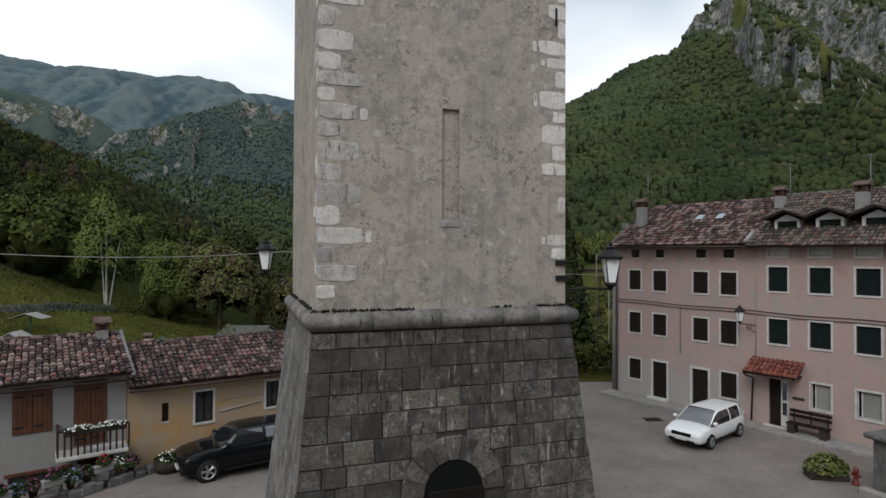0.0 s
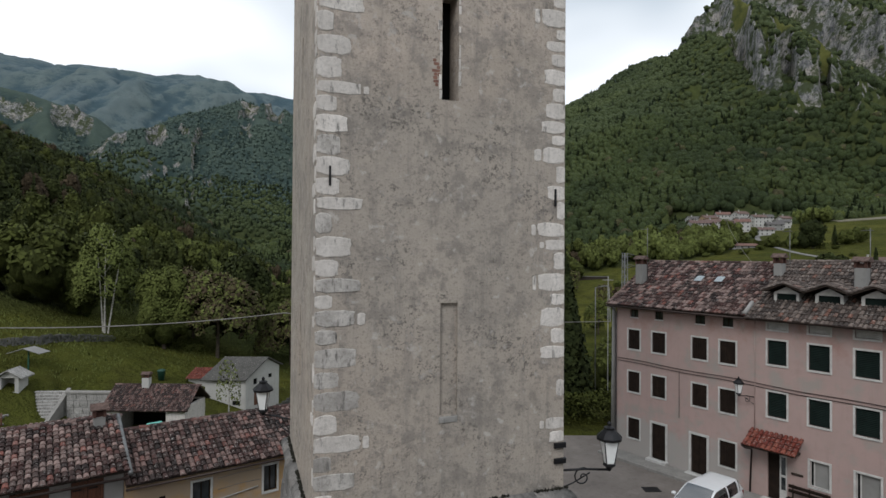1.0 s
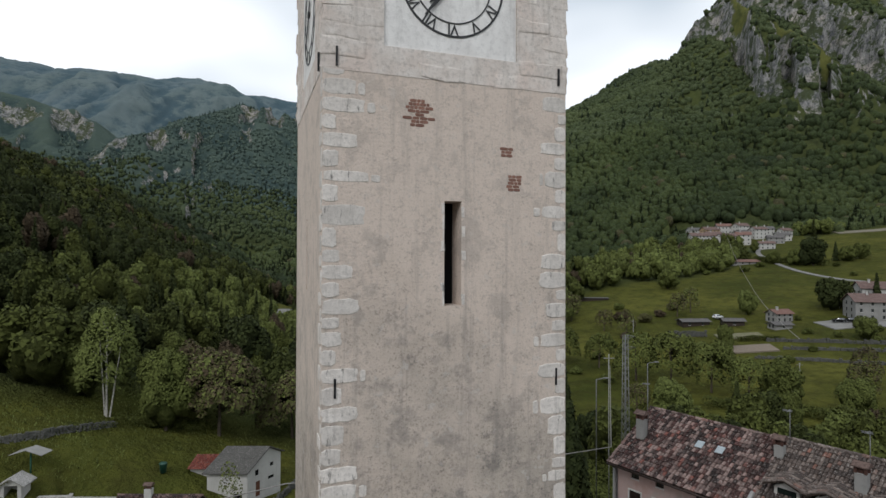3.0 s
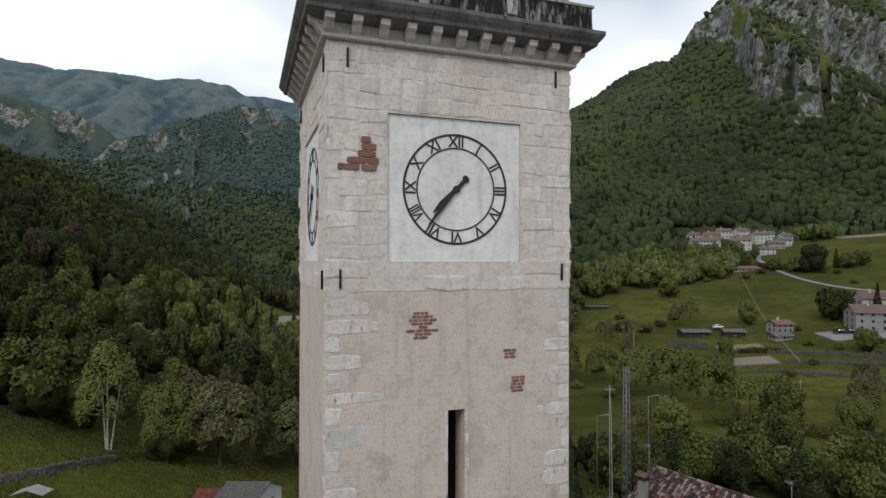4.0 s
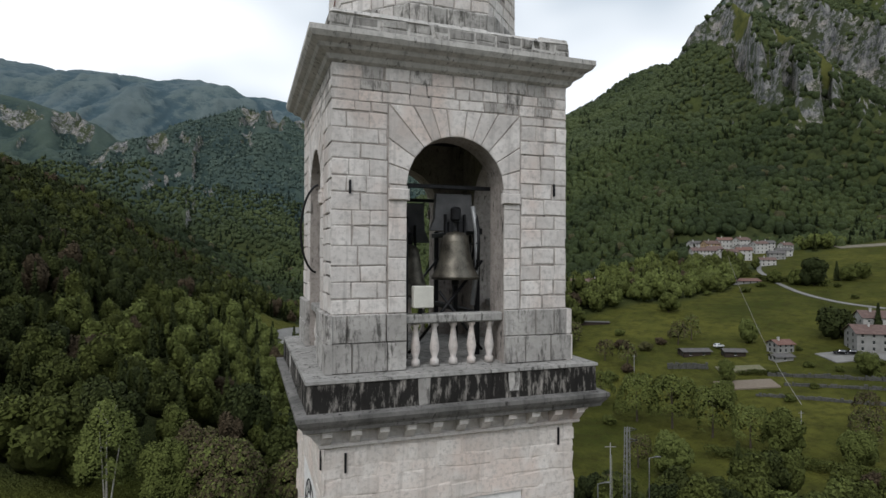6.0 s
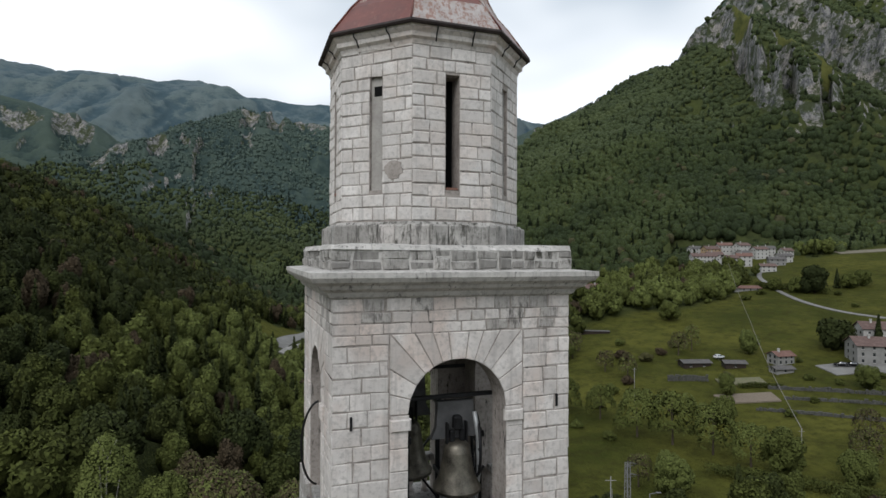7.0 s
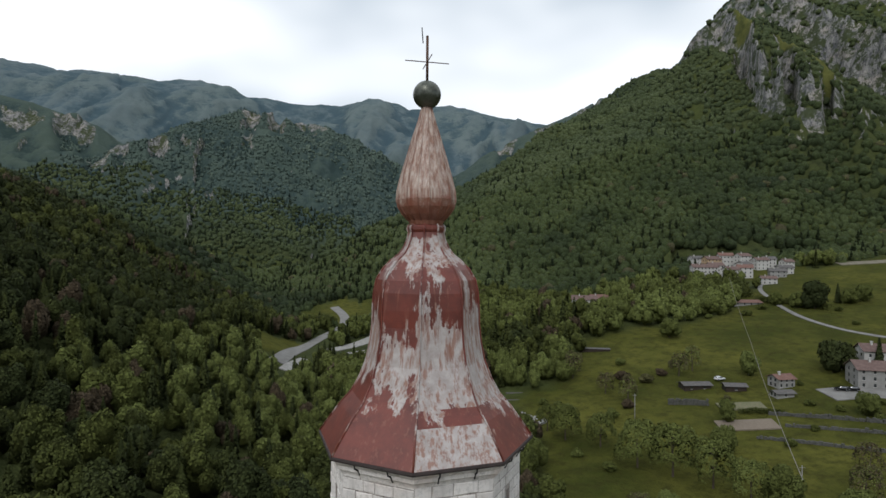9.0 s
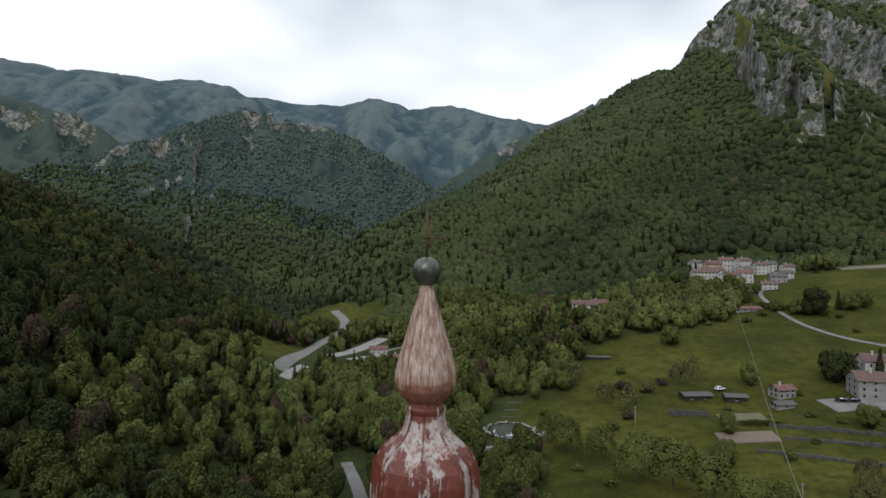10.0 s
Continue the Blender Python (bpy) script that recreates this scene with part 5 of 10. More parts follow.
rest, count = ([], []), 0
for k in range(8):
    z = 37.49
    while z < 40.84:
        hh = min(rnd.uniform(0.205, 0.265), 40.86 - z)
        open_ = 38.05 < z + hh / 2 < 40.32
        runs = [(-HW - 0.008, -0.14), (0.14, HW + 0.008)] if open_ else [(-HW - 0.008, HW + 0.008)]
        for r0, r1 in runs:
            for a0, a1 in split_run(r0, r1, 0.24, 0.52, rnd):
                j = lambda: rnd.uniform(0.002, 0.022)
                q = [on_oct(k, a, AP, zz) for a, zz in ((a0 + j(), z + j()), (a1 - j(), z + j()), (a1 - j(), z + hh - j()), (a0 + j(), z + hh - j()))]
                vs, fs = block("drum_stone", q, Vector(on_oct(k, 0, 1, 0)) * rnd.uniform(0.006, 0.024), M_DRUM, drum, 0.022)
                if k in (0, 1, 7) and count < 300:
                    count += 1
                    mesh_ob("drum_stone", vs, fs, M_DRUM, drum)
                else:
                    b0 = len(rest[0])
                    rest[0].extend(vs)
                    rest[1].extend([tuple(i_ + b0 for i_ in f_) for f_ in fs])
        z += hh
    # behind each slit a black sheet for the shade inside, or the plaster filling of a blind one
    blind = k in (1, 7)
    o = AP - (0.07 if blind else 0.42)
    bm = bmesh.new()
    lo = [bm.verts.new(on_oct(k, a, o - 0.05, zz)) for a, zz in ((-SW, SZ0), (SW, SZ0), (SW, SZ1), (-SW, SZ1))]
    up = [bm.verts.new(on_oct(k, a, o + 0.004, zz)) for a, zz in ((-SW, SZ0), (SW, SZ0), (SW, SZ1), (-SW, SZ1))]
    bm.faces.new(up)
    for i in range(4):
        bm.faces.new((lo[i], lo[(i + 1) % 4], up[(i + 1) % 4], up[i]))
    part("blind_slit" if blind else "window_slit", bm, M_SLIT if blind else M_BLACK, drum)
    if not blind:
        q = [on_oct(k, a, AP - 0.12, zz) for a, zz in ((-SW + 0.004, SZ0 + 0.002), (SW - 0.004, SZ0 + 0.002), (SW - 0.03, SZ0 + 0.055), (-SW + 0.02, SZ0 + 0.05))]
        vs, fs = block("sill_brick", q, Vector(on_oct(k, 0, 1, 0)) * 0.13, M_BRICK, drum, 0.01)
        mesh_ob("sill_brick", vs, fs, M_BRICK, drum)
    # iron hooks that hold the eaves over the cornice
    for a in (-0.38, 0.36):
        tube("eaves_hook", [on_oct(k, a, AP + 0.245, 41.15), on_oct(k, a, AP + 0.225, 41.05), on_oct(k, a + 0.01, AP + 0.135, 41.0), on_oct(k, a + 0.015, AP + 0.075, 40.88)], 0.016, M_IRON, drum, sides=4)
    if k == 1:
        # thin black box, the hole's shade put into its colour
        bm = bmesh.new()
        c_ = Vector(on_oct(1, 0.02, AP - 0.062, 40.02))
        bmesh.ops.create_cube(bm, size=0.19, matrix=Matrix.Translation(c_) @ Matrix.Rotation(-math.pi / 4, 4, "Z") @ Matrix.Diagonal((1, 0.04, 1, 1)))
        part("putlog_hole", bm, M_BLACK, drum)
        ring = [(0.40 + 0.22 * f * math.cos(t), 38.46 + 0.19 * f * math.sin(t)) for t, f in ((i * math.pi / 9, rnd.uniform(0.8, 1.15)) for i in range(18))]
        vs = [Vector(on_oct(1, a, AP, z)) for a, z in ring] + [Vector(on_oct(1, 0.4 + (a - 0.4) * 0.92, AP + 0.030, 38.46 + (z - 38.46) * 0.92)) for a, z in ring]
        mesh_ob("mortar_patch", vs, [tuple(range(18, 36))] + [(i, (i + 1) % 18, 18 + (i + 1) % 18, 18 + i) for i in range(18)], M_JOINT, drum)
joined("drum_facing", rest, M_DRUM, drum)
bm = bmesh.new()
octagon(bm, [(RD + 0.02, 40.82), (RD + 0.05, 40.90), (RD + 0.12, 40.94), (RD + 0.13, 41.02), (RD + 0.20, 41.08), (RD + 0.21, 41.15), (RD, 41.17)])
part("drum_cornice", bm, M_LIME, tower)

# -- onion spire of painted sheet metal on eight sides
PROF = [(2.36, 41.17), (2.36, 41.21), (1.90, 41.84), (1.65, 42.12), (1.46, 42.46), (1.31, 42.86), (1.235, 43.25), (1.19, 43.64), (1.185, 44.0), (1.16, 44.36), (1.10, 44.62), (0.97, 44.84), (0.79, 45.03), (0.60, 45.18), (0.50, 45.32), (0.42, 45.50), (0.38, 45.66), (0.41, 45.72), (0.41, 45.78), (0.37, 45.84)]
FINIAL = [(0.37, 45.83), (0.40, 45.92), (0.53, 46.06), (0.63, 46.22), (0.67, 46.38), (0.655, 46.58), (0.57, 46.92), (0.44, 47.36), (0.315, 47.78), (0.19, 48.16), (0.11, 48.46)]
bm = bmesh.new()
octagon(bm, PROF)
spire = part("spire", bm, M_SPIRE, tower, "onion spire of flaking red painted sheet metal")
at = spire.data.attributes.new("worn", "FLOAT", "CORNER")
zz = np.empty(len(spire.data.vertices) * 3)
spire.data.vertices.foreach_get("co", zz)
zz = zz.reshape(-1, 3)
worn = np.interp(zz[:, 2], [41.1, 41.9, 42.2, 42.8, 43.5, 43.8, 44.2, 44.8, 45.05, 45.5, 45.7], [-0.18, -0.10, 0.06, 0.13, 0.12, 0.04, -0.05, -0.06, 0.08, 0.08, -0.10])
worn = worn + 0.10 * np.clip(zz[:, 0] / np.hypot(zz[:, 0], zz[:, 1]) + 0.1, -0.5, 1) * np.interp(zz[:, 2], [41.1, 43.0, 44.2, 45.0], [2.6, 1.4, 0.8, 0.0])
# the front skirt panel has lost its paint, a red band is left above it
loose = []
for f in spire.data.polygons:
    front, zc = abs(f.normal.x) < 0.2 and f.normal.y < 0, f.center.z
    for v in f.vertices:
        if front and 41.3 < zc < 41.84:
            loose.append(0.20)
        elif f.normal.x > 0.2 and zc < 42.2:
            loose.append(worn[v] - 0.13)
        elif front and zc < 42.2:
            loose.append(-0.07)
        else:
            loose.append(worn[v] + (0.07 if front and zc < 43.6 else 0.0))
at.data.foreach_set("value", np.array(loose, dtype=np.float32))
for k in range(8):
    t = T8 + k * math.pi / 4
    tube("roof_seam", [((r + 0.010) * math.cos(t), (r + 0.010) * math.sin(t), z) for r, z in PROF[1:]], 0.020, M_SPIRE, spire)
bm = bmesh.new()
lathe(bm, FINIAL, 16, (0, 0), T8 / 2)
finial = part("finial", bm, M_FINIAL, tower, "pointed sheet metal finial streaked with rust")
for k in range(16):
    t = T8 / 2 + k * math.pi / 8
    tube("finial_seam", [((r + 0.004) * math.cos(t), (r + 0.004) * math.sin(t), z) for r, z in FINIAL[1:]], 0.012, M_FINIAL, finial)
bm = bmesh.new()
octagon(bm, [(2.38, 41.13), (2.40, 41.16), (2.39, 41.20), (2.34, 41.21)])
part("eaves_edge", bm, mat_simple("rusty_edge", (0.030, 0.020, 0.018), 0.3, 6, 0.7), spire)
bm = bmesh.new()
bmesh.ops.create_uvsphere(bm, u_segments=28, v_segments=18, radius=0.315, matrix=Matrix.Translation((0, 0, 48.75)))
part("ball", bm, mat_simple("dark_green_copper", (0.105, 0.112, 0.092), 0.5, 3, 0.40, 0.75), tower, "dark green metal ball", smooth=True)
cross = thing("finial_cross", "dark iron cross on the ball of the spire", "cross")
M_RUST = mat_simple("rusty_iron", (0.085, 0.042, 0.026), 0.4, 7, 0.75, 0.2)
tube("shaft", [(0, 0, 48.98), (0, 0, 50.08)], 0.030, M_RUST, cross)
for a in (-6, 84):
    d = Vector((math.cos(radians(a)), math.sin(radians(a)), 0))
    tube("arm", [d * -0.5 + Vector((0, 0, 49.49)), d * 0.5 + Vector((0, 0, 49.49))], 0.011, M_RUST, cross)
tube("lightning_rod", [(-0.1, 0, 49.9), (-0.13, 0, 50.25)], 0.012, M_IRON, cross)

# ---------------------------------------------------------------- building kit
M_ASPHALT = Nodes("worn_asphalt", 0.93)
n = M_ASPHALT
a1, a2 = n.noise(0.35, 5, 0.6), n.noise(3.5, 5, 0.65)
c = n.mix(n.ramp(a1, 0.35, 0.65), (0.150, 0.129, 0.115), (0.205, 0.180, 0.161))
c = n.mix(n.ramp(a2, 0.52, 0.70, 0, 0.6), c, (0.112, 0.100, 0.091))
c = n.mix(n.ramp(n.noise(0.9, 6, 0.75), 0.56, 0.64, 0, 0.55), c, (0.235, 0.207, 0.188))
c = n.mix(n.ramp(n.noise(60, 2), 0.55, 0.7, 0, 0.4), c, (0.24, 0.23, 0.22))
n.bump(n.noise(90, 2), 0.3, 0.004)
M_ASPHALT = n.base(c)

M_PAVE = mat_stone("pale_pavement_concrete", (0.30, 0.285, 0.265), (0.23, 0.22, 0.205), stain=0.3, each=0.1)


def mat_render(name, top, low, grime, patch=None, patch_amount=0.0, base=None):
    """Painted house render: faded, stained, streaked."""
    n = Nodes(name, 0.9)
    c = n.mix(n.ramp(n.noise(0.5, 4), 0.35, 0.65), top, low)
    c = n.mix(n.ramp(n.noise(2.4, 5, 0.65), 0.5, 0.75, 0, 0.35), c, grime)
    c = n.mix(n.ramp(n.noise(1.0, 4, 0.6, n.stretch(4, 4, 0.3)), 0.55, 0.78, 0, 0.35), c, grime)
    if patch:
        c = n.mix(n.ramp(n.noise(0.9, 5, 0.6), 0.53 - 0.2 * patch_amount, 0.65 - 0.2 * patch_amount, 0, 0.92), c, patch)
    if base:
        # bare grey cement render along the foot of the older half
        edge = n.math("ADD", n.axis(n.co, 2), n.ramp(n.noise(0.8, 5, 0.7), 0.3, 0.7, -1.1, 1.1))
        far = n.math("ADD", n.axis(n.co, 0), n.ramp(n.noise(1.1, 4, 0.6), 0.3, 0.7, -0.8, 0.8))
        amt = n.math("MULTIPLY", n.ramp(edge, 1.6, 2.6, 0.85, 0), n.ramp(far, 7.6, 8.2, 1, 0))
        c = n.mix(amt, c, base)
        c = n.mix(n.math("MULTIPLY", n.ramp(n.noise(0.7, 5, 0.7), 0.5, 0.62, 0, 0.6), n.ramp(edge, 7.2, 8.6)), c, (0.30, 0.165, 0.14))
    n.bump(n.noise(26, 4, 0.6), 0.4, 0.01)
    return n.base(c)


M_PINK = mat_render("faded_pink_render", (0.405, 0.292, 0.268), (0.375, 0.280, 0.258), (0.275, 0.208, 0.190), (0.32, 0.285, 0.26), 0.02, (0.34, 0.325, 0.305))
M_YELLOW = mat_render("peeling_yellow_render", (0.45, 0.285, 0.125), (0.37, 0.235, 0.120), (0.24, 0.165, 0.110), (0.37, 0.285, 0.205), 0.62)
M_WHITE = mat_render("white_house_render", (0.46, 0.45, 0.43), (0.40, 0.39, 0.37), (0.27, 0.26, 0.24))
# darker copy of the white render: the house front's shade put into the colour
M_DIMWHITE = mat_render("dimmed_white_render", (0.31, 0.30, 0.29), (0.26, 0.25, 0.24), (0.20, 0.19, 0.18))
M_GREYR = mat_render("grey_cement_render", (0.27, 0.265, 0.255), (0.22, 0.215, 0.205), (0.14, 0.135, 0.13))
M_FRAME = mat_simple("white_stone_surround", (0.50, 0.49, 0.47), 0.15, 3, 0.85)
M_SHUT = mat_simple("dark_brown_shutter_wood", (0.016, 0.010, 0.007), 0.35, 3, 0.85)
M_SHUTG = mat_simple("dark_green_shutter", (0.006, 0.013, 0.011), 0.25, 3, 0.85)
M_WOOD = mat_simple("red_brown_varnished_wood", (0.100, 0.036, 0.018), 0.3, 2.5, 0.55)
M_BEAM = mat_simple("old_dark_timber", (0.040, 0.030, 0.024), 0.35, 3, 0.8)
M_ZINC = mat_simple("grey_zinc_gutter", (0.16, 0.16, 0.16), 0.25, 4, 0.5, 0.5)
M_COPPER = mat_simple("brown_copper_pipe", (0.040, 0.026, 0.022), 0.25, 4, 0.5, 0.4)
n = Nodes("window_glass", 0.08)
n.p.inputs["Specular IOR Level"].default_value = 0.6
M_GLASS = n.base(n.mix(n.ramp(n.noise(1.4, 2), 0.4, 0.6), (0.020, 0.024, 0.026), (0.050, 0.054, 0.056)))


def mat_tiles(name, cols):
    n = Nodes(name, 0.9)
    r = n.geo("Random Per Island")
    c = n.mix(n.ramp(r, 0.0, 0.35), cols[0], cols[1])
    c = n.mix(n.ramp(r, 0.45, 0.8), c, cols[2])
    c = n.mix(n.ramp(r, 0.93, 0.97), c, cols[3])
    c = n.mix(n.ramp(n.noise(0.9, 4), 0.45, 0.7, 0, 0.55), c, tuple(x * 0.55 for x in cols[0]))
    c = n.mix(n.ramp(n.noise(9, 6, 0.75), 0.56, 0.64, 0, 0.8), c, (0.33, 0.305, 0.285))
    c = n.mix(n.ramp(n.noise(6, 5, 0.7), 0.52, 0.64, 0, 0.7), c, (0.030, 0.024, 0.022))
    n.bump(n.noise(40, 3), 0.4, 0.01)
    return n.base(c)


M_TILE = mat_tiles("old_clay_roof_tiles", ((0.088, 0.044, 0.039), (0.026, 0.019, 0.018), (0.260, 0.185, 0.165), (0.200, 0.080, 0.064)))
M_TILED = mat_tiles("dark_clay_roof_tiles", ((0.078, 0.043, 0.039), (0.026, 0.020, 0.019), (0.180, 0.118, 0.105), (0.160, 0.074, 0.062)))
M_TILEG = mat_tiles("grey_roof_tiles", ((0.098, 0.074, 0.064), (0.052, 0.042, 0.038), (0.175, 0.140, 0.122), (0.19, 0.095, 0.072)))
M_TILER = mat_tiles("red_porch_roof_tiles", ((0.19, 0.048, 0.034), (0.14, 0.036, 0.028), (0.24, 0.078, 0.055), (0.11, 0.034, 0.026)))
M_CEMROOF = mat_tiles("grey_cement_roof_tiles", ((0.105, 0.102, 0.096), (0.08, 0.078, 0.072), (0.14, 0.135, 0.127), (0.17, 0.16, 0.15)))


def tile_mesh(s0, s1, t0, z0, t1, z1, wide=0.22, row=0.34, jit=0.02, r=None, clip=None):
    """Barrel tiles on a slope from the eave (t0, z0) to the ridge (t1, z1), between s0 and s1: local points and faces."""
    r = r or random.Random(5)
    run, rise = t1 - t0, z1 - z0
    ln = math.hypot(run, rise)
    dt, dz = run / ln, rise / ln
    nt, nz = -dz * (1 if run > 0 else -1), abs(dt)
    ncol, nrow = max(1, int(round((s1 - s0) / wide))), max(1, int(round(ln / row)))
    w, h = (s1 - s0) / ncol, ln / nrow
    vs, fs = [], []
    for i in range(ncol):
        for j in range(nrow):
            sc = s0 + (i + 0.5) * w + r.uniform(-jit, jit) * 0.5
            if clip and not clip(sc, (j + 0.5) / nrow):
                continue
            b = len(vs)
            off = r.uniform(-0.012, 0.012)
            for e, d, lift, rad in ((0, j * h - 0.04 + r.uniform(-jit, jit), 0.045 + off, 0.50), (1, (j + 1) * h + 0.03, 0.0 + off, 0.42)):
                for q in range(5):
                    a = math.pi * q / 4
                    hh = math.sin(a) * w * 0.36 + lift
                    vs.append((sc - math.cos(a) * w * rad, t0 + dt * d + nt * hh, z0 + dz * d + nz * hh))
            for q in range(4):
                fs.append((b + q, b + q + 1, b + 6 + q, b + 5 + q))
            fs.append((b, b + 4, b + 3, b + 2, b + 1))
    return vs, fs


def frame_local(x, y, z, d):
    """World matrix of a facade frame: s along d, t inwards (to the left of d turned in), z up."""
    dx, dy = d
    return Matrix(((dx, -dy, 0, x), (dy, dx, 0, y), (0, 0, 1, z), (0, 0, 0, 1)))


def wall_with_holes(bm, s0, s1, z0, z1, holes, t=0.0, depth=0.16):
    """A wall in the plane t with openings that go in by depth."""
    xs = sorted({s0, s1, *[h[0] for h in holes], *[h[1] for h in holes]})
    zs = sorted({z0, z1, *[h[2] for h in holes], *[h[3] for h in holes]})
    vert = {}

    def P(a, z, o):
        key = (round(a, 4), round(z, 4), round(o, 4))
        if key not in vert:
            vert[key] = bm.verts.new((a, o, z))
        return vert[key]
    for xa, xb in zip(xs, xs[1:]):
        for za, zb in zip(zs, zs[1:]):
            if not any(h[0] <= xa and xb <= h[1] and h[2] <= za and zb <= h[3] for h in holes):
                bm.faces.new((P(xa, za, t), P(xb, za, t), P(xb, zb, t), P(xa, zb, t)))
    for a, b, c_, e in [h[:4] for h in holes]:
        d = t + depth
        for p, q in (((a, c_), (a, e)), ((a, e), (b, e)), ((b, e), (b, c_)), ((b, c_), (a, c_))):
            bm.faces.new((P(*p, t), P(*q, t), P(*q, d), P(*p, d)))


def window_parts(parent, m, s0, s1, z0, z1, leaf, surround=True, kind="shutters", t=0.0):
    """A window in a facade: stone surround, and shutters or panes set in the opening."""
    bm = bmesh.new()
    if surround:
        w = 0.09
        add_box(bm, s0 - w, s0, t - 0.025, t + 0.05, z0 - w, z1 + w, 0.006)
        add_box(bm, s1, s1 + w, t - 0.025, t + 0.05, z0 - w, z1 + w, 0.006)
        add_box(bm, s0, s1, t - 0.025, t + 0.05, z1, z1 + w, 0.006)
        add_box(bm, s0, s1, t - 0.045, t + 0.05, z0 - w, z0, 0.006)
    else:
        add_box(bm, s0 - 0.01, s1 + 0.01, t - 0.03, t + 0.05, z0 - 0.06, z0, 0.006)
    win = part("window", bm, M_FRAME, parent)
    win.matrix_basis = m
    mid = (s0 + s1) / 2
    if kind == "shutters":
        for a, b in ((s0 + 0.012, mid - 0.006), (mid + 0.006, s1 - 0.012)):
            bm = bmesh.new()
            k = 3
            for i in range(k):
                add_box(bm, a + (b - a) * i / k + 0.004, a + (b - a) * (i + 1) / k - 0.004, t + 0.02, t + 0.06, z0 + 0.015, z1 - 0.015, 0.006)
            for zz in (z0 + (z1 - z0) * 0.2, z0 + (z1 - z0) * 0.8):
                add_box(bm, a + 0.02, b - 0.02, t + 0.005, t + 0.022, zz - 0.03, zz + 0.03, 0.004)
            part("shutter", bm, leaf, win)
    elif kind == "roller":
        bm = bmesh.new()
        # one corrugated sheet
        rows_ = []
        kz = max(6, int((z1 - z0) / 0.04))
        for i in range(kz + 1):
            zz, tt = z0 + 0.01 + (z1 - z0 - 0.02) * i / kz, t + (0.05 if i % 2 else 0.072)
            rows_.append((bm.verts.new((s0 + 0.012, tt, zz)), bm.verts.new((s1 - 0.012, tt, zz))))
        for (a, b), (c_, d_) in zip(rows_, rows_[1:]):
            bm.faces.new((a, b, d_, c_))
        part("roller_blind", bm, leaf, win)
    elif kind == "curtain":
        bm = bmesh.new()
        add_box(bm, s0 + 0.14, s1, t + 0.12, t + 0.13, z0, z1)
        part("curtain", bm, M_GREYR, win, "pale net curtain")
        bm = bmesh.new()
        for a, b, c_, e in ((s0, s0 + 0.04, z0, z1), (s1 - 0.04, s1, z0, z1), (s0 + 0.14, s0 + 0.19, z0, z1), (s0 + 0.04, s1 - 0.04, z0, z0 + 0.04), (s0 + 0.04, s1 - 0.04, z1 - 0.04, z1)):
            add_box(bm, a, b, t + 0.07, t + 0.10, c_, e, 0.004)
        part("sash", bm, leaf, win)
    else:
        bm = bmesh.new()
        add_box(bm, s0, s1, t + 0.10, t + 0.115, z0, z1)
        part("pane", bm, M_GLASS, win)
        bm = bmesh.new()
        for a, b, c_, e in ((s0, s0 + 0.05, z0, z1), (s1 - 0.05, s1, z0, z1), (mid - 0.03, mid + 0.03, z0, z1), (s0 + 0.05, s1 - 0.05, z0, z0 + 0.05), (s0 + 0.05, s1 - 0.05, z1 - 0.05, z1)):
            add_box(bm, a, b, t + 0.07, t + 0.10, c_, e, 0.004)
        part("sash", bm, leaf, win)
    return win


def body_walls(bm, length, depth, z0, eave, ridge, holes, t=0.0, shed=False):
    """Four walls with gables; the front has openings."""
    wall_with_holes(bm, 0, length, z0, eave, holes, t)
    P = lambda s, tt, z: bm.verts.new((s, tt, z))
    d = t + depth
    bm.faces.new((P(0, d, z0), P(0, d, eave), P(length, d, eave), P(length, d, z0)))
    for s, fl in ((0, True), (length, False)):
        f_ = [P(s, t, z0), P(s, d, z0), P(s, d, eave), P(s, t + depth / 2, ridge), P(s, t, eave)]
        bm.faces.new(f_[::-1] if fl else f_)
    # a black sheet behind the openings, for the shade inside
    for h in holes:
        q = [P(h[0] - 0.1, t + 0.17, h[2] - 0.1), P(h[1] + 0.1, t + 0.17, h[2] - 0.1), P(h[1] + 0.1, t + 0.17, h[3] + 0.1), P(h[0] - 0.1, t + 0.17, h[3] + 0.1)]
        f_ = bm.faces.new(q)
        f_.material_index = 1


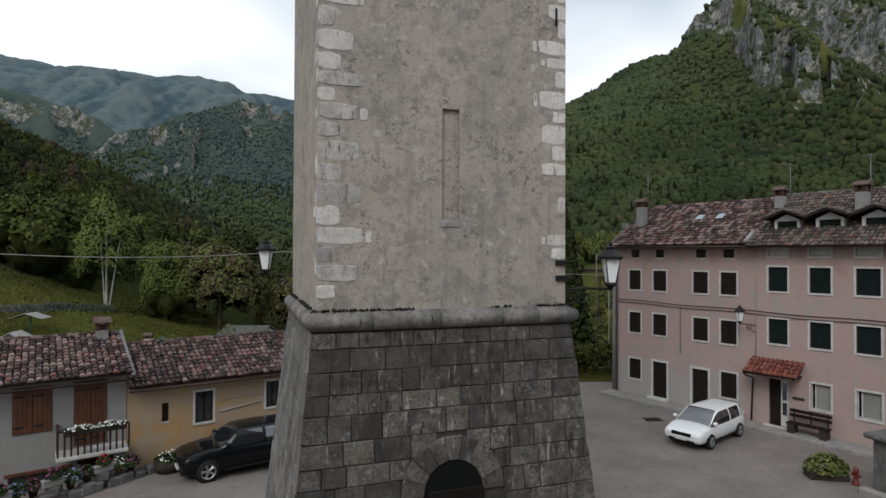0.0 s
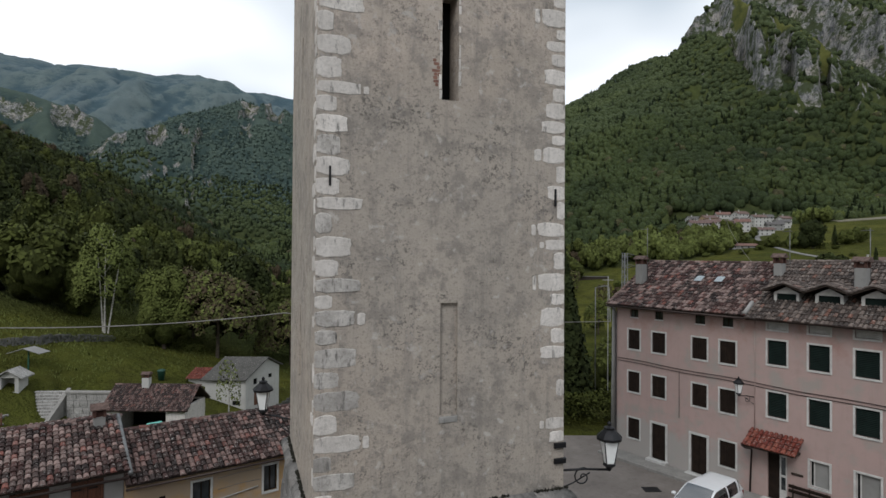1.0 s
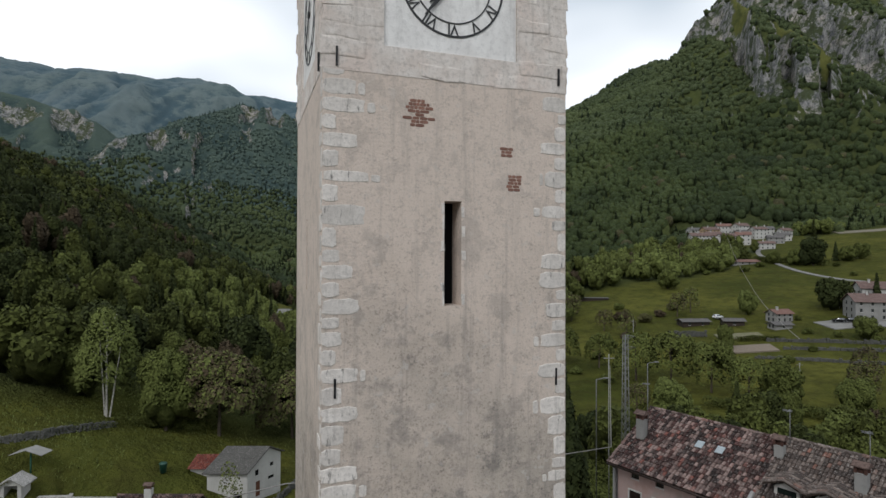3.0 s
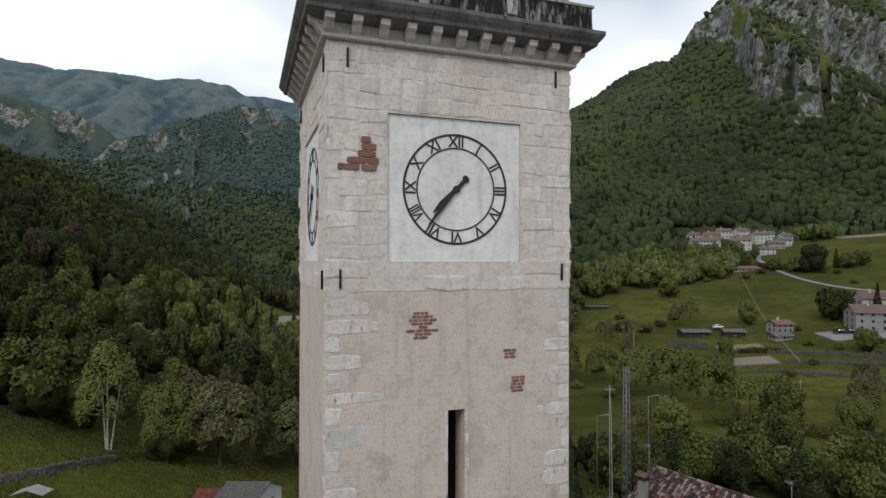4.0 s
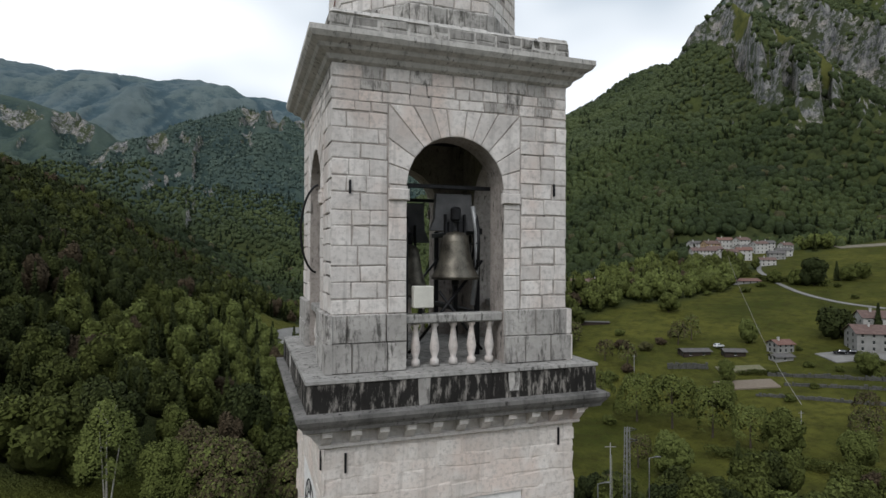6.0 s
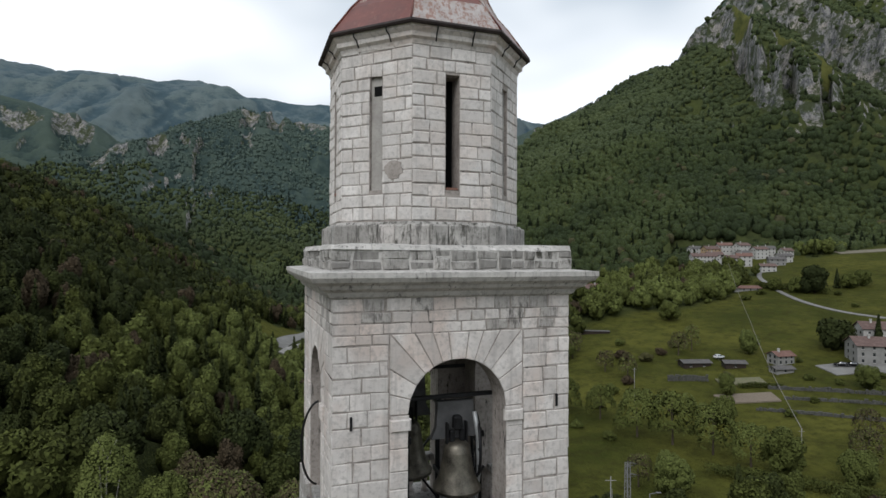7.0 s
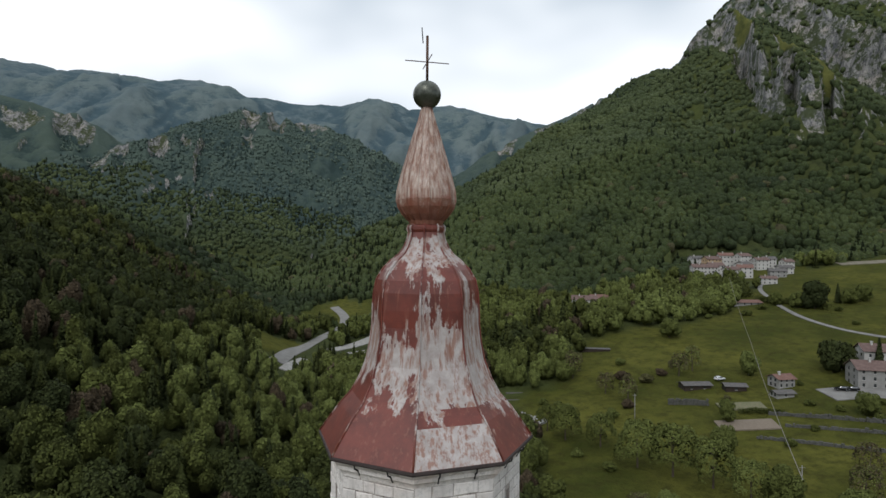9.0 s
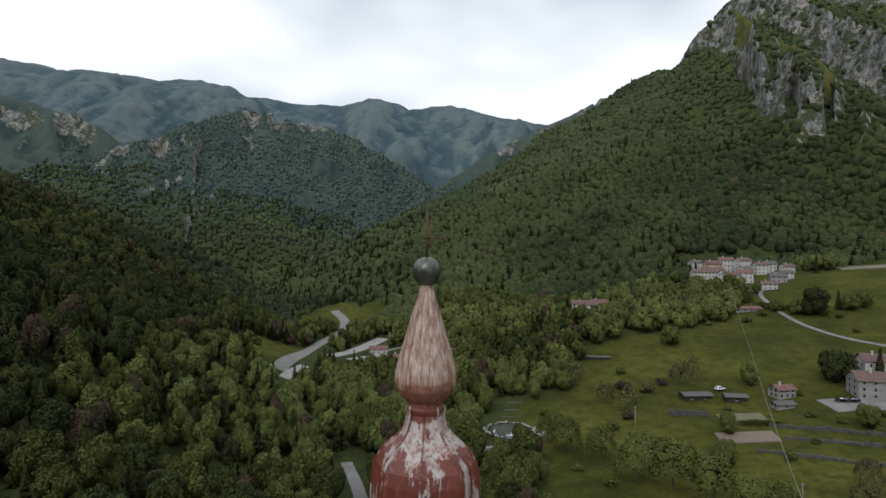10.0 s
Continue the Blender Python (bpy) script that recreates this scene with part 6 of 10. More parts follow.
def gable_roof(parent, m, s0, s1, t0, t1, eave, ridge, tiles, over=0.45, wide=0.22, row=0.34, seed=3, clip=None, name="roof"):
    """Boards, barrel tiles on both slopes, a ridge row."""
    tm = (t0 + t1) / 2
    k = (ridge - eave) / (tm - t0)
    ze = eave - over * k
    bm = bmesh.new()
    for a, b in (((t0 - over, ze), (tm, ridge)), ((t1 + over, ze), (tm, ridge))):
        q = [bm.verts.new((s, t, z + o)) for o in (0.0, 0.06) for s, (t, z) in ((s0, a), (s1, a), (s1, b), (s0, b))]
        for f_ in ((0, 1, 2, 3), (4, 5, 6, 7), (0, 1, 5, 4), (1, 2, 6, 5), (2, 3, 7, 6), (3, 0, 4, 7)):
            bm.faces.new([q[i] for i in f_])
    bmesh.ops.recalc_face_normals(bm, faces=bm.faces)
    roof = part(name, bm, M_BEAM, parent)
    roof.matrix_basis = m
    r = random.Random(seed)
    vs, fs = tile_mesh(s0 - 0.05, s1 + 0.05, t0 - over - 0.05, ze + 0.07, tm, ridge + 0.07, wide, row, 0.03, r, clip)
    v2, f2 = tile_mesh(s0 - 0.05, s1 + 0.05, t1 + over + 0.05, ze + 0.07, tm, ridge + 0.07, wide, row, 0.03, r)
    b = len(vs)
    vs, fs = vs + v2, fs + [tuple(reversed([i + b for i in f_])) for f_ in f2]
    v3, f3 = [], []
    s = s0
    while s < s1:
        b = len(v3)
        for ss, lift in ((s - 0.03, 0.03), (s + 0.42, 0.0)):
            for q in range(6):
                a = math.pi * q / 5
                v3.append((ss, tm - math.cos(a) * 0.13, ridge + 0.07 + math.sin(a) * 0.12 + lift))
        f3 += [(b + q, b + 6 + q, b + 7 + q, b + q + 1) for q in range(5)]
        s += 0.40
    b = len(vs)
    ob = mesh_ob("roof_tiles", vs + v3, fs + [tuple(i + b for i in f_) for f_ in f3], tiles, roof)
    ob["kind"] = "stuff"
    return roof


M_CAP = mat_simple("weathered_chimney_tile", (0.105, 0.072, 0.062), 0.45, 6, 0.9)


def chimney(parent, m, s, t, z0, z1, w=0.55, cap="tiles", mat=None):
    bm = bmesh.new()
    add_box(bm, s - w / 2, s + w / 2, t - w / 2, t + w / 2, z0, z1, 0.015)
    ch = part("chimney", bm, mat or M_GREYR, parent)
    ch.matrix_basis = m
    bm = bmesh.new()
    for a, b in ((-1, -1), (-1, 1), (1, -1), (1, 1)):
        add_box(bm, s + a * w * 0.42 - 0.06, s + a * w * 0.42 + 0.06, t + b * w * 0.42 - 0.06, t + b * w * 0.42 + 0.06, z1, z1 + 0.30, 0.01)
    add_box(bm, s - w * 0.3, s + w * 0.3, t - w * 0.3, t + w * 0.3, z1, z1 + 0.2, 0)
    part("flue", bm, mat_simple("sooty_brick", (0.085, 0.045, 0.036), 0.3, 8), ch)
    bm = bmesh.new()
    o = w / 2 + 0.11
    q = [bm.verts.new((s + a * o, t + b * o, z1 + 0.30 + h)) for h in (0, 0.05) for a, b in ((-1, -1), (1, -1), (1, 1), (-1, 1))]
    e = [bm.verts.new((s + a * o, t, z1 + 0.54)) for a in (-1, 1)]
    for f_ in ((3, 2, 1, 0), (0, 1, 5, 4), (2, 3, 7, 6)):
        bm.faces.new([q[i] for i in f_])
    bm.faces.new((q[4], q[5], e[1], e[0]))
    bm.faces.new((q[6], q[7], e[0], e[1]))
    bm.faces.new((q[3], q[0], q[4], e[0], q[7]))
    bm.faces.new((q[1], q[2], q[6], e[1], q[5]))
    bmesh.ops.recalc_face_normals(bm, faces=bm.faces)
    part("cap", bm, M_CAP, ch)
    return ch


# ---------------------------------------------------------------- the square
def build_square():
    """Asphalt over the terrace, with the kerb along the houses."""
    vs, fs = [], []
    us, ws = np.linspace(-34, 44, 60), np.linspace(-34, 38, 56)
    for w in ws:
        for u in us:
            lim = 38.0 if u > -6 else 25.5 - 0.42 * (u + 6)
            x, y = valley(u, min(w, max(lim, 25.5)))
            vs.append((x, y, SQ(x, y)))
    for j in range(len(ws) - 1):
        for i in range(len(us) - 1):
            a = j * len(us) + i
            if us[i] < -6 and ws[j] > max(25.5, 25.5 - 0.42 * (us[i] + 6)):
                continue
            fs.append((a, a + 1, a + 1 + len(us), a + len(us)))
    ob = mesh_ob("pavement", vs, fs, M_ASPHALT, None, smooth=True)
    tagged(ob, "worn grey asphalt of the village square", "pavement", kind="structure")


def SQ(x, y):
    """Height of the square: nearly flat, rising a little to the yellow house."""
    k = max(0.0, min(1.0, (2.0 - x) / 8.0))
    return 0.02 + 0.42 * k * max(0.0, min(1.0, (y - 2) / 9.0))


build_square()

# -- the pink house
PD = (0.305, -0.952)
PM = frame_local(18.24, 17.33, 0.0, PD)
pink = thing("pink_house", "long pink rendered house with shuttered windows and old tiled roof", "house")
PL, PDEP, PEAVE, PRIDGE = 21.0, 8.2, 9.25, 11.55
COLS_L = [(0.85, 1.62), (2.46, 3.28), (4.90, 5.72), (6.42, 7.24)]
COLS_R = [(8.80, 9.66), (10.62, 11.48), (12.46, 13.36), (14.6, 15.5), (16.8, 17.7), (18.9, 19.8)]
ROWS_L = [(6.42, 7.58), (3.86, 5.06)]
ROWS_R = [(6.72, 7.90), (4.16, 5.36)]
holes, wins = [], []
for cset, rset, kind, leaf in ((COLS_L, ROWS_L, "shutters", M_SHUT), (COLS_R, ROWS_R, "roller", M_SHUTG)):
    for a, b in cset:
        for c_, e in rset:
            holes.append((a, b, c_, e))
            wins.append((a, b, c_, e, leaf, True, kind))
for a, b in ((0.98, 1.52), (2.62, 3.14), (5.05, 5.62), (6.55, 7.12)):
    holes.append((a, b, 8.34, 8.80))
    wins.append((a, b, 8.34, 8.80, M_SHUT, False, "panes"))
for a, b in COLS_R:
    holes.append((a, b, 8.44, 8.92))
    wins.append((a, b, 8.44, 8.92, M_FRAME, True, "roller"))
for a, b, c_, e, kind, leaf in ((0.85, 1.62, 1.10, 2.28, "shutters", M_SHUT), (6.42, 7.24, 1.05, 2.35, "shutters", M_SHUT), (10.66, 11.46, 1.32, 2.50, "curtain", M_FRAME), (12.48, 13.38, 1.32, 2.50, "curtain", M_FRAME), (16.8, 18.0, 1.15, 2.45, "panes", M_FRAME)):
    holes.append((a, b, c_, e))
    wins.append((a, b, c_, e, leaf, True, kind))
DOORS = ((2.44, 3.30, 0.30, 2.30), (4.84, 5.72, 0.22, 2.28), (8.80, 9.68, 0.18, 2.42))
holes += list(DOORS)
bm = bmesh.new()
body_walls(bm, PL, PDEP, -0.6, PEAVE, PRIDGE, holes)
w_ = part("wall", bm, [M_PINK, M_BLACK], pink)
w_.matrix_basis = PM
for a, b, c_, e, leaf, sur, kind in wins:
    window_parts(pink, PM, a, b, c_, e, leaf, sur, kind)
for i, (a, b, c_, e) in enumerate(DOORS):
    bm = bmesh.new()
    if i < 2:
        for p in ((a - 0.13, a, c_, e + 0.13), (b, b + 0.13, c_, e + 0.13), (a, b, e, e + 0.13)):
            add_box(bm, p[0], p[1], -0.03, 0.05, p[2], p[3], 0.006)
    add_box(bm, a - 0.2, b + 0.2, -0.35, 0.12, c_ - 0.2, c_, 0.01)
    dr = part("door_surround", bm, M_FRAME, pink)
    dr.matrix_basis = PM
    bm = bmesh.new()
    mid = (a + b) / 2 if i < 2 else a + 0.75
    for p, q in ((a + 0.01, mid - 0.005), (mid + 0.005, b - 0.01)):
        add_box(bm, p, q, 0.06, 0.11, c_ + 0.01, e - 0.01, 0.008)
        add_box(bm, p + 0.08, q - 0.08, 0.045, 0.062, c_ + 0.2, c_ + (e - c_) * 0.45, 0.01)
        add_box(bm, p + 0.08, q - 0.08, 0.045, 0.062, c_ + (e - c_) * 0.55, e - 0.15, 0.01)
    if i < 2:
        part("door_leaf", bm, M_SHUT, dr)
        continue
    # the shop door: one dark leaf, one white glazed leaf
    bm.free()
    bm = bmesh.new()
    add_box(bm, a + 0.01, a + 0.50, 0.09, 0.13, c_ + 0.01, e - 0.01, 0.008)
    part("door_leaf", bm, M_SHUT, dr, "dark wooden leaf")
    bm = bmesh.new()
    p, q = a + 0.53, b - 0.01
    add_box(bm, p, p + 0.07, 0.04, 0.09, c_ + 0.01, e - 0.01, 0.008)
    add_box(bm, q - 0.07, q, 0.04, 0.09, c_ + 0.01, e - 0.01, 0.008)
    for z0_, z1_ in ((c_ + 0.01, c_ + 0.55), (c_ + 1.15, c_ + 1.27), (e - 0.12, e - 0.01)):
        add_box(bm, p + 0.07, q - 0.07, 0.045, 0.085, z0_, z1_, 0.006)
    gl_ = part("glazed_leaf", bm, M_FRAME, dr, "white glazed leaf")
    bm = bmesh.new()
    add_box(bm, p + 0.07, q - 0.07, 0.06, 0.07, c_ + 0.55, e - 0.12)
    part("pane", bm, M_GLASS, gl_)
gable_roof(pink, PM, -0.35, 7.95, 0, PDEP, PEAVE, PRIDGE, M_TILE, 0.5, 0.21, 0.33, 3)
gable_roof(pink, PM, 7.98, PL + 0.3, 0, PDEP, PEAVE - 0.06, PRIDGE + 0.12, M_TILEG, 0.55, 0.185, 0.33, 4)
# plaster fillet between the two roofs, gutter, pipes
ob = tube("roof_fillet", [(7.92, -0.55, PEAVE - 0.10), (7.92, 0.35, PEAVE + 0.42)], 0.12, M_DIMWHITE, pink)
ob.matrix_basis = PM
for a, b in ((-0.35, 7.9), (8.0, PL + 0.2)):
    ob = tube("gutter", [(a, -0.60, PEAVE - 0.30), (b, -0.60, PEAVE - 0.33)], 0.065, M_COPPER, pink)
    ob.matrix_basis = PM
ob = tube("downpipe", [(-0.02, -0.55, PEAVE - 0.35), (0.02, -0.08, PEAVE - 0.7), (0.02, -0.08, 0.1)], 0.05, M_ZINC, pink)
ob.matrix_basis = PM
for z in (5.62, 5.78):
    ob = tube("facade_cable", [(s, -0.035, z + 0.03 * math.sin(s * 1.1) - 0.012 * s) for s in np.linspace(0.1, PL - 0.2, 40)], 0.018, M_COPPER, pink)
    ob.matrix_basis = PM
ob = tube("facade_cable", [(4.15, -0.035, 5.6), (4.15, -0.035, 3.0)], 0.014, M_COPPER, pink)
ob.matrix_basis = PM
ob = tube("facade_cable", [(8.2, -0.035, 9.0), (8.2, -0.035, 2.9)], 0.02, M_PINK, pink)
ob.matrix_basis = PM
# rooflights
for s in (4.05, 5.25):
    bm = bmesh.new()
    k = (PRIDGE - PEAVE) / (PDEP / 2)
    a = math.atan(k)
    add_box(bm, -0.22, 0.22, -0.28, 0.28, 0.12, 0.18, 0.02)
    ob = part("rooflight", bm, mat_simple("white_rooflight_glass", (0.30, 0.34, 0.36), 0.10, 3, 0.3), pink)
    ob.matrix_basis = PM @ Matrix.Translation((s, 2.35, PEAVE + 2.35 * k + 0.02)) @ Matrix.Rotation(a, 4, "X")
# dormers
for s in (9.35, 11.2, 13.05, 15.2, 17.3):
    bm = bmesh.new()
    z0, z1 = PEAVE + 0.30, PEAVE + 0.98
    wall_with_holes(bm, s - 0.58, s + 0.58, z0, z1, [(s - 0.45, s + 0.45, z0 + 0.20, z1 - 0.05)], 0.75, 0.1)
    for a in (s - 0.58, s + 0.58):
        bm.faces.new([bm.verts.new(p) for p in ((a, 0.75, z0), (a, 2.3, z1), (a, 0.75, z1))])
    bm.faces.new([bm.verts.new(p) for p in ((s - 0.58, 0.75, z1), (s + 0.58, 0.75, z1), (s, 0.75, z1 + 0.30))])
    d_ = part("dormer", bm, M_FRAME, pink)
    d_.matrix_basis = PM
    bm = bmesh.new()
    add_box(bm, s - 0.45, s + 0.45, 0.82, 0.845, z0 + 0.20, z1 - 0.05)
    part("dormer_pane", bm, M_SHUTG, d_)
    bm = bmesh.new()
    for sg in (-1, 1):
        q = [bm.verts.new(p) for p in ((s, 0.35, z1 + 0.42), (s + sg * 0.98, 0.35, z1 + 0.02), (s + sg * 0.98, 2.2, z1 + 0.02), (s, 3.0, z1 + 0.42), (s, 0.35, z1 + 0.50), (s + sg * 0.98, 0.35, z1 + 0.10), (s + sg * 0.98, 2.2, z1 + 0.10), (s, 3.0, z1 + 0.50))]
        for f_ in ((0, 1, 2, 3), (4, 5, 6, 7), (0, 1, 5, 4), (1, 2, 6, 5)):
            bm.faces.new([q[i] for i in f_])
    bmesh.ops.recalc_face_normals(bm, faces=bm.faces)
    part("dormer_roof", bm, M_BEAM, d_)
    vs, fs = [], []
    for sg in (-1, 1):
        v1, f1 = tile_mesh(0.3, 2.7, 0.0, 0.0, 1.0, 0.40, 0.22, 0.33, 0.03, random.Random(int(s * 10)))
        b = len(vs)
        vs += [(s + sg * (1.0 - t), a_, z1 + 0.10 + z) for a_, t, z in v1]
        fs += [tuple(i + b for i in f_) for f_ in f1]
    ob = mesh_ob("dormer_tiles", vs, fs, M_TILEG, d_)
    ob["kind"] = "stuff"
chimney(pink, PM, 0.55, 1.75, PEAVE + 0.5, 11.50, 0.50)
chimney(pink, PM, 8.15, 2.95, PEAVE + 1.2, 11.66, 0.44)
chimney(pink, PM, 12.05, 2.3, PEAVE + 1.0, 11.50, 0.50)
for s, t, h in ((0.85, 1.95, 1.9), (8.4, 3.6, 1.6), (12.2, 2.9, 1.5)):
    an = thing("roof_aerial", "thin metal television aerial on the roof", "aerial", "roof aerials")
    p = PM @ Vector((s, t, 10.6))
    tube("mast", [p, p + Vector((0, 0, 1.3 + h))], 0.02, M_ZINC, an)
    for i in range(5):
        q = p + Vector((0.08 * i - 0.2, 0.06 * i, 1.2 + h))
        tube("element", [q + Vector((-0.12, 0.2, 0)), q + Vector((0.12, -0.2, 0))], 0.01, M_ZINC, an)
    tube("boom", [p + Vector((-0.3, -0.1, 1.2 + h)), p + Vector((0.2, 0.2, 1.2 + h))], 0.012, M_ZINC, an)
# porch roof over the shop door
bm = bmesh.new()
q = [bm.verts.new(p) for p in ((8.06, 0.0, 3.32), (10.36, 0.0, 3.32), (10.42, -0.95, 2.80), (8.0, -0.95, 2.74), (8.06, 0.0, 3.24), (10.36, 0.0, 3.24), (10.42, -0.95, 2.72), (8.0, -0.95, 2.66))]
for f_ in ((0, 1, 2, 3), (4, 5, 6, 7), (0, 3, 7, 4), (1, 2, 6, 5), (2, 3, 7, 6)):
    bm.faces.new([q[i] for i in f_])
bmesh.ops.recalc_face_normals(bm, faces=bm.faces)
po = part("porch_roof", bm, M_BEAM, pink, "small tiled canopy over the door")
po.matrix_basis = PM
vs, fs = tile_mesh(8.0, 10.42, -1.0, 2.77, 0.0, 3.36, 0.22, 0.32, 0.02, random.Random(8))
mesh_ob("roof_tiles", vs, fs, M_TILER, po)["kind"] = "stuff"
for s in (8.2, 10.22):
    bm = bmesh.new()
    add_box(bm, s - 0.05, s + 0.05, -0.88, 0.0, 2.66, 2.76, 0.01)
    part("bracket", bm, M_BEAM, po)
ob = tube("downpipe", [(7.98, -0.95, 2.70), (7.98, -0.6, 2.5), (8.08, -0.1, 2.35), (8.0, -0.08, 0.2)], 0.045, M_COPPER, pink)
ob.matrix_basis = PM
# pavement strip and kerb along the facade
walkway = thing("footway", "narrow pale concrete footway with stone kerb along the house", "footway", kind="structure")
bm = bmesh.new()
add_box(bm, -0.4, PL, -1.15, 0.0, -0.2, 0.17, 0.03)
ob = part("footway_slab", bm, M_PAVE, walkway)
ob.matrix_basis = PM
s = -0.4
while s < 15:
    bm = bmesh.new()
    add_box(bm, s + 0.006, s + 0.99, -1.32, -1.155, -0.2, 0.175, 0.02)
    ob = part("kerb_stone", bm, M_PAVE, walkway)
    ob.matrix_basis = PM
    s += 1.0
# bench, wall lamp, hanging sign, flower box on sill
bench = thing("bench", "dark wooden bench standing against the pink wall", "bench", m=PM @ Matrix.Translation((10.72, -0.50, 0.17)) @ Matrix.Diagonal((0.70, 0.9, 1.0, 1)))
for s in (-0.95, 0.95):
    bm = bmesh.new()
    add_box(bm, s - 0.22, s + 0.22, -0.3, 0.25, 0.0, 0.42, 0.03)
    part("pedestal", bm, M_BEAM, bench)
for i in range(3):
    bm = bmesh.new()
    add_box(bm, -1.25, 1.25, -0.3 + i * 0.19, -0.14 + i * 0.19, 0.42, 0.48, 0.012)
    part("seat_plank", bm, M_SHUT, bench)
for z in (0.68, 0.90):
    bm = bmesh.new()
    add_box(bm, -1.25, 1.25, 0.24, 0.30, z, z + 0.15, 0.012)
    part("back_plank", bm, M_SHUT, bench)
for s in (-1.0, 0, 1.0):
    bm = bmesh.new()
    add_box(bm, s - 0.04, s + 0.04, 0.29, 0.36, 0.3, 1.06, 0.01)
    part("back_post", bm, M_BEAM, bench)
plank = thing("wooden_sign", "dark carved wooden board hanging on the wall", "sign")
bm = bmesh.new()
add_box(bm, 9.88, 10.40, -0.06, -0.02, 1.62, 1.74, 0.02, PM)
part("board", bm, M_BEAM, plank)


def lantern(x, y, z, attach, label, group="street lanterns"):
    """Black iron lantern with frosted panes on a scrolled wall bracket."""
    la = thing("street_lamp", label, "street lamp", group)
    bm = bmesh.new()
    lathe(bm, [(0.115, z - 0.28), (0.215, z + 0.22)], 4, (x, y), 0.5, True)
    part("lantern_pane", bm, mat_simple("milky_lantern_glass", (0.82, 0.83, 0.82), 0.04, 5, 0.4), la)
    bm = bmesh.new()
    lathe(bm, [(0.25, z + 0.20), (0.26, z + 0.25), (0.17, z + 0.34), (0.10, z + 0.40), (0.11, z + 0.44), (0.03, z + 0.47), (0.045, z + 0.52), (0.01, z + 0.56)], 8, (x, y), 0.5)
    part("cap", bm, M_IRON, la)
    bm = bmesh.new()
    lathe(bm, [(0.03, z - 0.42), (0.06, z - 0.36), (0.13, z - 0.30), (0.12, z - 0.26)], 8, (x, y), 0.5)
    part("base_cup", bm, M_IRON, la)
    for k in range(4):
        t = 0.5 + k * math.pi / 2
        tube("corner_bar", [(x + 0.105 * math.cos(t), y + 0.105 * math.sin(t), z - 0.28), (x + 0.20 * math.cos(t), y + 0.20 * math.sin(t), z + 0.22)], 0.014, M_IRON, la)
    a = Vector(attach)
    tip = Vector((x, y, z - 0.40))
    tube("bracket_arm", [a, a.lerp(tip, 0.5) + Vector((0, 0, 0.02)), tip], 0.025, M_IRON, la)
    d = (a - tip)
    cpt = tip.lerp(a, 0.55) + Vector((0, 0, -0.14))
    dd = Vector((d.x, d.y, 0)).normalized()
    tube("scroll", [cpt + dd * (0.03 + 0.010 * i) * math.cos(i * 0.5) + Vector((0, 0, (0.03 + 0.010 * i) * math.sin(i * 0.5))) for i in range(18)], 0.014, M_IRON, la)
    tube("scroll", [a + Vector((0, 0, -0.35)), tip.lerp(a, 0.75) + Vector((0, 0, -0.25)), tip.lerp(a, 0.4) + Vector((0, 0, -0.05))], 0.014, M_IRON, la)
    return la


lantern(3.34, -2.62, 8.12, (2.40, -2.35, 7.72), "black iron street lantern on a bracket fixed to the tower")
lantern(-3.05, 2.95, 8.28, (-2.40, 2.35, 7.86), "black iron street lantern on a bracket fixed to the tower")
wl_ = PM @ Vector((7.75, -0.75, 5.35))
lantern(wl_.x, wl_.y, 5.45, PM @ Vector((8.15, 0.0, 4.95)), "black iron street lantern on a bracket fixed to the pink house")
for z in (7.9, 8.2):
    face_block("iron_clamp", 0, 2.2, 2.46, z, z + 0.10, H0, H0, M_IRON, shaft, 0.05, 0.01, 0)

# concrete post by the house corner
post = thing("utility_pole", "grey concrete utility pole beside the pink house corner", "pole")
pp = PM @ Vector((-0.45, 0.35, 0))
bm = bmesh.new()
lathe(bm, [(0.17, -0.1), (0.11, 9.1)], 10, (pp.x, pp.y))
part("post", bm, M_GREYR, post, smooth=True)

# drain covers
for x, y, w in ((16.3, 11.8, 0.42), (21.0, 6.2, 0.5), (21.6, 4.6, 0.6)):
    dc = box_part("drain_cover", -w, w, -0.3, 0.3, 0.0, 0.028, M_IRON, None, bev=0.008, m=Matrix.Translation((x, y, SQ(x, y))) @ Matrix.Rotation(-0.3, 4, "Z"))
    tagged(dc, "dark cast iron drain cover let into the asphalt", "drain cover", "drain covers")

# planter, hydrant and rough wall at the square's edge
M_LEAF = Nodes("garden_leaves", 0.7)
n = M_LEAF
rl = n.geo("Random Per Island")
c = n.mix(rl, (0.045, 0.075, 0.014), (0.15, 0.16, 0.035))
M_LEAF = n.base(c)


def leaf_cloud(cx, cy, cz, rx, ry, rz, count, size, seed):
    """A clump of single leaves: points and faces."""
    r = random.Random(seed)
    vs, fs = [], []
    for _ in range(count):
        d = Vector((r.gauss(0, 1), r.gauss(0, 1), r.gauss(0, 1))).normalized() * r.uniform(0.55, 1.0) ** 0.5
        p = Vector((cx + d.x * rx, cy + d.y * ry, cz + abs(d.z) * rz))
        a = Vector((r.gauss(0, 1), r.gauss(0, 1), r.gauss(0, 0.6))).normalized() * size * r.uniform(0.6, 1.3)
        b = a.cross(d + Vector((0, 0, 0.3))).normalized() * size * 0.5
        k = len(vs)
        vs += [p - a * 0.5, p + b, p + a * 0.7, p - b]
        fs.append((k, k + 1, k + 2, k + 3))
    return vs, fs


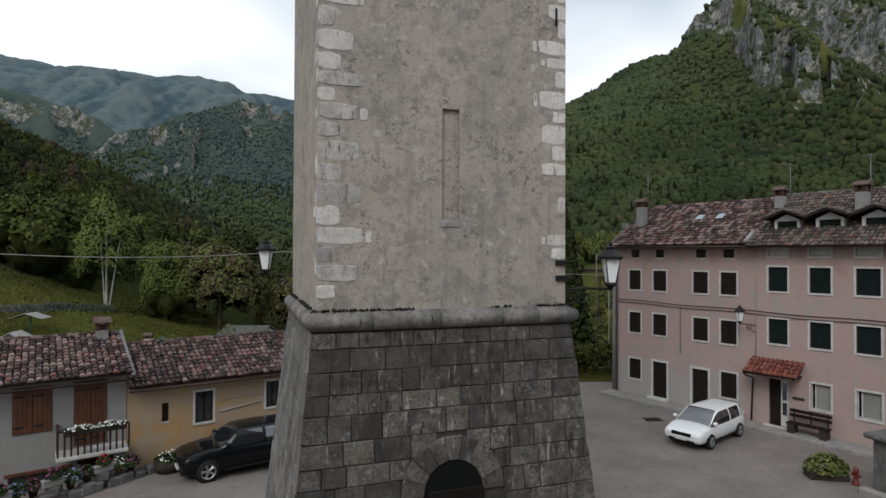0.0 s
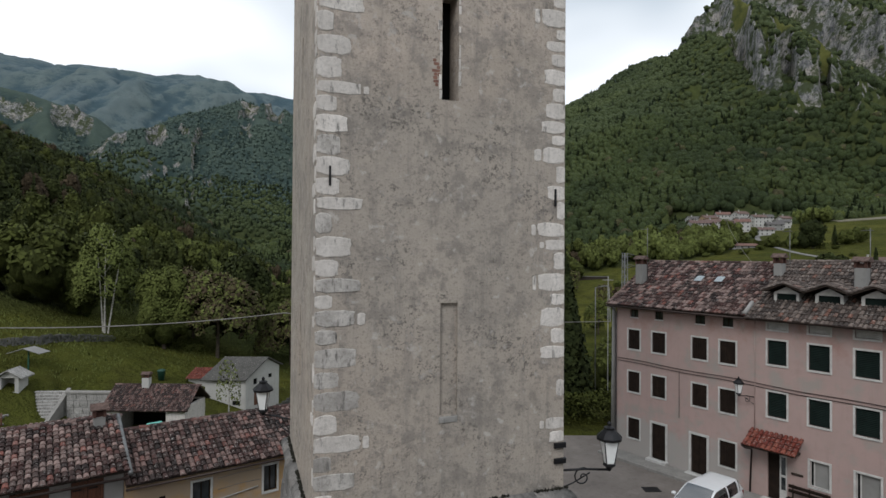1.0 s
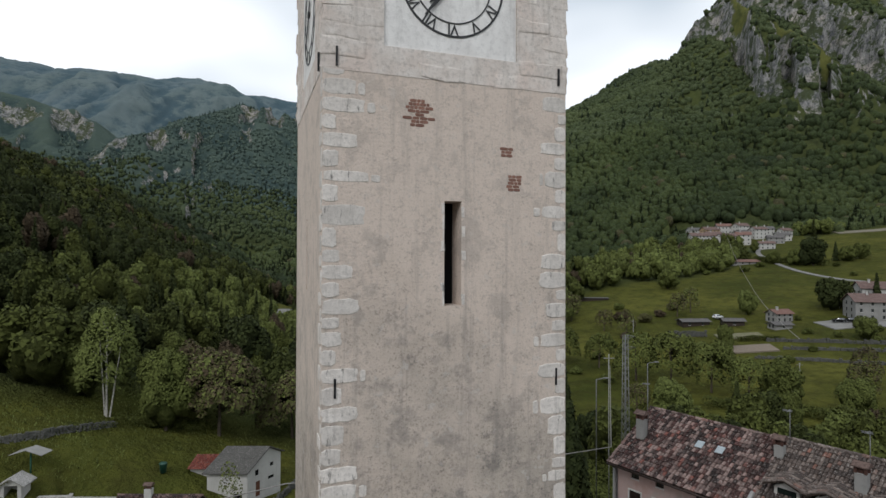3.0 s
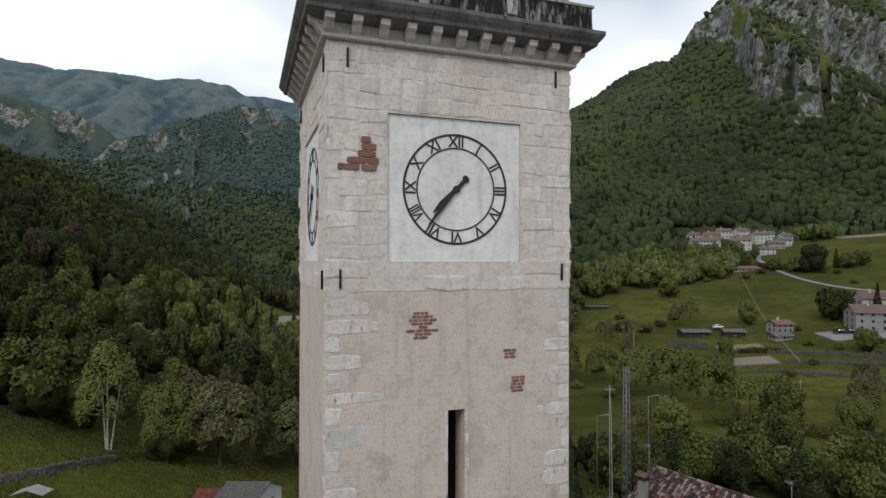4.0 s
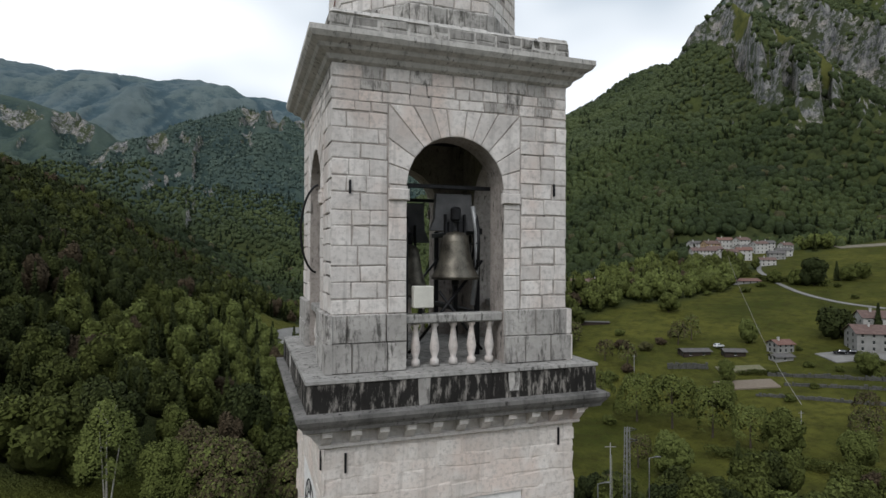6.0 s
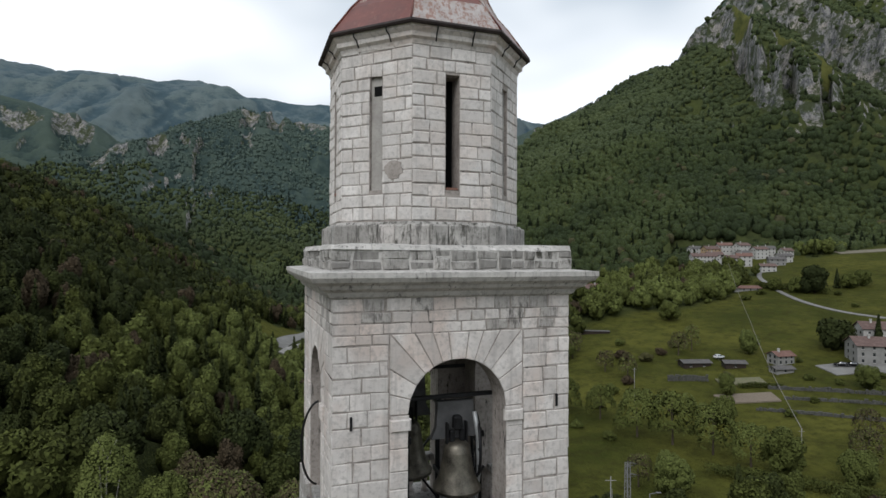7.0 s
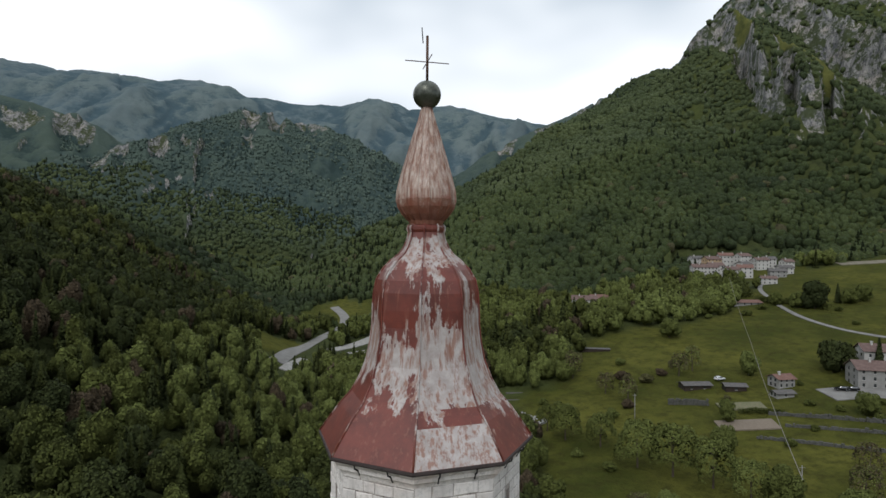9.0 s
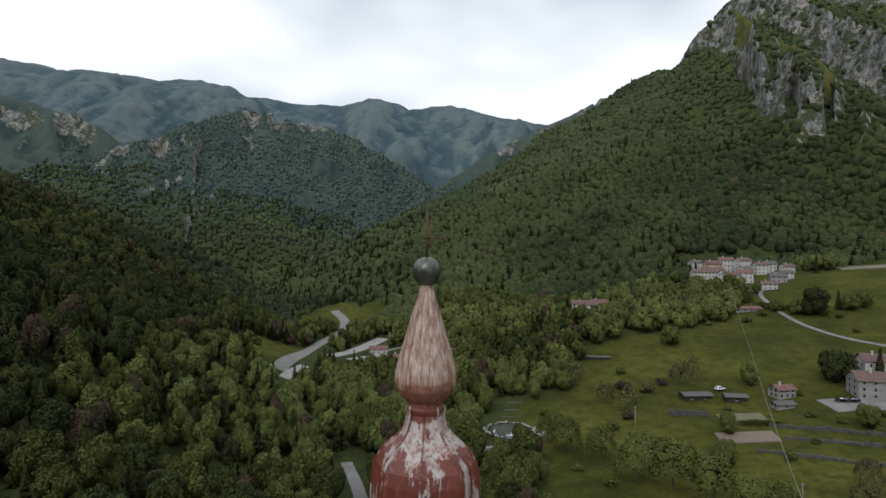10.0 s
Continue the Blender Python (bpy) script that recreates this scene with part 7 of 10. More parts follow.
planter = thing("planter", "low brown trough planter full of light green leaves", "planter", m=pose(17.3, 3.35, 0.02, 0, 0, -30))
bm = bmesh.new()
add_box(bm, -0.68, 0.68, -0.3, 0.3, 0, 0.30, 0.03)
part("trough", bm, M_BEAM, planter)
vs, fs = leaf_cloud(0, 0, 0.24, 0.82, 0.46, 0.74, 620, 0.13, 4)
mesh_ob("leaves", vs, fs, M_LEAF, planter)["kind"] = "stuff"
hyd = thing("fire_hydrant", "red cast iron fire hydrant on the square", "hydrant", m=pose(17.75, 2.55, 0.02))
bm = bmesh.new()
lathe(bm, [(0.12, 0), (0.12, 0.06), (0.075, 0.1), (0.075, 0.42), (0.10, 0.45), (0.10, 0.53), (0.085, 0.59), (0.045, 0.66)], 16)
part("barrel", bm, mat_simple("red_hydrant_paint", (0.16, 0.022, 0.020), 0.2, 5, 0.5), hyd, smooth=True)
bm = bmesh.new()
bmesh.ops.create_cone(bm, cap_ends=True, segments=12, radius1=0.05, radius2=0.05, depth=0.34, matrix=Matrix.Translation((0, 0, 0.36)) @ Matrix.Rotation(math.pi / 2, 4, "X"))
part("outlet", bm, mat_simple("red_outlet_paint", (0.15, 0.022, 0.020), 0.2, 5, 0.5), hyd)
M_WALLEND = mat_stone("dark_wall_end_stone", (0.17, 0.162, 0.158), (0.105, 0.10, 0.097), stain=0.6, each=0.2, lichen=0.4)
gate = thing("wall_pier", "rough grey stone wall end with sloping capstone", "wall")
bm = bmesh.new()
add_box(bm, 17.4, 18.4, -1.2, 1.75, -0.1, 2.05, 0.08)
part("pier", bm, M_WALLEND, gate)
bm = bmesh.new()
add_box(bm, 17.2, 18.6, -1.4, 1.95, 2.0, 2.2, 0.06)
part("capstone", bm, M_WALLEND, gate)
bm = bmesh.new()
add_box(bm, 16.9, 17.25, -2.0, 1.9, -0.1, 0.32, 0.05)
part("footing", bm, M_PAVE, gate)

# unseen plain church, added behind the viewpoint to shade the tower's lower part
church = thing("church", "unseen plain church nave added to keep light off the lower tower", "church")
bm = bmesh.new()
body_walls(bm, 18.0, 13.0, -0.5, 12.5, 16.5, [])
ob = part("wall", bm, [M_WHITE, M_BLACK], church)
ob.matrix_basis = frame_local(8.0, -18.0, 0, (-1.0, 0.0))
gable_roof(church, frame_local(8.0, -18.0, 0, (-1.0, 0.0)), -0.3, 18.3, 0, 13.0, 12.5, 16.5, M_TILE, 0.5, 0.5, 0.6, 12)

# ---------------------------------------------------------------- the two old houses across the lane
YD = (0.961, 0.277)
YM = frame_local(-7.60, 11.43, 0.0, YD)
yellow = thing("yellow_house", "low house with peeling yellow render and clay tile roof", "house")
holes = [(1.17, 1.40, 2.02, 2.72), (2.36, 3.02, 1.78, 2.98), (5.15, 5.70, 1.98, 3.05), (8.2, 9.0, 1.8, 3.1)]
bm = bmesh.new()
body_walls(bm, 12.0, 5.2, -5.0, 3.62, 4.62, holes)
ob = part("wall", bm, [M_YELLOW, M_BLACK], yellow)
ob.matrix_basis = YM
for i, h in enumerate(holes):
    window_parts(yellow, YM, *h, M_SHUT, i > 0, "panes" if i else "shutters")
gable_roof(yellow, YM, 0.02, 12.2, 0, 5.2, 3.62, 4.62, M_TILED, 0.42, 0.205, 0.31, 6)
ob = tube("lead_pipe", [(3.3, -0.04, 2.12), (4.9, -0.04, 2.30)], 0.025, M_WHITE, yellow)
ob.matrix_basis = YM
for z in (2.95, 2.5):
    ob = tube("render_crack", [(3.3, -0.012, z), (4.2, -0.012, z + 0.08), (5.0, -0.012, z + 0.05)], 0.012, M_GREYR, yellow)
    ob.matrix_basis = YM
ob = tube("gutter", [(0.0, -0.50, 3.40), (12, -0.50, 3.36)], 0.05, M_COPPER, yellow)
ob.matrix_basis = YM

white = thing("white_house", "white rendered house with brown wooden shutters and a balcony", "house")
WM = frame_local(-7.62, 11.42, 0.0, YD)
holes = [(-3.35, -2.25, 2.30, 3.86), (-1.62, -0.62, 1.62, 3.88), (-3.45, -1.75, -1.3, 0.92), (-1.4, -0.5, 0.35, 0.98)]
bm = bmesh.new()
wall_with_holes(bm, -9.0, 0.0, -1.6, 4.15, holes)
P_ = lambda s, t, z: bm.verts.new((s, t, z))
bm.faces.new((P_(0, 0, -1.6), P_(0, 7.4, -5), P_(0, 7.4, 4.15), P_(0, 3.7, 4.98), P_(0, 0, 4.15)))
bm.faces.new((P_(-9, 0, 4.15), P_(-9, 3.7, 4.98), P_(-9, 7.4, 4.15), P_(-9, 7.4, -5), P_(-9, 0, -1.6)))
bm.faces.new((P_(-9, 7.4, -5), P_(-9, 7.4, 4.15), P_(0, 7.4, 4.15), P_(0, 7.4, -5)))
for h in holes:
    bm.faces.new([P_(a, 0.17, z) for a, z in ((h[0] - 0.1, h[2] - 0.1), (h[1] + 0.1, h[2] - 0.1), (h[1] + 0.1, h[3] + 0.1), (h[0] - 0.1, h[3] + 0.1))]).material_index = 1
ob = part("wall", bm, [M_DIMWHITE, M_BLACK], white)
ob.matrix_basis = WM
for h in holes[:2]:
    mid = (h[0] + h[1]) / 2
    for a, b in ((h[0] + 0.01, mid - 0.006), (mid + 0.006, h[1] - 0.01)):
        bm = bmesh.new()
        for i in range(4):
            add_box(bm, a + (b - a) * i / 4 + 0.003, a + (b - a) * (i + 1) / 4 - 0.003, -0.045, -0.005, h[2] + 0.01, h[3] - 0.01, 0.006)
        sh = part("shutter", bm, M_WOOD, white)
        sh.matrix_basis = WM
        bm = bmesh.new()
        add_box(bm, a + 0.03, a + 0.30, -0.06, -0.046, h[2] + 0.22, h[2] + 0.27)
        part("hinge", bm, M_IRON, sh)
        bm = bmesh.new()
        add_box(bm, a + 0.03, a + 0.30, -0.06, -0.046, h[3] - 0.32, h[3] - 0.27)
        part("hinge", bm, M_IRON, sh)
for h in holes[2:]:
    bm = bmesh.new()
    add_box(bm, h[0] - 0.10, h[1] + 0.10, -0.06, 0.05, h[3], h[3] + 0.12, 0.01)
    w_ = h[1] - h[0]
    k = 3 if w_ > 1.2 else 2
    mt = M_WOOD if k == 3 else M_SHUT
    ob = part("cellar_door" if k == 3 else "cellar_window", bm, mt, white)
    ob.matrix_basis = WM
    for i in range(k + 1):
        x = h[0] + w_ * i / k
        bm = bmesh.new()
        add_box(bm, x - 0.045, x + 0.045, 0.02, 0.10, h[2], h[3], 0.008)
        part("frame_post", bm, mt, ob)
    bm = bmesh.new()
    add_box(bm, h[0] + 0.05, h[1] - 0.05, 0.04, 0.08, h[2], h[2] + 0.75 if k == 3 else h[2] + 0.06, 0.008)
    part("lower_panel", bm, mt, ob)
    bm = bmesh.new()
    add_box(bm, h[0], h[1], 0.11, 0.125, h[2], h[3])
    part("pane", bm, M_GLASS, ob)
gable_roof(white, WM, -9.3, 0.1, 0, 7.4, 4.15, 4.98, M_TILE, 0.5, 0.205, 0.31, 7)
ob = tube("verge_flashing", [(0.16, -0.62, 4.02), (0.16, 3.7, 5.12)], 0.09, M_ZINC, white)
ob.matrix_basis = WM
ob = tube("gutter", [(-9.3, -0.58, 3.92), (0.1, -0.58, 3.88)], 0.055, M_COPPER, white)
ob.matrix_basis = WM
chimney(white, WM, -0.55, 3.2, 4.6, 5.30, 0.42, mat=M_GREYR)
# balcony
bm = bmesh.new()
add_box(bm, -2.15, -0.02, -0.95, 0.0, 1.42, 1.56, 0.02)
bs = part("balcony_slab", bm, M_FRAME, white)
bs.matrix_basis = WM
for s in np.arange(-2.10, 0.0, 0.19):
    bm = bmesh.new()
    add_box(bm, s - 0.03, s + 0.03, -0.93, -0.89, 1.56, 2.42, 0.006)
    part("balcony_slat", bm, M_BEAM, bs)
for t in np.arange(-0.75, -0.05, 0.19):
    bm = bmesh.new()
    add_box(bm, -2.13, -2.09, t - 0.03, t + 0.03, 1.56, 2.42, 0.006)
    part("balcony_slat", bm, M_BEAM, bs)
bm = bmesh.new()
add_box(bm, -2.15, -0.02, -0.96, -0.86, 2.40, 2.48, 0.01)
add_box(bm, -2.15, -2.05, -0.86, -0.02, 2.40, 2.48, 0.01)
part("balcony_rail", bm, M_BEAM, bs)
fb = thing("flower_box", "balcony flower box with white trailing flowers", "flower box", "flower boxes", m=WM)
bm = bmesh.new()
add_box(bm, -1.95, -0.1, -1.14, -0.97, 2.28, 2.46, 0.02)
part("trough", bm, M_BEAM, fb)
M_PETAL_W = mat_simple("white_petals", (0.72, 0.72, 0.68), 0.1, 8, 0.7)
M_PETAL_P = mat_simple("magenta_petals", (0.30, 0.05, 0.20), 0.25, 8, 0.7)
M_PETAL_R = mat_simple("red_petals", (0.36, 0.03, 0.04), 0.25, 8, 0.7)
M_PETAL_B = mat_simple("blue_petals", (0.16, 0.20, 0.36), 0.25, 8, 0.7)
M_BUSH = mat_simple("dark_pot_foliage", (0.030, 0.052, 0.016), 0.4, 8, 0.8)
M_POT = mat_simple("terracotta", (0.20, 0.085, 0.05), 0.25, 5, 0.85)
for i in range(2):
    vs, fs = leaf_cloud(-1.5 + i * 0.9, -1.06, 2.44, 0.55, 0.16, 0.16, 110, 0.10, 20 + i)
    mesh_ob("leaves", vs, fs, M_BUSH, fb)["kind"] = "stuff"
    vs, fs = leaf_cloud(-1.5 + i * 0.9, -1.08, 2.48, 0.52, 0.17, 0.16, 90, 0.075, 30 + i)
    mesh_ob("blossoms", vs, fs, M_PETAL_W, fb)["kind"] = "stuff"

# low wall with flower pots in front of the white house
lw = thing("garden_wall", "low rough stone wall topped with flower pots", "wall")
a0, a1 = Vector((-11.4, 7.7, 0)), Vector((-6.75, 10.9, 0))
dirw = (a1 - a0).normalized()
nrmw = Vector((-dirw.y, dirw.x, 0))
s = 0.0
rw = random.Random(3)
while s < (a1 - a0).length:
    for z0 in (-0.3, 0.08, 0.36):
        l2 = rw.uniform(0.3, 0.55)
        bm = bmesh.new()
        m_ = frame_local(*(a0 + dirw * (s + rw.uniform(-0.1, 0.1)))[:2], 0, (dirw.x, dirw.y))
        add_box(bm, 0, l2, -0.18, 0.2, z0, z0 + rw.uniform(0.28, 0.4), 0.05, m_)
        part("wall_stone", bm, M_WALLEND, lw)
    s += 0.42
pots = [(0.6, M_PETAL_B, 0.28), (1.1, M_PETAL_P, 0.26), (1.6, M_PETAL_B, 0.32), (2.1, M_PETAL_P, 0.24), (2.6, M_PETAL_P, 0.24), (3.1, M_PETAL_B, 0.34), (3.6, M_PETAL_P, 0.24), (4.1, M_PETAL_R, 0.22), (4.6, M_PETAL_W, 0.28), (5.0, M_PETAL_P, 0.3)]
for i, (s, pm, r0) in enumerate(pots):
    p = a0 + dirw * s + nrmw * rw.uniform(-0.05, 0.25)
    z = 0.70 + (0.25 if i % 3 == 1 else 0)
    pot = thing("flower_pot", f"flower pot with {pm.name.replace('_', ' ')} on the garden wall", "flower pot", "flower pots", m=pose(p.x, p.y, z))
    bm = bmesh.new()
    if i % 3 == 1:
        # oblong trough set along the wall
        add_box(bm, -0.34, 0.34, -0.11, 0.11, 0, 0.20, 0.025, Matrix.Rotation(math.atan2(dirw.y, dirw.x), 4, "Z"))
        add_box(bm, -0.36, 0.36, -0.13, 0.13, 0.20, 0.24, 0.01, Matrix.Rotation(math.atan2(dirw.y, dirw.x), 4, "Z"))
    else:
        lathe(bm, [(0.10, 0), (0.14, 0.20), (0.16, 0.20), (0.16, 0.25), (0.13, 0.25)], 14)
    part("pot", bm, M_DIMWHITE if i % 3 == 1 else (M_POT if i % 4 == 0 else M_BEAM), pot, smooth=i % 3 != 1)
    if z > 0.8:
        bm = bmesh.new()
        add_box(bm, -0.2, 0.2, -0.2, 0.2, -0.26, 0.0, 0.03)
        part("plinth_stone", bm, M_WALLEND, pot)
    vs, fs = leaf_cloud(0, 0, 0.24, r0, r0, 0.36, 150, 0.10, 50 + i)
    mesh_ob("leaves", vs, fs, M_BUSH, pot)["kind"] = "stuff"
    vs, fs = leaf_cloud(0, 0, 0.32, r0 * 1.02, r0 * 1.02, 0.30, 34, 0.075, 90 + i)
    mesh_ob("blossoms", vs, fs, pm, pot)["kind"] = "stuff"
trough = thing("half_barrel", "dark half barrel planted with pale flowers by the wall", "planter", m=pose(-6.15, 11.0, 0.4))
bm = bmesh.new()
lathe(bm, [(0.42, 0), (0.52, 0.22), (0.50, 0.42), (0.44, 0.42)], 18)
part("barrel", bm, M_BEAM, trough, smooth=True)
vs, fs = leaf_cloud(0, 0, 0.4, 0.5, 0.5, 0.25, 130, 0.12, 77)
mesh_ob("leaves", vs, fs, M_BUSH, trough)["kind"] = "stuff"
vs, fs = leaf_cloud(0, 0, 0.5, 0.5, 0.5, 0.25, 30, 0.08, 78)
mesh_ob("blossoms", vs, fs, M_PETAL_W, trough)["kind"] = "stuff"


# ---------------------------------------------------------------- cars
def build_car(name, label, m, paint, L, W, Hh, hood, belt, cab, tyre_r, axle, nose=0.70):
    """A car: nose at +x. cab: x of windscreen foot, windscreen top, roof end, tail foot."""
    car = thing(name, label, "car", m=m)
    hw = W / 2
    # lower body lofted from the tail to the nose
    st = [(-L / 2, 0.42, belt - 0.12, 0.80), (-L / 2 + 0.10, 0.30, belt - 0.02, 0.92), (-L / 2 + 0.7, 0.24, belt, 0.985), (cab[3] + 0.4, 0.22, belt, 1.0), (0, 0.20, belt - 0.02, 1.0), (cab[0] - 0.1, 0.20, belt - 0.03, 1.0), (cab[0] + 0.35, 0.21, hood + 0.02, 0.99), (L / 2 - 0.55, 0.23, hood - 0.06, 0.97), (L / 2 - 0.16, 0.26, hood - 0.14, 0.80 + 0.15 * nose), (L / 2, 0.36, hood - 0.28, nose)]
    bm = bmesh.new()
    rings = []
    for x, zb, zt, k in st:
        h = zt - zb
        pts = [(0.78, zb), (0.94, zb + 0.06), (0.99, zb + h * 0.35), (1.0, zb + h * 0.62), (0.965, zb + h * 0.86), (0.86, zt - 0.012), (0.55, zt + 0.015), (0.0, zt + 0.03)]
        full = [(-a, z) for a, z in pts[:-1]] + [(a, z) for a, z in reversed(pts)]
        rings.append([bm.verts.new((x, a * hw * k, z)) for a, z in full])
    n_ = len(rings[0])
    for a, b in zip(rings, rings[1:]):
        for i in range(n_):
            bm.faces.new((a[i], a[(i + 1) % n_], b[(i + 1) % n_], b[i]))
    bm.faces.new(rings[0])
    bm.faces.new(rings[-1][::-1])
    bmesh.ops.recalc_face_normals(bm, faces=bm.faces)
    body = part("body", bm, paint, car, smooth=True)
    sm = body.modifiers.new("smooth", "SUBSURF")
    sm.levels = sm.render_levels = 1
    # upper shell: rings along the car, split into glass and painted panels
    x0, x1, x2, x3 = cab
    xb, xc = x1 - (x1 - x2) * 0.42, x2 + 0.16
    secs = [(x0 + 0.04, 0.02), (x0 + (x1 - x0) * 0.35, 0.40), (x0 + (x1 - x0) * 0.7, 0.76), (x1, 0.955), (x1 - 0.25, 0.99), (xb + 0.06, 1.0), (xb - 0.06, 1.0), (xc + 0.10, 0.985), (xc - 0.10, 0.955), (x2, 0.925), (x2 + (x3 - x2) * 0.5, 0.50), (x3, 0.03)]
    prof = [(0.945, 0.0), (0.915, 0.30), (0.835, 0.70), (0.765, 0.88), (0.66, 0.965), (0.40, 0.995), (0.0, 1.0)]
    ring = []
    for x, h in secs:
        zz = belt - 0.05
        top = (Hh - zz) * h
        nar = 1.0 - 0.05 * max(0.0, (-x - 0.6)) - 0.03 * max(0.0, x - 0.3)
        half = [(a * hw * nar + (0.94 - a) * hw * nar * (1 - h) * 0.75, zz + b * top) for a, b in prof]
        ring.append([(x, -a, z) for a, z in half[:-1]] + [(x, a, z) for a, z in reversed(half)])
    paintf, glassf = [], []
    n2 = len(ring[0])
    for i in range(len(ring) - 1):
        xm = (secs[i][0] + secs[i + 1][0]) / 2
        for j in range(n2 - 1):
            side = min(j, n2 - 2 - j)
            roof_ = side >= 4 and x2 < xm < x1
            rail_ = side == 3
            post_ = side < 3 and (abs(xm - xb) < 0.03 or abs(xm - xc) < 0.03 or xm < x2)
            (paintf if roof_ or rail_ or post_ else glassf).append((i, j))
    for nm, fl, mt in (("glass", glassf, M_CARGLASS), ("roof_panel", paintf, paint)):
        bm = bmesh.new()
        vv = {}
        for i, j in fl:
            q = []
            for a, b in ((i, j), (i, j + 1), (i + 1, j + 1), (i + 1, j)):
                if (a, b) not in vv:
                    vv[(a, b)] = bm.verts.new(ring[a][b])
                q.append(vv[(a, b)])
            bm.faces.new(q)
        bmesh.ops.recalc_face_normals(bm, faces=bm.faces)
        part(nm, bm, mt, car, smooth=True)
    for sg in (-1, 1):
        bm = bmesh.new()
        add_box(bm, x0 - 0.28, x0 - 0.10, sg * (hw + 0.02) - 0.09, sg * (hw + 0.02) + 0.09, belt + 0.0, belt + 0.14, 0.04)
        part("mirror", bm, paint, car)
        bm = bmesh.new()
        add_box(bm, L / 2 - 0.56, L / 2 - 0.155, sg * hw * 0.64 - 0.17, sg * hw * 0.64 + 0.14, hood - 0.26, hood - 0.165, 0.045)
        part("headlight", bm, mat_simple("headlight_glass", (0.42, 0.44, 0.47), 0.1, 6, 0.15), car)
        bm = bmesh.new()
        add_box(bm, -L / 2 - 0.005, -L / 2 + 0.16, sg * hw * 0.72 - 0.12, sg * hw * 0.72 + 0.12, belt - 0.32, belt - 0.1, 0.04)
        part("tail_light", bm, mat_simple("red_lens", (0.22, 0.01, 0.01), 0.1, 6, 0.2), car)
        bm = bmesh.new()
        add_box(bm, cab[3] + 0.6, cab[0] - 0.1, sg * hw * 1.0 - 0.012, sg * hw * 1.0 + 0.012, 0.28, 0.36, 0.01)
        part("sill_trim", bm, M_BLACKPAINT, car)
    bm = bmesh.new()
    add_box(bm, L / 2 - 0.16, L / 2 + 0.012, -hw * 0.48, hw * 0.48, hood - 0.36, hood - 0.22, 0.02)
    part("grille", bm, M_BLACKPAINT, car)
    bm = bmesh.new()
    add_box(bm, L / 2 - 0.2, L / 2 - 0.012, -hw * 0.66, hw * 0.66, 0.27, 0.46, 0.05)
    part("lower_grille", bm, M_BLACKPAINT, car)
    bm = bmesh.new()
    add_box(bm, L / 2 - 0.02, L / 2 + 0.03, -0.26, 0.26, 0.40, 0.51, 0.006)
    part("number_plate", bm, mat_simple("white_plate", (0.6, 0.6, 0.58), 0.05, 4, 0.5), car)
    for sx in (axle, -axle):
        for sg in (-1, 1):
            bm = bmesh.new()
            rot = Matrix.Translation((sx, sg * (hw - 0.075), tyre_r)) @ Matrix.Rotation(math.pi / 2, 4, "X")
            lathe(bm, [(tyre_r * 0.66, -0.11), (tyre_r * 0.94, -0.11), (tyre_r, -0.06), (tyre_r, 0.06), (tyre_r * 0.94, 0.11), (tyre_r * 0.66, 0.11)], 24, caps=False)
            bmesh.ops.transform(bm, matrix=rot, verts=bm.verts)
            wheel = part("wheel", bm, M_TYRE, car, smooth=True)
            bm = bmesh.new()
            lathe(bm, [(tyre_r * 0.60, -0.09), (tyre_r * 0.68, -0.112), (tyre_r * 0.68, 0.112), (tyre_r * 0.60, 0.09)], 24, caps=False)
            lathe(bm, [(0.001, -0.09), (tyre_r * 0.16, -0.09), (tyre_r * 0.16, 0.09), (0.001, 0.09)], 12)
            for k in range(5):
                a = 2 * math.pi * k / 5
                for da in (-0.13, 0.13):
                    add_box(bm, 0.03, tyre_r * 0.63, -0.022, 0.022, -0.085, 0.085, 0.008, Matrix.Rotation(a + da, 4, "Z"))
            bmesh.ops.transform(bm, matrix=rot, verts=bm.verts)
            part("rim", bm, M_ALLOY, wheel)
            bm = bmesh.new()
            bmesh.ops.create_cone(bm, cap_ends=True, segments=20, radius1=tyre_r * 0.6, radius2=tyre_r * 0.6, depth=0.1, matrix=rot)
            part("brake_disc", bm, M_BLACKPAINT, wheel)
            # dark wheel arch
            bm = bmesh.new()
            rot2 = Matrix.Translation((sx, sg * (hw - 0.205), tyre_r + 0.02)) @ Matrix.Rotation(math.pi / 2, 4, "X")
            bmesh.ops.create_cone(bm, cap_ends=True, segments=28, radius1=tyre_r * 1.14, radius2=tyre_r * 1.14, depth=0.36, matrix=rot2)
            part("wheel_arch", bm, M_BLACKPAINT, car)
    return car


n = Nodes("tinted_car_glass", 0.05)
n.p.inputs["Specular IOR Level"].default_value = 1.0
n.p.inputs["IOR"].default_value = 1.9
M_CARGLASS = n.base((0.010, 0.012, 0.014))
M_TYRE = mat_simple("black_rubber", (0.018, 0.018, 0.018), 0.2, 8, 0.85)
M_ALLOY = mat_simple("alloy_rim", (0.42, 0.43, 0.44), 0.1, 6, 0.35, 0.8)
n = Nodes("white_car_paint", 0.28)
n.p.inputs["Coat Weight"].default_value = 0.6
M_WHITEPAINT = n.base(n.mix(n.ramp(n.noise(3, 3), 0.4, 0.7, 0, 0.4), (0.74, 0.75, 0.76), (0.66, 0.67, 0.67)))
n = Nodes("black_car_paint", 0.10)
n.p.inputs["Coat Weight"].default_value = 0.05
n.p.inputs["Specular IOR Level"].default_value = 0.20
M_BLACKPAINT = n.base(n.mix(n.ramp(n.noise(3, 3), 0.4, 0.7, 0, 0.4), (0.006, 0.006, 0.007), (0.010, 0.010, 0.010)))
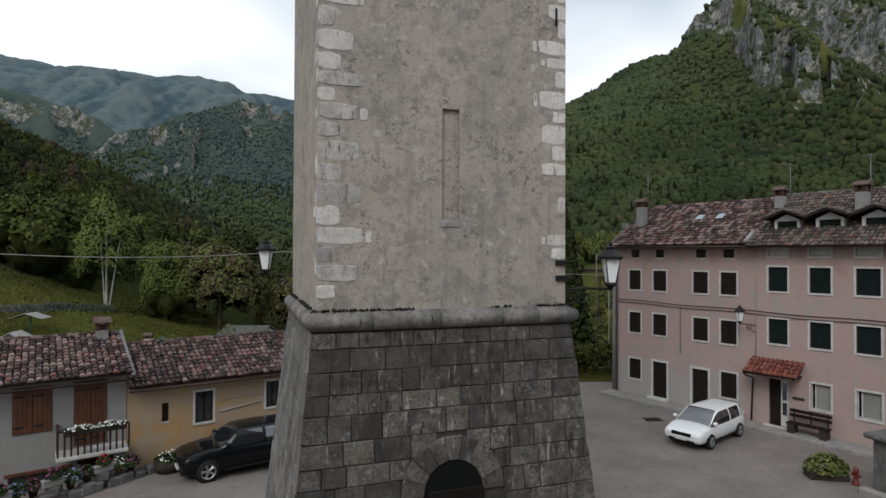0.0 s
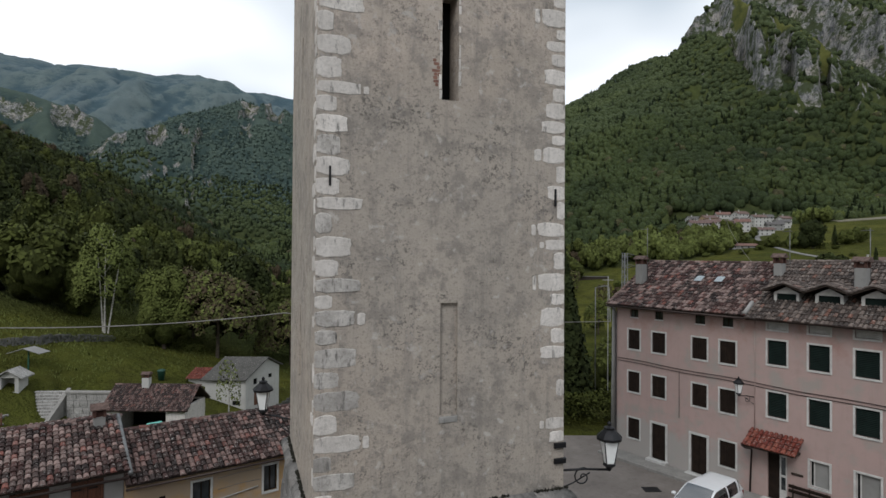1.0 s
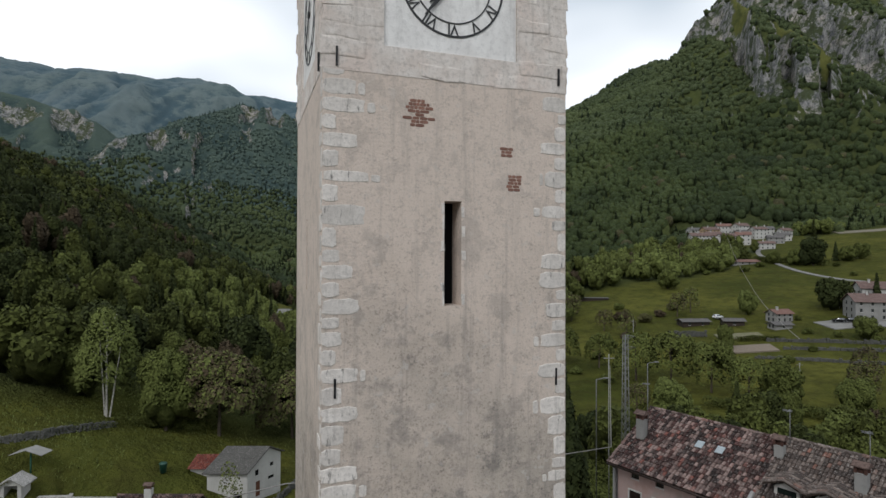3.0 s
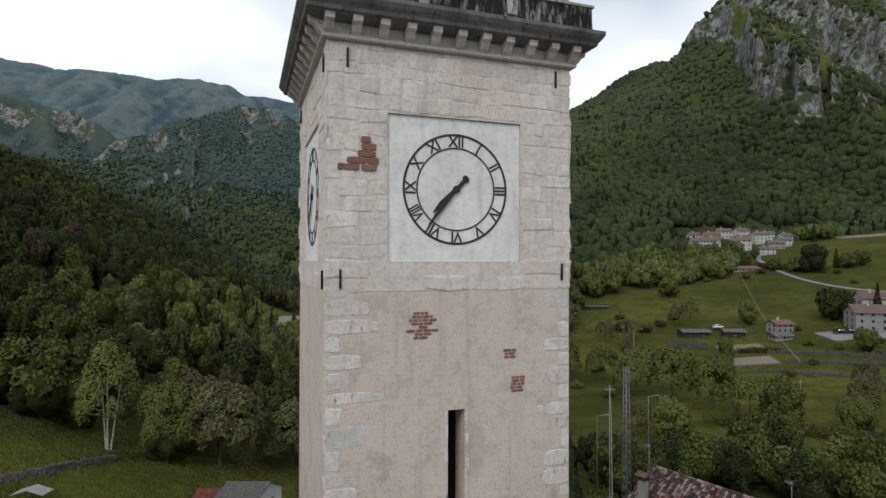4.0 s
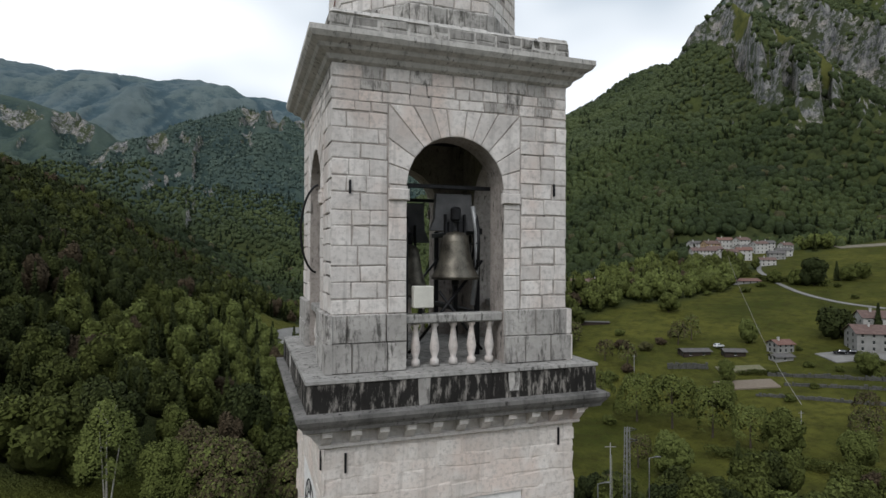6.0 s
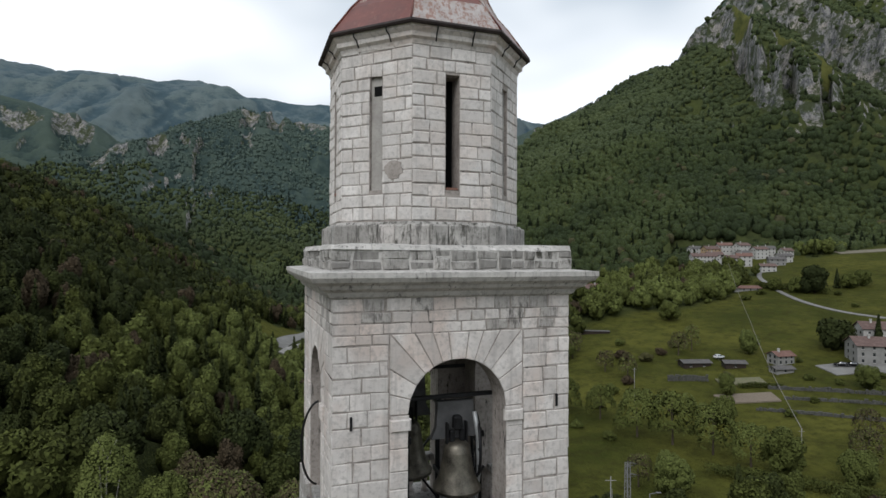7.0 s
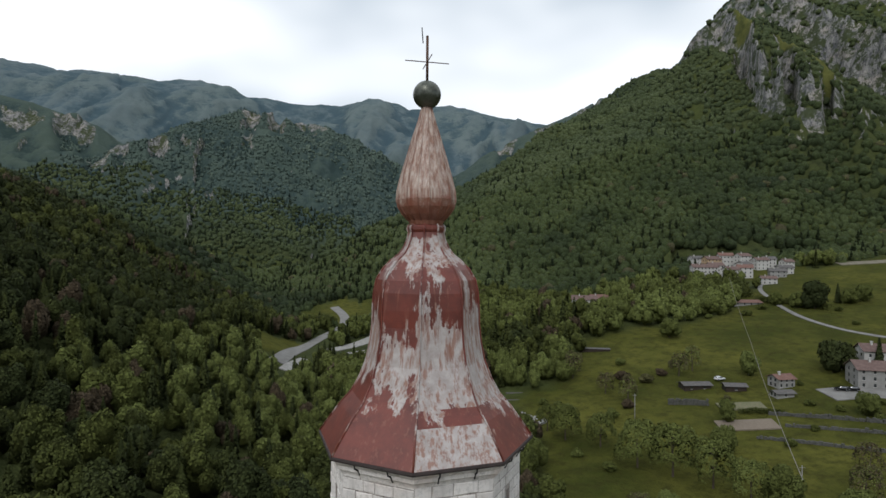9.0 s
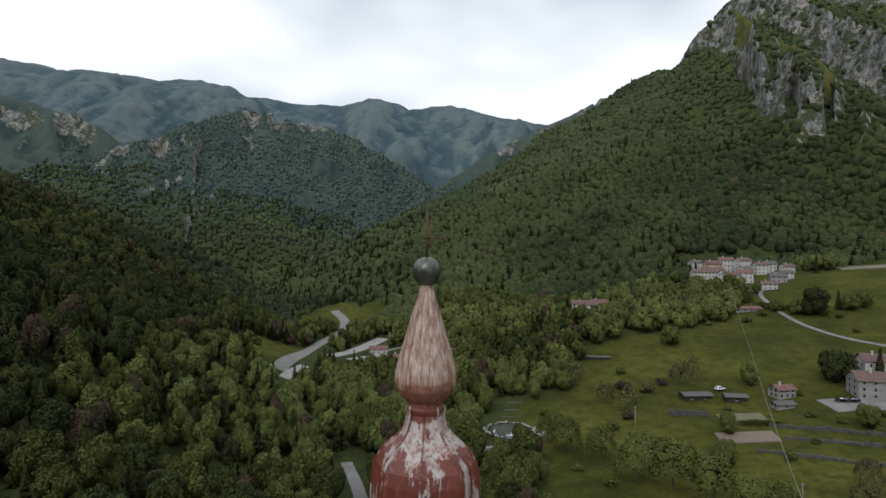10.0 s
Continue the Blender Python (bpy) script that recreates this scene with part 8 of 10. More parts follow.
build_car("white_car", "white estate car parked on the square", pose(16.65, 8.6, SQ(16.6, 8.6), 0, 0, 200), M_WHITEPAINT, 4.62, 1.82, 1.48, 0.93, 0.97, (1.24, 0.36, -1.86, -2.24), 0.33, 1.38, 0.88)
build_car("black_car", "black sport utility car parked beside the yellow house", pose(-3.68, 10.88, SQ(-3.68, 10.88), 0, 0, 196), M_BLACKPAINT, 4.40, 1.92, 1.64, 1.10, 1.13, (0.86, 0.18, -1.86, -2.10), 0.385, 1.34, 0.88)

# ---------------------------------------------------------------- houses and works down the valley
def ground_z(u, v):
    return float(height(np.array([u], float), np.array([v], float))[0])


def vframe(u, v, turn=0.0, z=None):
    """Frame at a place of the valley: s to the side, t up the valley, turned by degrees."""
    x, y = valley(u, v)
    a = math.atan2(RT[1], RT[0]) + radians(turn)
    return frame_local(x, y, ground_z(u, v) if z is None else z, (math.cos(a), math.sin(a)))


def far_house(u, v, turn, ln, dep, eave, rise, wall, roof, label, rows=2, cols=4, group="", z=None, chim=True, wh=1.15, ww=0.8):
    """A house seen from afar: walls, pitched roof with overhang, windows and a chimney."""
    m = vframe(u, v, turn, z)
    h = thing("house", label, "house", group, m=m)
    holes = []
    for r_ in range(rows):
        zz = (eave / rows) * r_ + eave / rows * 0.38
        for c_ in range(cols):
            s = ln * (c_ + 0.5) / cols
            holes.append((s - ww / 2, s + ww / 2, zz, min(zz + wh, eave - 0.15)))
    bm = bmesh.new()
    body_walls(bm, ln, dep, -2.5, eave, eave + rise, holes)
    part("wall", bm, [wall, M_BLACK], h)
    for a, b, c_, e in holes:
        bm = bmesh.new()
        add_box(bm, a, b, 0.10, 0.13, c_, e)
        w_ = part("window", bm, M_GLASS, h)
        bm = bmesh.new()
        add_box(bm, a - 0.1, b + 0.1, -0.05, 0.04, c_ - 0.1, c_)
        part("sill", bm, M_FRAME, w_)
    # windows on the gable ends
    for s, o in ((-0.02, -1), (ln + 0.02, 1)):
        for r_ in range(rows):
            zz = (eave / rows) * r_ + eave / rows * 0.38
            for t in (dep * 0.3, dep * 0.7):
                bm = bmesh.new()
                add_box(bm, s - 0.02, s + 0.02, t - ww / 2, t + ww / 2, zz, min(zz + wh, eave - 0.1))
                part("window", bm, M_GLASS, h)
    k = rise / (dep / 2)
    bm = bmesh.new()
    o, tk = 0.6, 0.14
    for a, b in (((-o, eave - o * k), (dep / 2, eave + rise)), ((dep + o, eave - o * k), (dep / 2, eave + rise))):
        q = [bm.verts.new((s, t, z_ + q_)) for q_ in (0, tk) for s, (t, z_) in ((-o, a), (ln + o, a), (ln + o, b), (-o, b))]
        for f_ in ((0, 1, 2, 3), (4, 5, 6, 7), (0, 1, 5, 4), (1, 2, 6, 5), (2, 3, 7, 6), (3, 0, 4, 7)):
            bm.faces.new([q[i] for i in f_])
    bmesh.ops.recalc_face_normals(bm, faces=bm.faces)
    rf = part("roof", bm, roof, h)
    if chim:
        bm = bmesh.new()
        add_box(bm, ln * 0.3 - 0.3, ln * 0.3 + 0.3, dep * 0.4 - 0.3, dep * 0.4 + 0.3, eave + rise * 0.5, eave + rise + 0.9)
        add_box(bm, ln * 0.3 - 0.42, ln * 0.3 + 0.42, dep * 0.4 - 0.42, dep * 0.4 + 0.42, eave + rise + 0.9, eave + rise + 1.05)
        part("chimney", bm, M_WHITE, rf)
    return h


def mat_far_roof(name, a, b):
    n = Nodes(name, 0.9)
    c = n.mix(n.ramp(n.noise(0.8, 5, 0.7), 0.35, 0.65), a, b)
    c = n.mix(n.ramp(n.noise(5, 4, 0.7), 0.5, 0.75, 0, 0.5), c, tuple(x * 0.6 for x in a))
    n.bump(n.noise(6, 3), 0.5, 0.05)
    return n.base(c)


M_ROOFB = mat_far_roof("brown_far_roof", (0.105, 0.068, 0.060), (0.16, 0.112, 0.100))
M_ROOFR = mat_far_roof("red_far_roof", (0.135, 0.074, 0.060), (0.185, 0.112, 0.094))
M_ROOFG = mat_far_roof("grey_far_roof", (0.085, 0.082, 0.08), (0.13, 0.12, 0.115))

# the hamlet on the slope
HAMLET = ((186, 452, -6, 22, 10, 11.5, 2.6, M_WHITE, M_ROOFB, 4, 7), (206, 455, -4, 13, 10, 9.0, 2.4, M_WHITE, M_ROOFB, 3, 4), (208, 440, 14, 11, 9, 10, 2.4, M_WHITE, M_ROOFB, 3, 3), (221, 444, -20, 12, 9, 9, 2.4, M_WHITE, M_ROOFR, 3, 3), (218, 468, 8, 15, 10, 10, 2.6, M_YELLOW, M_ROOFB, 3, 4), (234, 450, 22, 11, 9, 8.5, 2.2, M_WHITE, M_ROOFG, 3, 3), (233, 470, -10, 13, 10, 11.5, 2.4, M_WHITE, M_ROOFR, 3, 4), (246, 462, 12, 12, 9, 12, 2.4, M_WHITE, M_ROOFB, 4, 3), (247, 440, -15, 13, 8, 5.5, 2, M_GREYR, M_ROOFG, 2, 3), (258, 458, 4, 12, 9, 9, 2.2, M_WHITE, M_ROOFB, 3, 3), (272, 463, -8, 11, 9, 8, 2.2, M_WHITE, M_ROOFG, 3, 3), (284, 456, 10, 10, 8, 7, 2.2, M_WHITE, M_ROOFB, 2, 3), (262, 444, -2, 12, 8, 6, 2, M_WHITE, M_ROOFG, 2, 3), (199, 434, 20, 9, 7, 5.5, 1.8, M_GREYR, M_ROOFB, 2, 2), (226, 430, -8, 12, 8, 5, 1.8, M_WHITE, M_ROOFB, 2, 3), (212, 478, 6, 12, 9, 9, 2.2, M_WHITE, M_ROOFG, 3, 3))
for i, (u, v, a, ln, dp, ev, rs, wm, rm, rw_, cl) in enumerate(HAMLET):
    tall = "tall" if ev > 8.5 else "low"
    kindw = "yellow" if wm is M_YELLOW else ("grey" if wm is M_GREYR else "white")
    kindr = "red" if rm is M_ROOFR else ("grey" if rm is M_ROOFG else "brown")
    far_house(214 + (u - 232) * 0.72, 411 + (v - 452) * 1.7, a, ln * 0.78, dp * 0.85, ev * 0.86, rs * 0.85, wm, rm, f"{tall} {kindw} hamlet house with {kindr} roof on the slope", rw_, cl, "hamlet houses")
far_house(91, 402, -12, 17, 10, 8.5, 2.6, M_WHITE, M_ROOFB, "long pale house with brown roof among trees", 3, 6)
far_house(107, 408, 10, 13, 9, 6.5, 2.4, M_YELLOW, M_ROOFR, "house with red roof beside the pale house", 2, 4)
far_house(165, 322, 4, 16, 7, 2.4, 1.2, M_GREYR, M_ROOFR, "low long shed with faded red roof", 1, 4, chim=False)
far_house(143, 196, -14, 17, 10, 6.8, 2.4, M_GREYR, M_ROOFB, "large grey farmhouse with brown roof and balconies", 3, 5)
far_house(157, 212, -14, 12, 8, 7.5, 2.2, M_WHITE, M_ROOFB, "farmhouse wing behind the grey farmhouse", 2, 3)
far_house(119.2, 202, 12, 6.8, 5.2, 3.6, 1.2, M_GREYR, M_ROOFR, "small grey house with red roof beside sheds", 2, 3)
far_house(113.5, 193, 8, 6.4, 4, 1.9, 0.7, M_GREYR, M_ROOFG, "low grey shed with flat pitched roof", 1, 1, chim=False)
far_house(88, 207, 4, 10, 5, 2.2, 0.7, M_BEAM, M_ROOFG, "dark timber shed with grey roof", 1, 2, chim=False)
far_house(101, 203, -6, 7, 4, 2.2, 0.7, M_BEAM, M_ROOFG, "dark timber lean-to shed by the gardens", 1, 1, chim=False)
far_house(-43, 338, 14, 9.5, 7, 4.2, 1.5, M_WHITE, M_ROOFR, "white house with orange roof by the road", 1, 3)
far_house(-29, 319, 14, 8, 7, 2.8, 1.3, M_YELLOW, M_ROOFR, "low building with orange roof by the road", 1, 2)
far_house(-256, 1010, 0, 14, 9, 5.5, 2, M_WHITE, M_ROOFR, "white house far up the valley", 2, 4)
gh = thing("greenhouse_row", "long low row of dark sheds on the meadow", "shed", m=vframe(62, 257, -8))
bm = bmesh.new()
add_box(bm, 0, 13, 0, 3, -1, 1.6, 0.05)
part("wall", bm, M_BEAM, gh)
bm = bmesh.new()
add_box(bm, -0.3, 13.3, -0.4, 3.4, 1.6, 1.85, 0.03)
part("roof", bm, M_ROOFG, gh)

# -- shed and small house behind the old houses
shed = thing("open_shed", "open fronted stone shed with dark tiled roof", "shed", m=vframe(-28.9, 48.8, 0, -3.6) @ Matrix.Diagonal((0.83, 0.66, 1, 1)))
SL, SD = 9.0, 6.2
bm = bmesh.new()
for a, b in ((0.5, 1.9), (6.6, 8.6)):
    add_box(bm, a, b, 0.0, 0.35, -1.5, 2.3, 0.02)
add_box(bm, 0.5, 8.6, SD - 0.35, SD, -1.5, 2.3, 0.02)
add_box(bm, 0.5, 0.85, 0.35, SD - 0.35, -1.5, 2.3, 0.02)
add_box(bm, 8.25, 8.6, 0.35, SD - 0.35, -1.5, 2.3, 0.02)
part("wall", bm, M_QUOIN, shed)
gable_roof(shed, Matrix.Identity(4), 0.0, SL, 0, SD, 2.3, 3.75, M_TILED, 0.5, 0.21, 0.33, 9)
chimney(shed, Matrix.Identity(4), 3.4, 2.9, 3.2, 4.5, 0.75, mat=M_WHITE)
# black sheet for the shade inside the shed
bm = bmesh.new()
add_box(bm, 0.9, 8.2, 5.6, 5.75, -1.5, 2.2)
part("back_panel", bm, M_BLACK, shed)

barn = thing("small_house", "small whitewashed house with grey roof and brown door", "house", m=vframe(-24.8, 60.2, 0, -4.5) @ Matrix.Scale(0.9, 4))
m_g = frame_local(4.75, 0, 0, (math.cos(radians(62)), math.sin(radians(62))))
BL, BD = 4.75, 5.4
bm = bmesh.new()
holes = [(3.2, 4.1, 0.5, 1.05)]
wall_with_holes(bm, 0, BL, -2, 3.6, holes)
P_ = lambda s, t, z: bm.verts.new((s, t, z))
bm.faces.new([P_(3.15, 0.12, 0.45), P_(4.15, 0.12, 0.45), P_(4.15, 0.12, 1.1), P_(3.15, 0.12, 1.1)]).material_index = 1
# gable end with two windows, a slot and a door
wall2 = bmesh.new()
part("front_wall", bm, [M_WHITE, M_BLACK], barn)
bm = bmesh.new()
hs = [(1.2, 1.8, 2.7, 3.4), (3.6, 4.2, 3.1, 3.9), (3.3, 4.3, 1.6, 2.0), (1.3, 2.0, 0.2, 2.0)]
wall_with_holes(bm, 0, BD, -2, 3.6, [h for h in hs if h[3] <= 3.6] + [(3.6, 4.2, 3.1, 3.58)])
for h in hs:
    bm.faces.new([bm.verts.new(p) for p in ((h[0] - 0.05, 0.12, h[2] - 0.05), (h[1] + 0.05, 0.12, h[2] - 0.05), (h[1] + 0.05, 0.12, min(3.6, h[3] + 0.05)), (h[0] - 0.05, 0.12, min(3.6, h[3] + 0.05)))]).material_index = 1
bm.faces.new([bm.verts.new(p) for p in ((0, 0, 3.6), (BD, 0, 3.6), (BD, 0, 4.4), (BD * 0.62, 0, 5.5))])
wall2.free()
gw = part("gable_wall", bm, [M_WHITE, M_BLACK], barn)
gw.matrix_basis = m_g
bm = bmesh.new()
add_box(bm, 1.3, 2.0, 0.04, 0.09, 0.2, 2.0, 0.01)
dl = part("door_leaf", bm, M_WOOD, gw)
bm = bmesh.new()
g = [m_g @ Vector(p) for p in ((-0.3, -0.3, 3.45), (BD * 0.62, -0.3, 5.62), (BD + 0.4, -0.3, 4.35))]
ofs = Vector((-BL - 0.6, 0.0, 0))
q = [bm.verts.new(p) for p in (g[0], g[1], g[1] + ofs, g[0] + ofs, g[2], g[2] + ofs)]
bm.faces.new((q[0], q[1], q[2], q[3]))
bm.faces.new((q[1], q[4], q[5], q[2]))
ret = bmesh.ops.extrude_face_region(bm, geom=list(bm.faces))
bmesh.ops.translate(bm, vec=(0, 0, 0.12), verts=[x for x in ret["geom"] if isinstance(x, bmesh.types.BMVert)])
bmesh.ops.recalc_face_normals(bm, faces=bm.faces)
part("roof", bm, M_CEMROOF, barn)
annex = thing("lean_to", "small lean-to with orange tiled roof", "shed", m=vframe(-27.6, 62.5, 0, -3.6))
bm = bmesh.new()
add_box(bm, 0, 2.6, 0, 2.0, -1.5, 1.9, 0.02)
part("wall", bm, M_WHITE, annex)
vs, fs = tile_mesh(-0.2, 2.8, -0.4, 1.9, 2.2, 2.6, 0.22, 0.33, 0.02, random.Random(4))
mesh_ob("roof_tiles", vs, fs, M_TILER, annex)["kind"] = "stuff"

# courtyard wall, stairs, shrine
yard = thing("yard_wall", "pale stone yard wall with flat coping", "wall", m=vframe(-34.3, 52.4, 0, -3.75))
for i, (z0, z1) in enumerate(((-1.5, -0.2), (-0.2, 0.35), (0.35, 0.9), (0.9, 1.5), (1.5, 2.1), (2.1, 2.75))):
    s = 0.0
    rr_ = random.Random(i)
    while s < 4.2:
        l2 = min(rr_.uniform(0.5, 1.1), 4.3 - s)
        bm = bmesh.new()
        add_box(bm, s + 0.01, s + l2 - 0.01, 0, 0.45, z0 + 0.01, z1 - 0.01, 0.03)
        part("wall_stone", bm, M_GREYSTONE, yard)
        s += l2
bm = bmesh.new()
add_box(bm, -0.1, 4.4, -0.1, 0.55, 2.75, 2.95, 0.03)
part("coping", bm, M_PAVE, yard)
flight = thing("stone_steps", "flight of weathered stone garden steps", "steps", m=vframe(-36.7, 50.0, 4, -3.55))
for i in range(12):
    bm = bmesh.new()
    add_box(bm, -0.13 * i, 2.0 - 0.02 * i, i * 0.31, i * 0.31 + 0.45, -1.4 + i * 0.2, i * 0.21 + 0.17, 0.03)
    part("step", bm, M_GREYSTONE, flight)
bm = bmesh.new()
q = [bm.verts.new(p) for p in ((2.02, -0.3, -1), (2.36, -0.3, -1), (2.36, -0.3, 0.55), (2.02, -0.3, 0.55), (2.02, 3.3, -1), (2.36, 3.3, -1), (2.36, 3.3, 2.85), (2.02, 3.3, 2.85))]
for f_ in ((0, 1, 2, 3), (4, 5, 6, 7), (0, 1, 5, 4), (1, 2, 6, 5), (2, 3, 7, 6), (3, 0, 4, 7)):
    bm.faces.new([q[i] for i in f_])
bmesh.ops.recalc_face_normals(bm, faces=bm.faces)
part("stair_parapet", bm, M_PAVE, flight)
rail = thing("log_rail_fence", "low rustic fence of round brown logs", "fence")
fp = [(-40.6, 45.2), (-38.2, 46.4), (-36.4, 47.4)]
rl_ = [(*valley(u, v), ground_z(u, v)) for u, v in fp]
for x, y, z in rl_:
    tube("post", [(x, y, z - 0.3), (x, y, z + 1.05)], 0.07, M_WOOD, rail)
for (x0, y0, z0), (x1, y1, z1) in zip(rl_, rl_[1:]):
    tube("rail", [(x0, y0, z0 + 0.95), (x1, y1, z1 + 0.95)], 0.055, M_WOOD, rail)
rs_ = random.Random(21)
for i in range(46):
    u, v = rs_.uniform(-40, -30), rs_.uniform(44.5, 49.3)
    st_ = thing("paving_stone", "rough flat stone lying in the garden grass", "stone", "garden stones", m=vframe(u, v, rs_.uniform(0, 90), None))
    bm = bmesh.new()
    w_, d_ = rs_.uniform(0.12, 0.42), rs_.uniform(0.12, 0.3)
    add_box(bm, -w_, w_, -d_, d_, -0.1, rs_.uniform(0.06, 0.16), 0.05)
    part("slab", bm, M_TORUS, st_)
court = thing("courtyard", "pale concrete courtyard by the shed", "courtyard", m=vframe(-34.2, 47.4, 0, -3.66), kind="structure")
bm = bmesh.new()
add_box(bm, 0, 5.2, 0, 4.9, -1, 0.12, 0.02)
part("slab", bm, M_PAVE, court)
shrine = thing("wayside_shrine", "small white wayside shrine with stone roof", "shrine", m=vframe(-40.4, 52.0, 10, -1.05))
bm = bmesh.new()
add_box(bm, 0, 0.35, 0, 1.6, -1.5, 1.5, 0.02)
add_box(bm, 1.45, 1.8, 0, 1.6, -1.5, 1.5, 0.02)
add_box(bm, 0.35, 1.45, 1.2, 1.6, -1.5, 1.5, 0.02)
add_box(bm, 0.35, 1.45, 0, 1.2, -1.5, 0.2, 0.02)
bm.faces.new([bm.verts.new(p) for p in ((0, 0.01, 1.5), (1.8, 0.01, 1.5), (0.9, 0.01, 2.1))])
part("niche", bm, M_WHITE, shrine)
bm = bmesh.new()
for sg in (-1, 1):
    q = [bm.verts.new(p) for p in ((0.9, -0.3, 2.15), (0.9 + sg * 1.3, -0.3, 1.4), (0.9 + sg * 1.3, 1.9, 1.4), (0.9, 1.9, 2.15), (0.9, -0.3, 2.27), (0.9 + sg * 1.3, -0.3, 1.52), (0.9 + sg * 1.3, 1.9, 1.52), (0.9, 1.9, 2.27))]
    for f_ in ((0, 1, 2, 3), (4, 5, 6, 7), (0, 1, 5, 4), (1, 2, 6, 5), (2, 3, 7, 6)):
        bm.faces.new([q[i] for i in f_])
bmesh.ops.recalc_face_normals(bm, faces=bm.faces)
part("roof", bm, M_GREYSTONE, shrine)
feeder = thing("wooden_shelter", "wooden roofed stand on a green post", "stand", m=vframe(-40.6, 56.2, 0, None))
tube("post", [(0, 0, -0.5), (0, 0, 2.2)], 0.08, mat_simple("green_painted_post", (0.03, 0.09, 0.06), 0.2, 4), feeder)
for sg in (-1, 1):
    bm = bmesh.new()
    add_box(bm, 0, 1.7, -0.8, 0.8, -0.03, 0.03, 0.01, Matrix.Translation((0, 0, 2.5)) @ Matrix.Rotation(sg * 0.3 if sg > 0 else math.pi - 0.3, 4, "Y"))
    part("roof_board", bm, M_GREYR, feeder)
bin_ = thing("green_waste_bin", "dark green plastic bin on the grass bank", "bin", m=vframe(-29.6, 60.5, 0, None))
bm = bmesh.new()
lathe(bm, [(0.30, 0), (0.38, 0.9), (0.42, 0.95), (0.40, 1.05), (0.2, 1.15)], 14)
part("barrel", bm, mat_simple("dark_green_plastic", (0.012, 0.055, 0.038), 0.2, 4, 0.5), bin_, smooth=True)

# turquoise lorry
lorry = thing("small_lorry", "small turquoise lorry loaded with boards", "lorry", m=vframe(-22.6, 44.6, 38, -3.7))
M_TURQ = mat_simple("turquoise_paint", (0.14, 0.46, 0.40), 0.12, 3, 0.45)
bm = bmesh.new()
add_box(bm, 0.0, 1.5, 0, 1.8, 0.5, 1.25, 0.1)
part("cab_body", bm, M_TURQ, lorry)
bm = bmesh.new()
add_box(bm, 0.1, 1.15, 0.08, 1.72, 1.25, 1.85, 0.08)
part("cab_glass", bm, M_CARGLASS, lorry)
bm = bmesh.new()
add_box(bm, 0.05, 1.2, 0.03, 1.77, 1.85, 1.95, 0.04)
add_box(bm, 0.05, 0.15, 0.03, 1.77, 1.2, 1.9, 0.02)
part("cab_roof", bm, M_TURQ, lorry)
bm = bmesh.new()
add_box(bm, -3.0, -0.1, 0, 1.8, 0.65, 0.8, 0.03)
part("bed", bm, M_BEAM, lorry)
for i in range(5):
    bm = bmesh.new()
    add_box(bm, -3.2, -0.15, 0.1 + i * 0.33, 0.38 + i * 0.33, 0.82, 0.9 + 0.05 * (i % 3), 0.02)
    part("board", bm, M_PAVE, lorry)
for x in (0.8, -2.0):
    for y in (0.05, 1.75):
        bm = bmesh.new()
        bmesh.ops.create_cone(bm, cap_ends=True, segments=16, radius1=0.36, radius2=0.36, depth=0.22, matrix=Matrix.Translation((x, y, 0.36)) @ Matrix.Rotation(math.pi / 2, 4, "X"))
        part("wheel", bm, M_TYRE, lorry)


# -- roads, stream, pond, walls
def ribbon(name, pts, wide, material, label, category, lift=0.3):
    """A strip laid over the ground along points of the valley."""
    vs, fs = [], []
    dense = []
    for (u0, v0), (u1, v1) in zip(pts, pts[1:]):
        k = max(2, int(math.hypot(u1 - u0, v1 - v0) / 4))
        dense += [(u0 + (u1 - u0) * i / k, v0 + (v1 - v0) * i / k) for i in range(k)]
    dense.append(pts[-1])
    hw_ = min(3, len(dense) // 6)
    win_ = [dense[max(0, i - hw_):i + hw_ + 1] for i in range(len(dense))]
    dense = [(sum(p[0] for p in w) / len(w), sum(p[1] for p in w) / len(w)) for w in win_]
    for i, (u, v) in enumerate(dense):
        a, b = dense[max(0, i - 1)], dense[min(len(dense) - 1, i + 1)]
        d = math.hypot(b[0] - a[0], b[1] - a[1])
        nu, nv = -(b[1] - a[1]) / d, (b[0] - a[0]) / d
        for q in range(5):
            w_ = (q - 2) / 4 * wide
            x, y = valley(u + nu * w_, v + nv * w_)
            vs.append((x, y, ground_z(u + nu * w_, v + nv * w_) + lift))
    k5 = len(dense)
    for i in range(k5 - 1):
        for q in range(4):
            fs.append((5 * i + q, 5 * i + q + 1, 5 * i + q + 6, 5 * i + q + 5))
    b = len(vs)
    vs2 = [(x, y, z - 2.0) for x, y, z in vs]
    sides = []
    for i in range(k5 - 1):
        for q in (0, 4):
            o = 5 * i + q
            sides.append((o, o + 5, b + o + 5, b + o))
    for i in (0, k5 - 1):
        for q in range(4):
            o = 5 * i + q
            sides.append((o, o + 1, b + o + 1, b + o))
    ob = mesh_ob(name, vs + vs2, fs + sides, material)
    tagged(ob, label, category, kind="structure")
    return ob


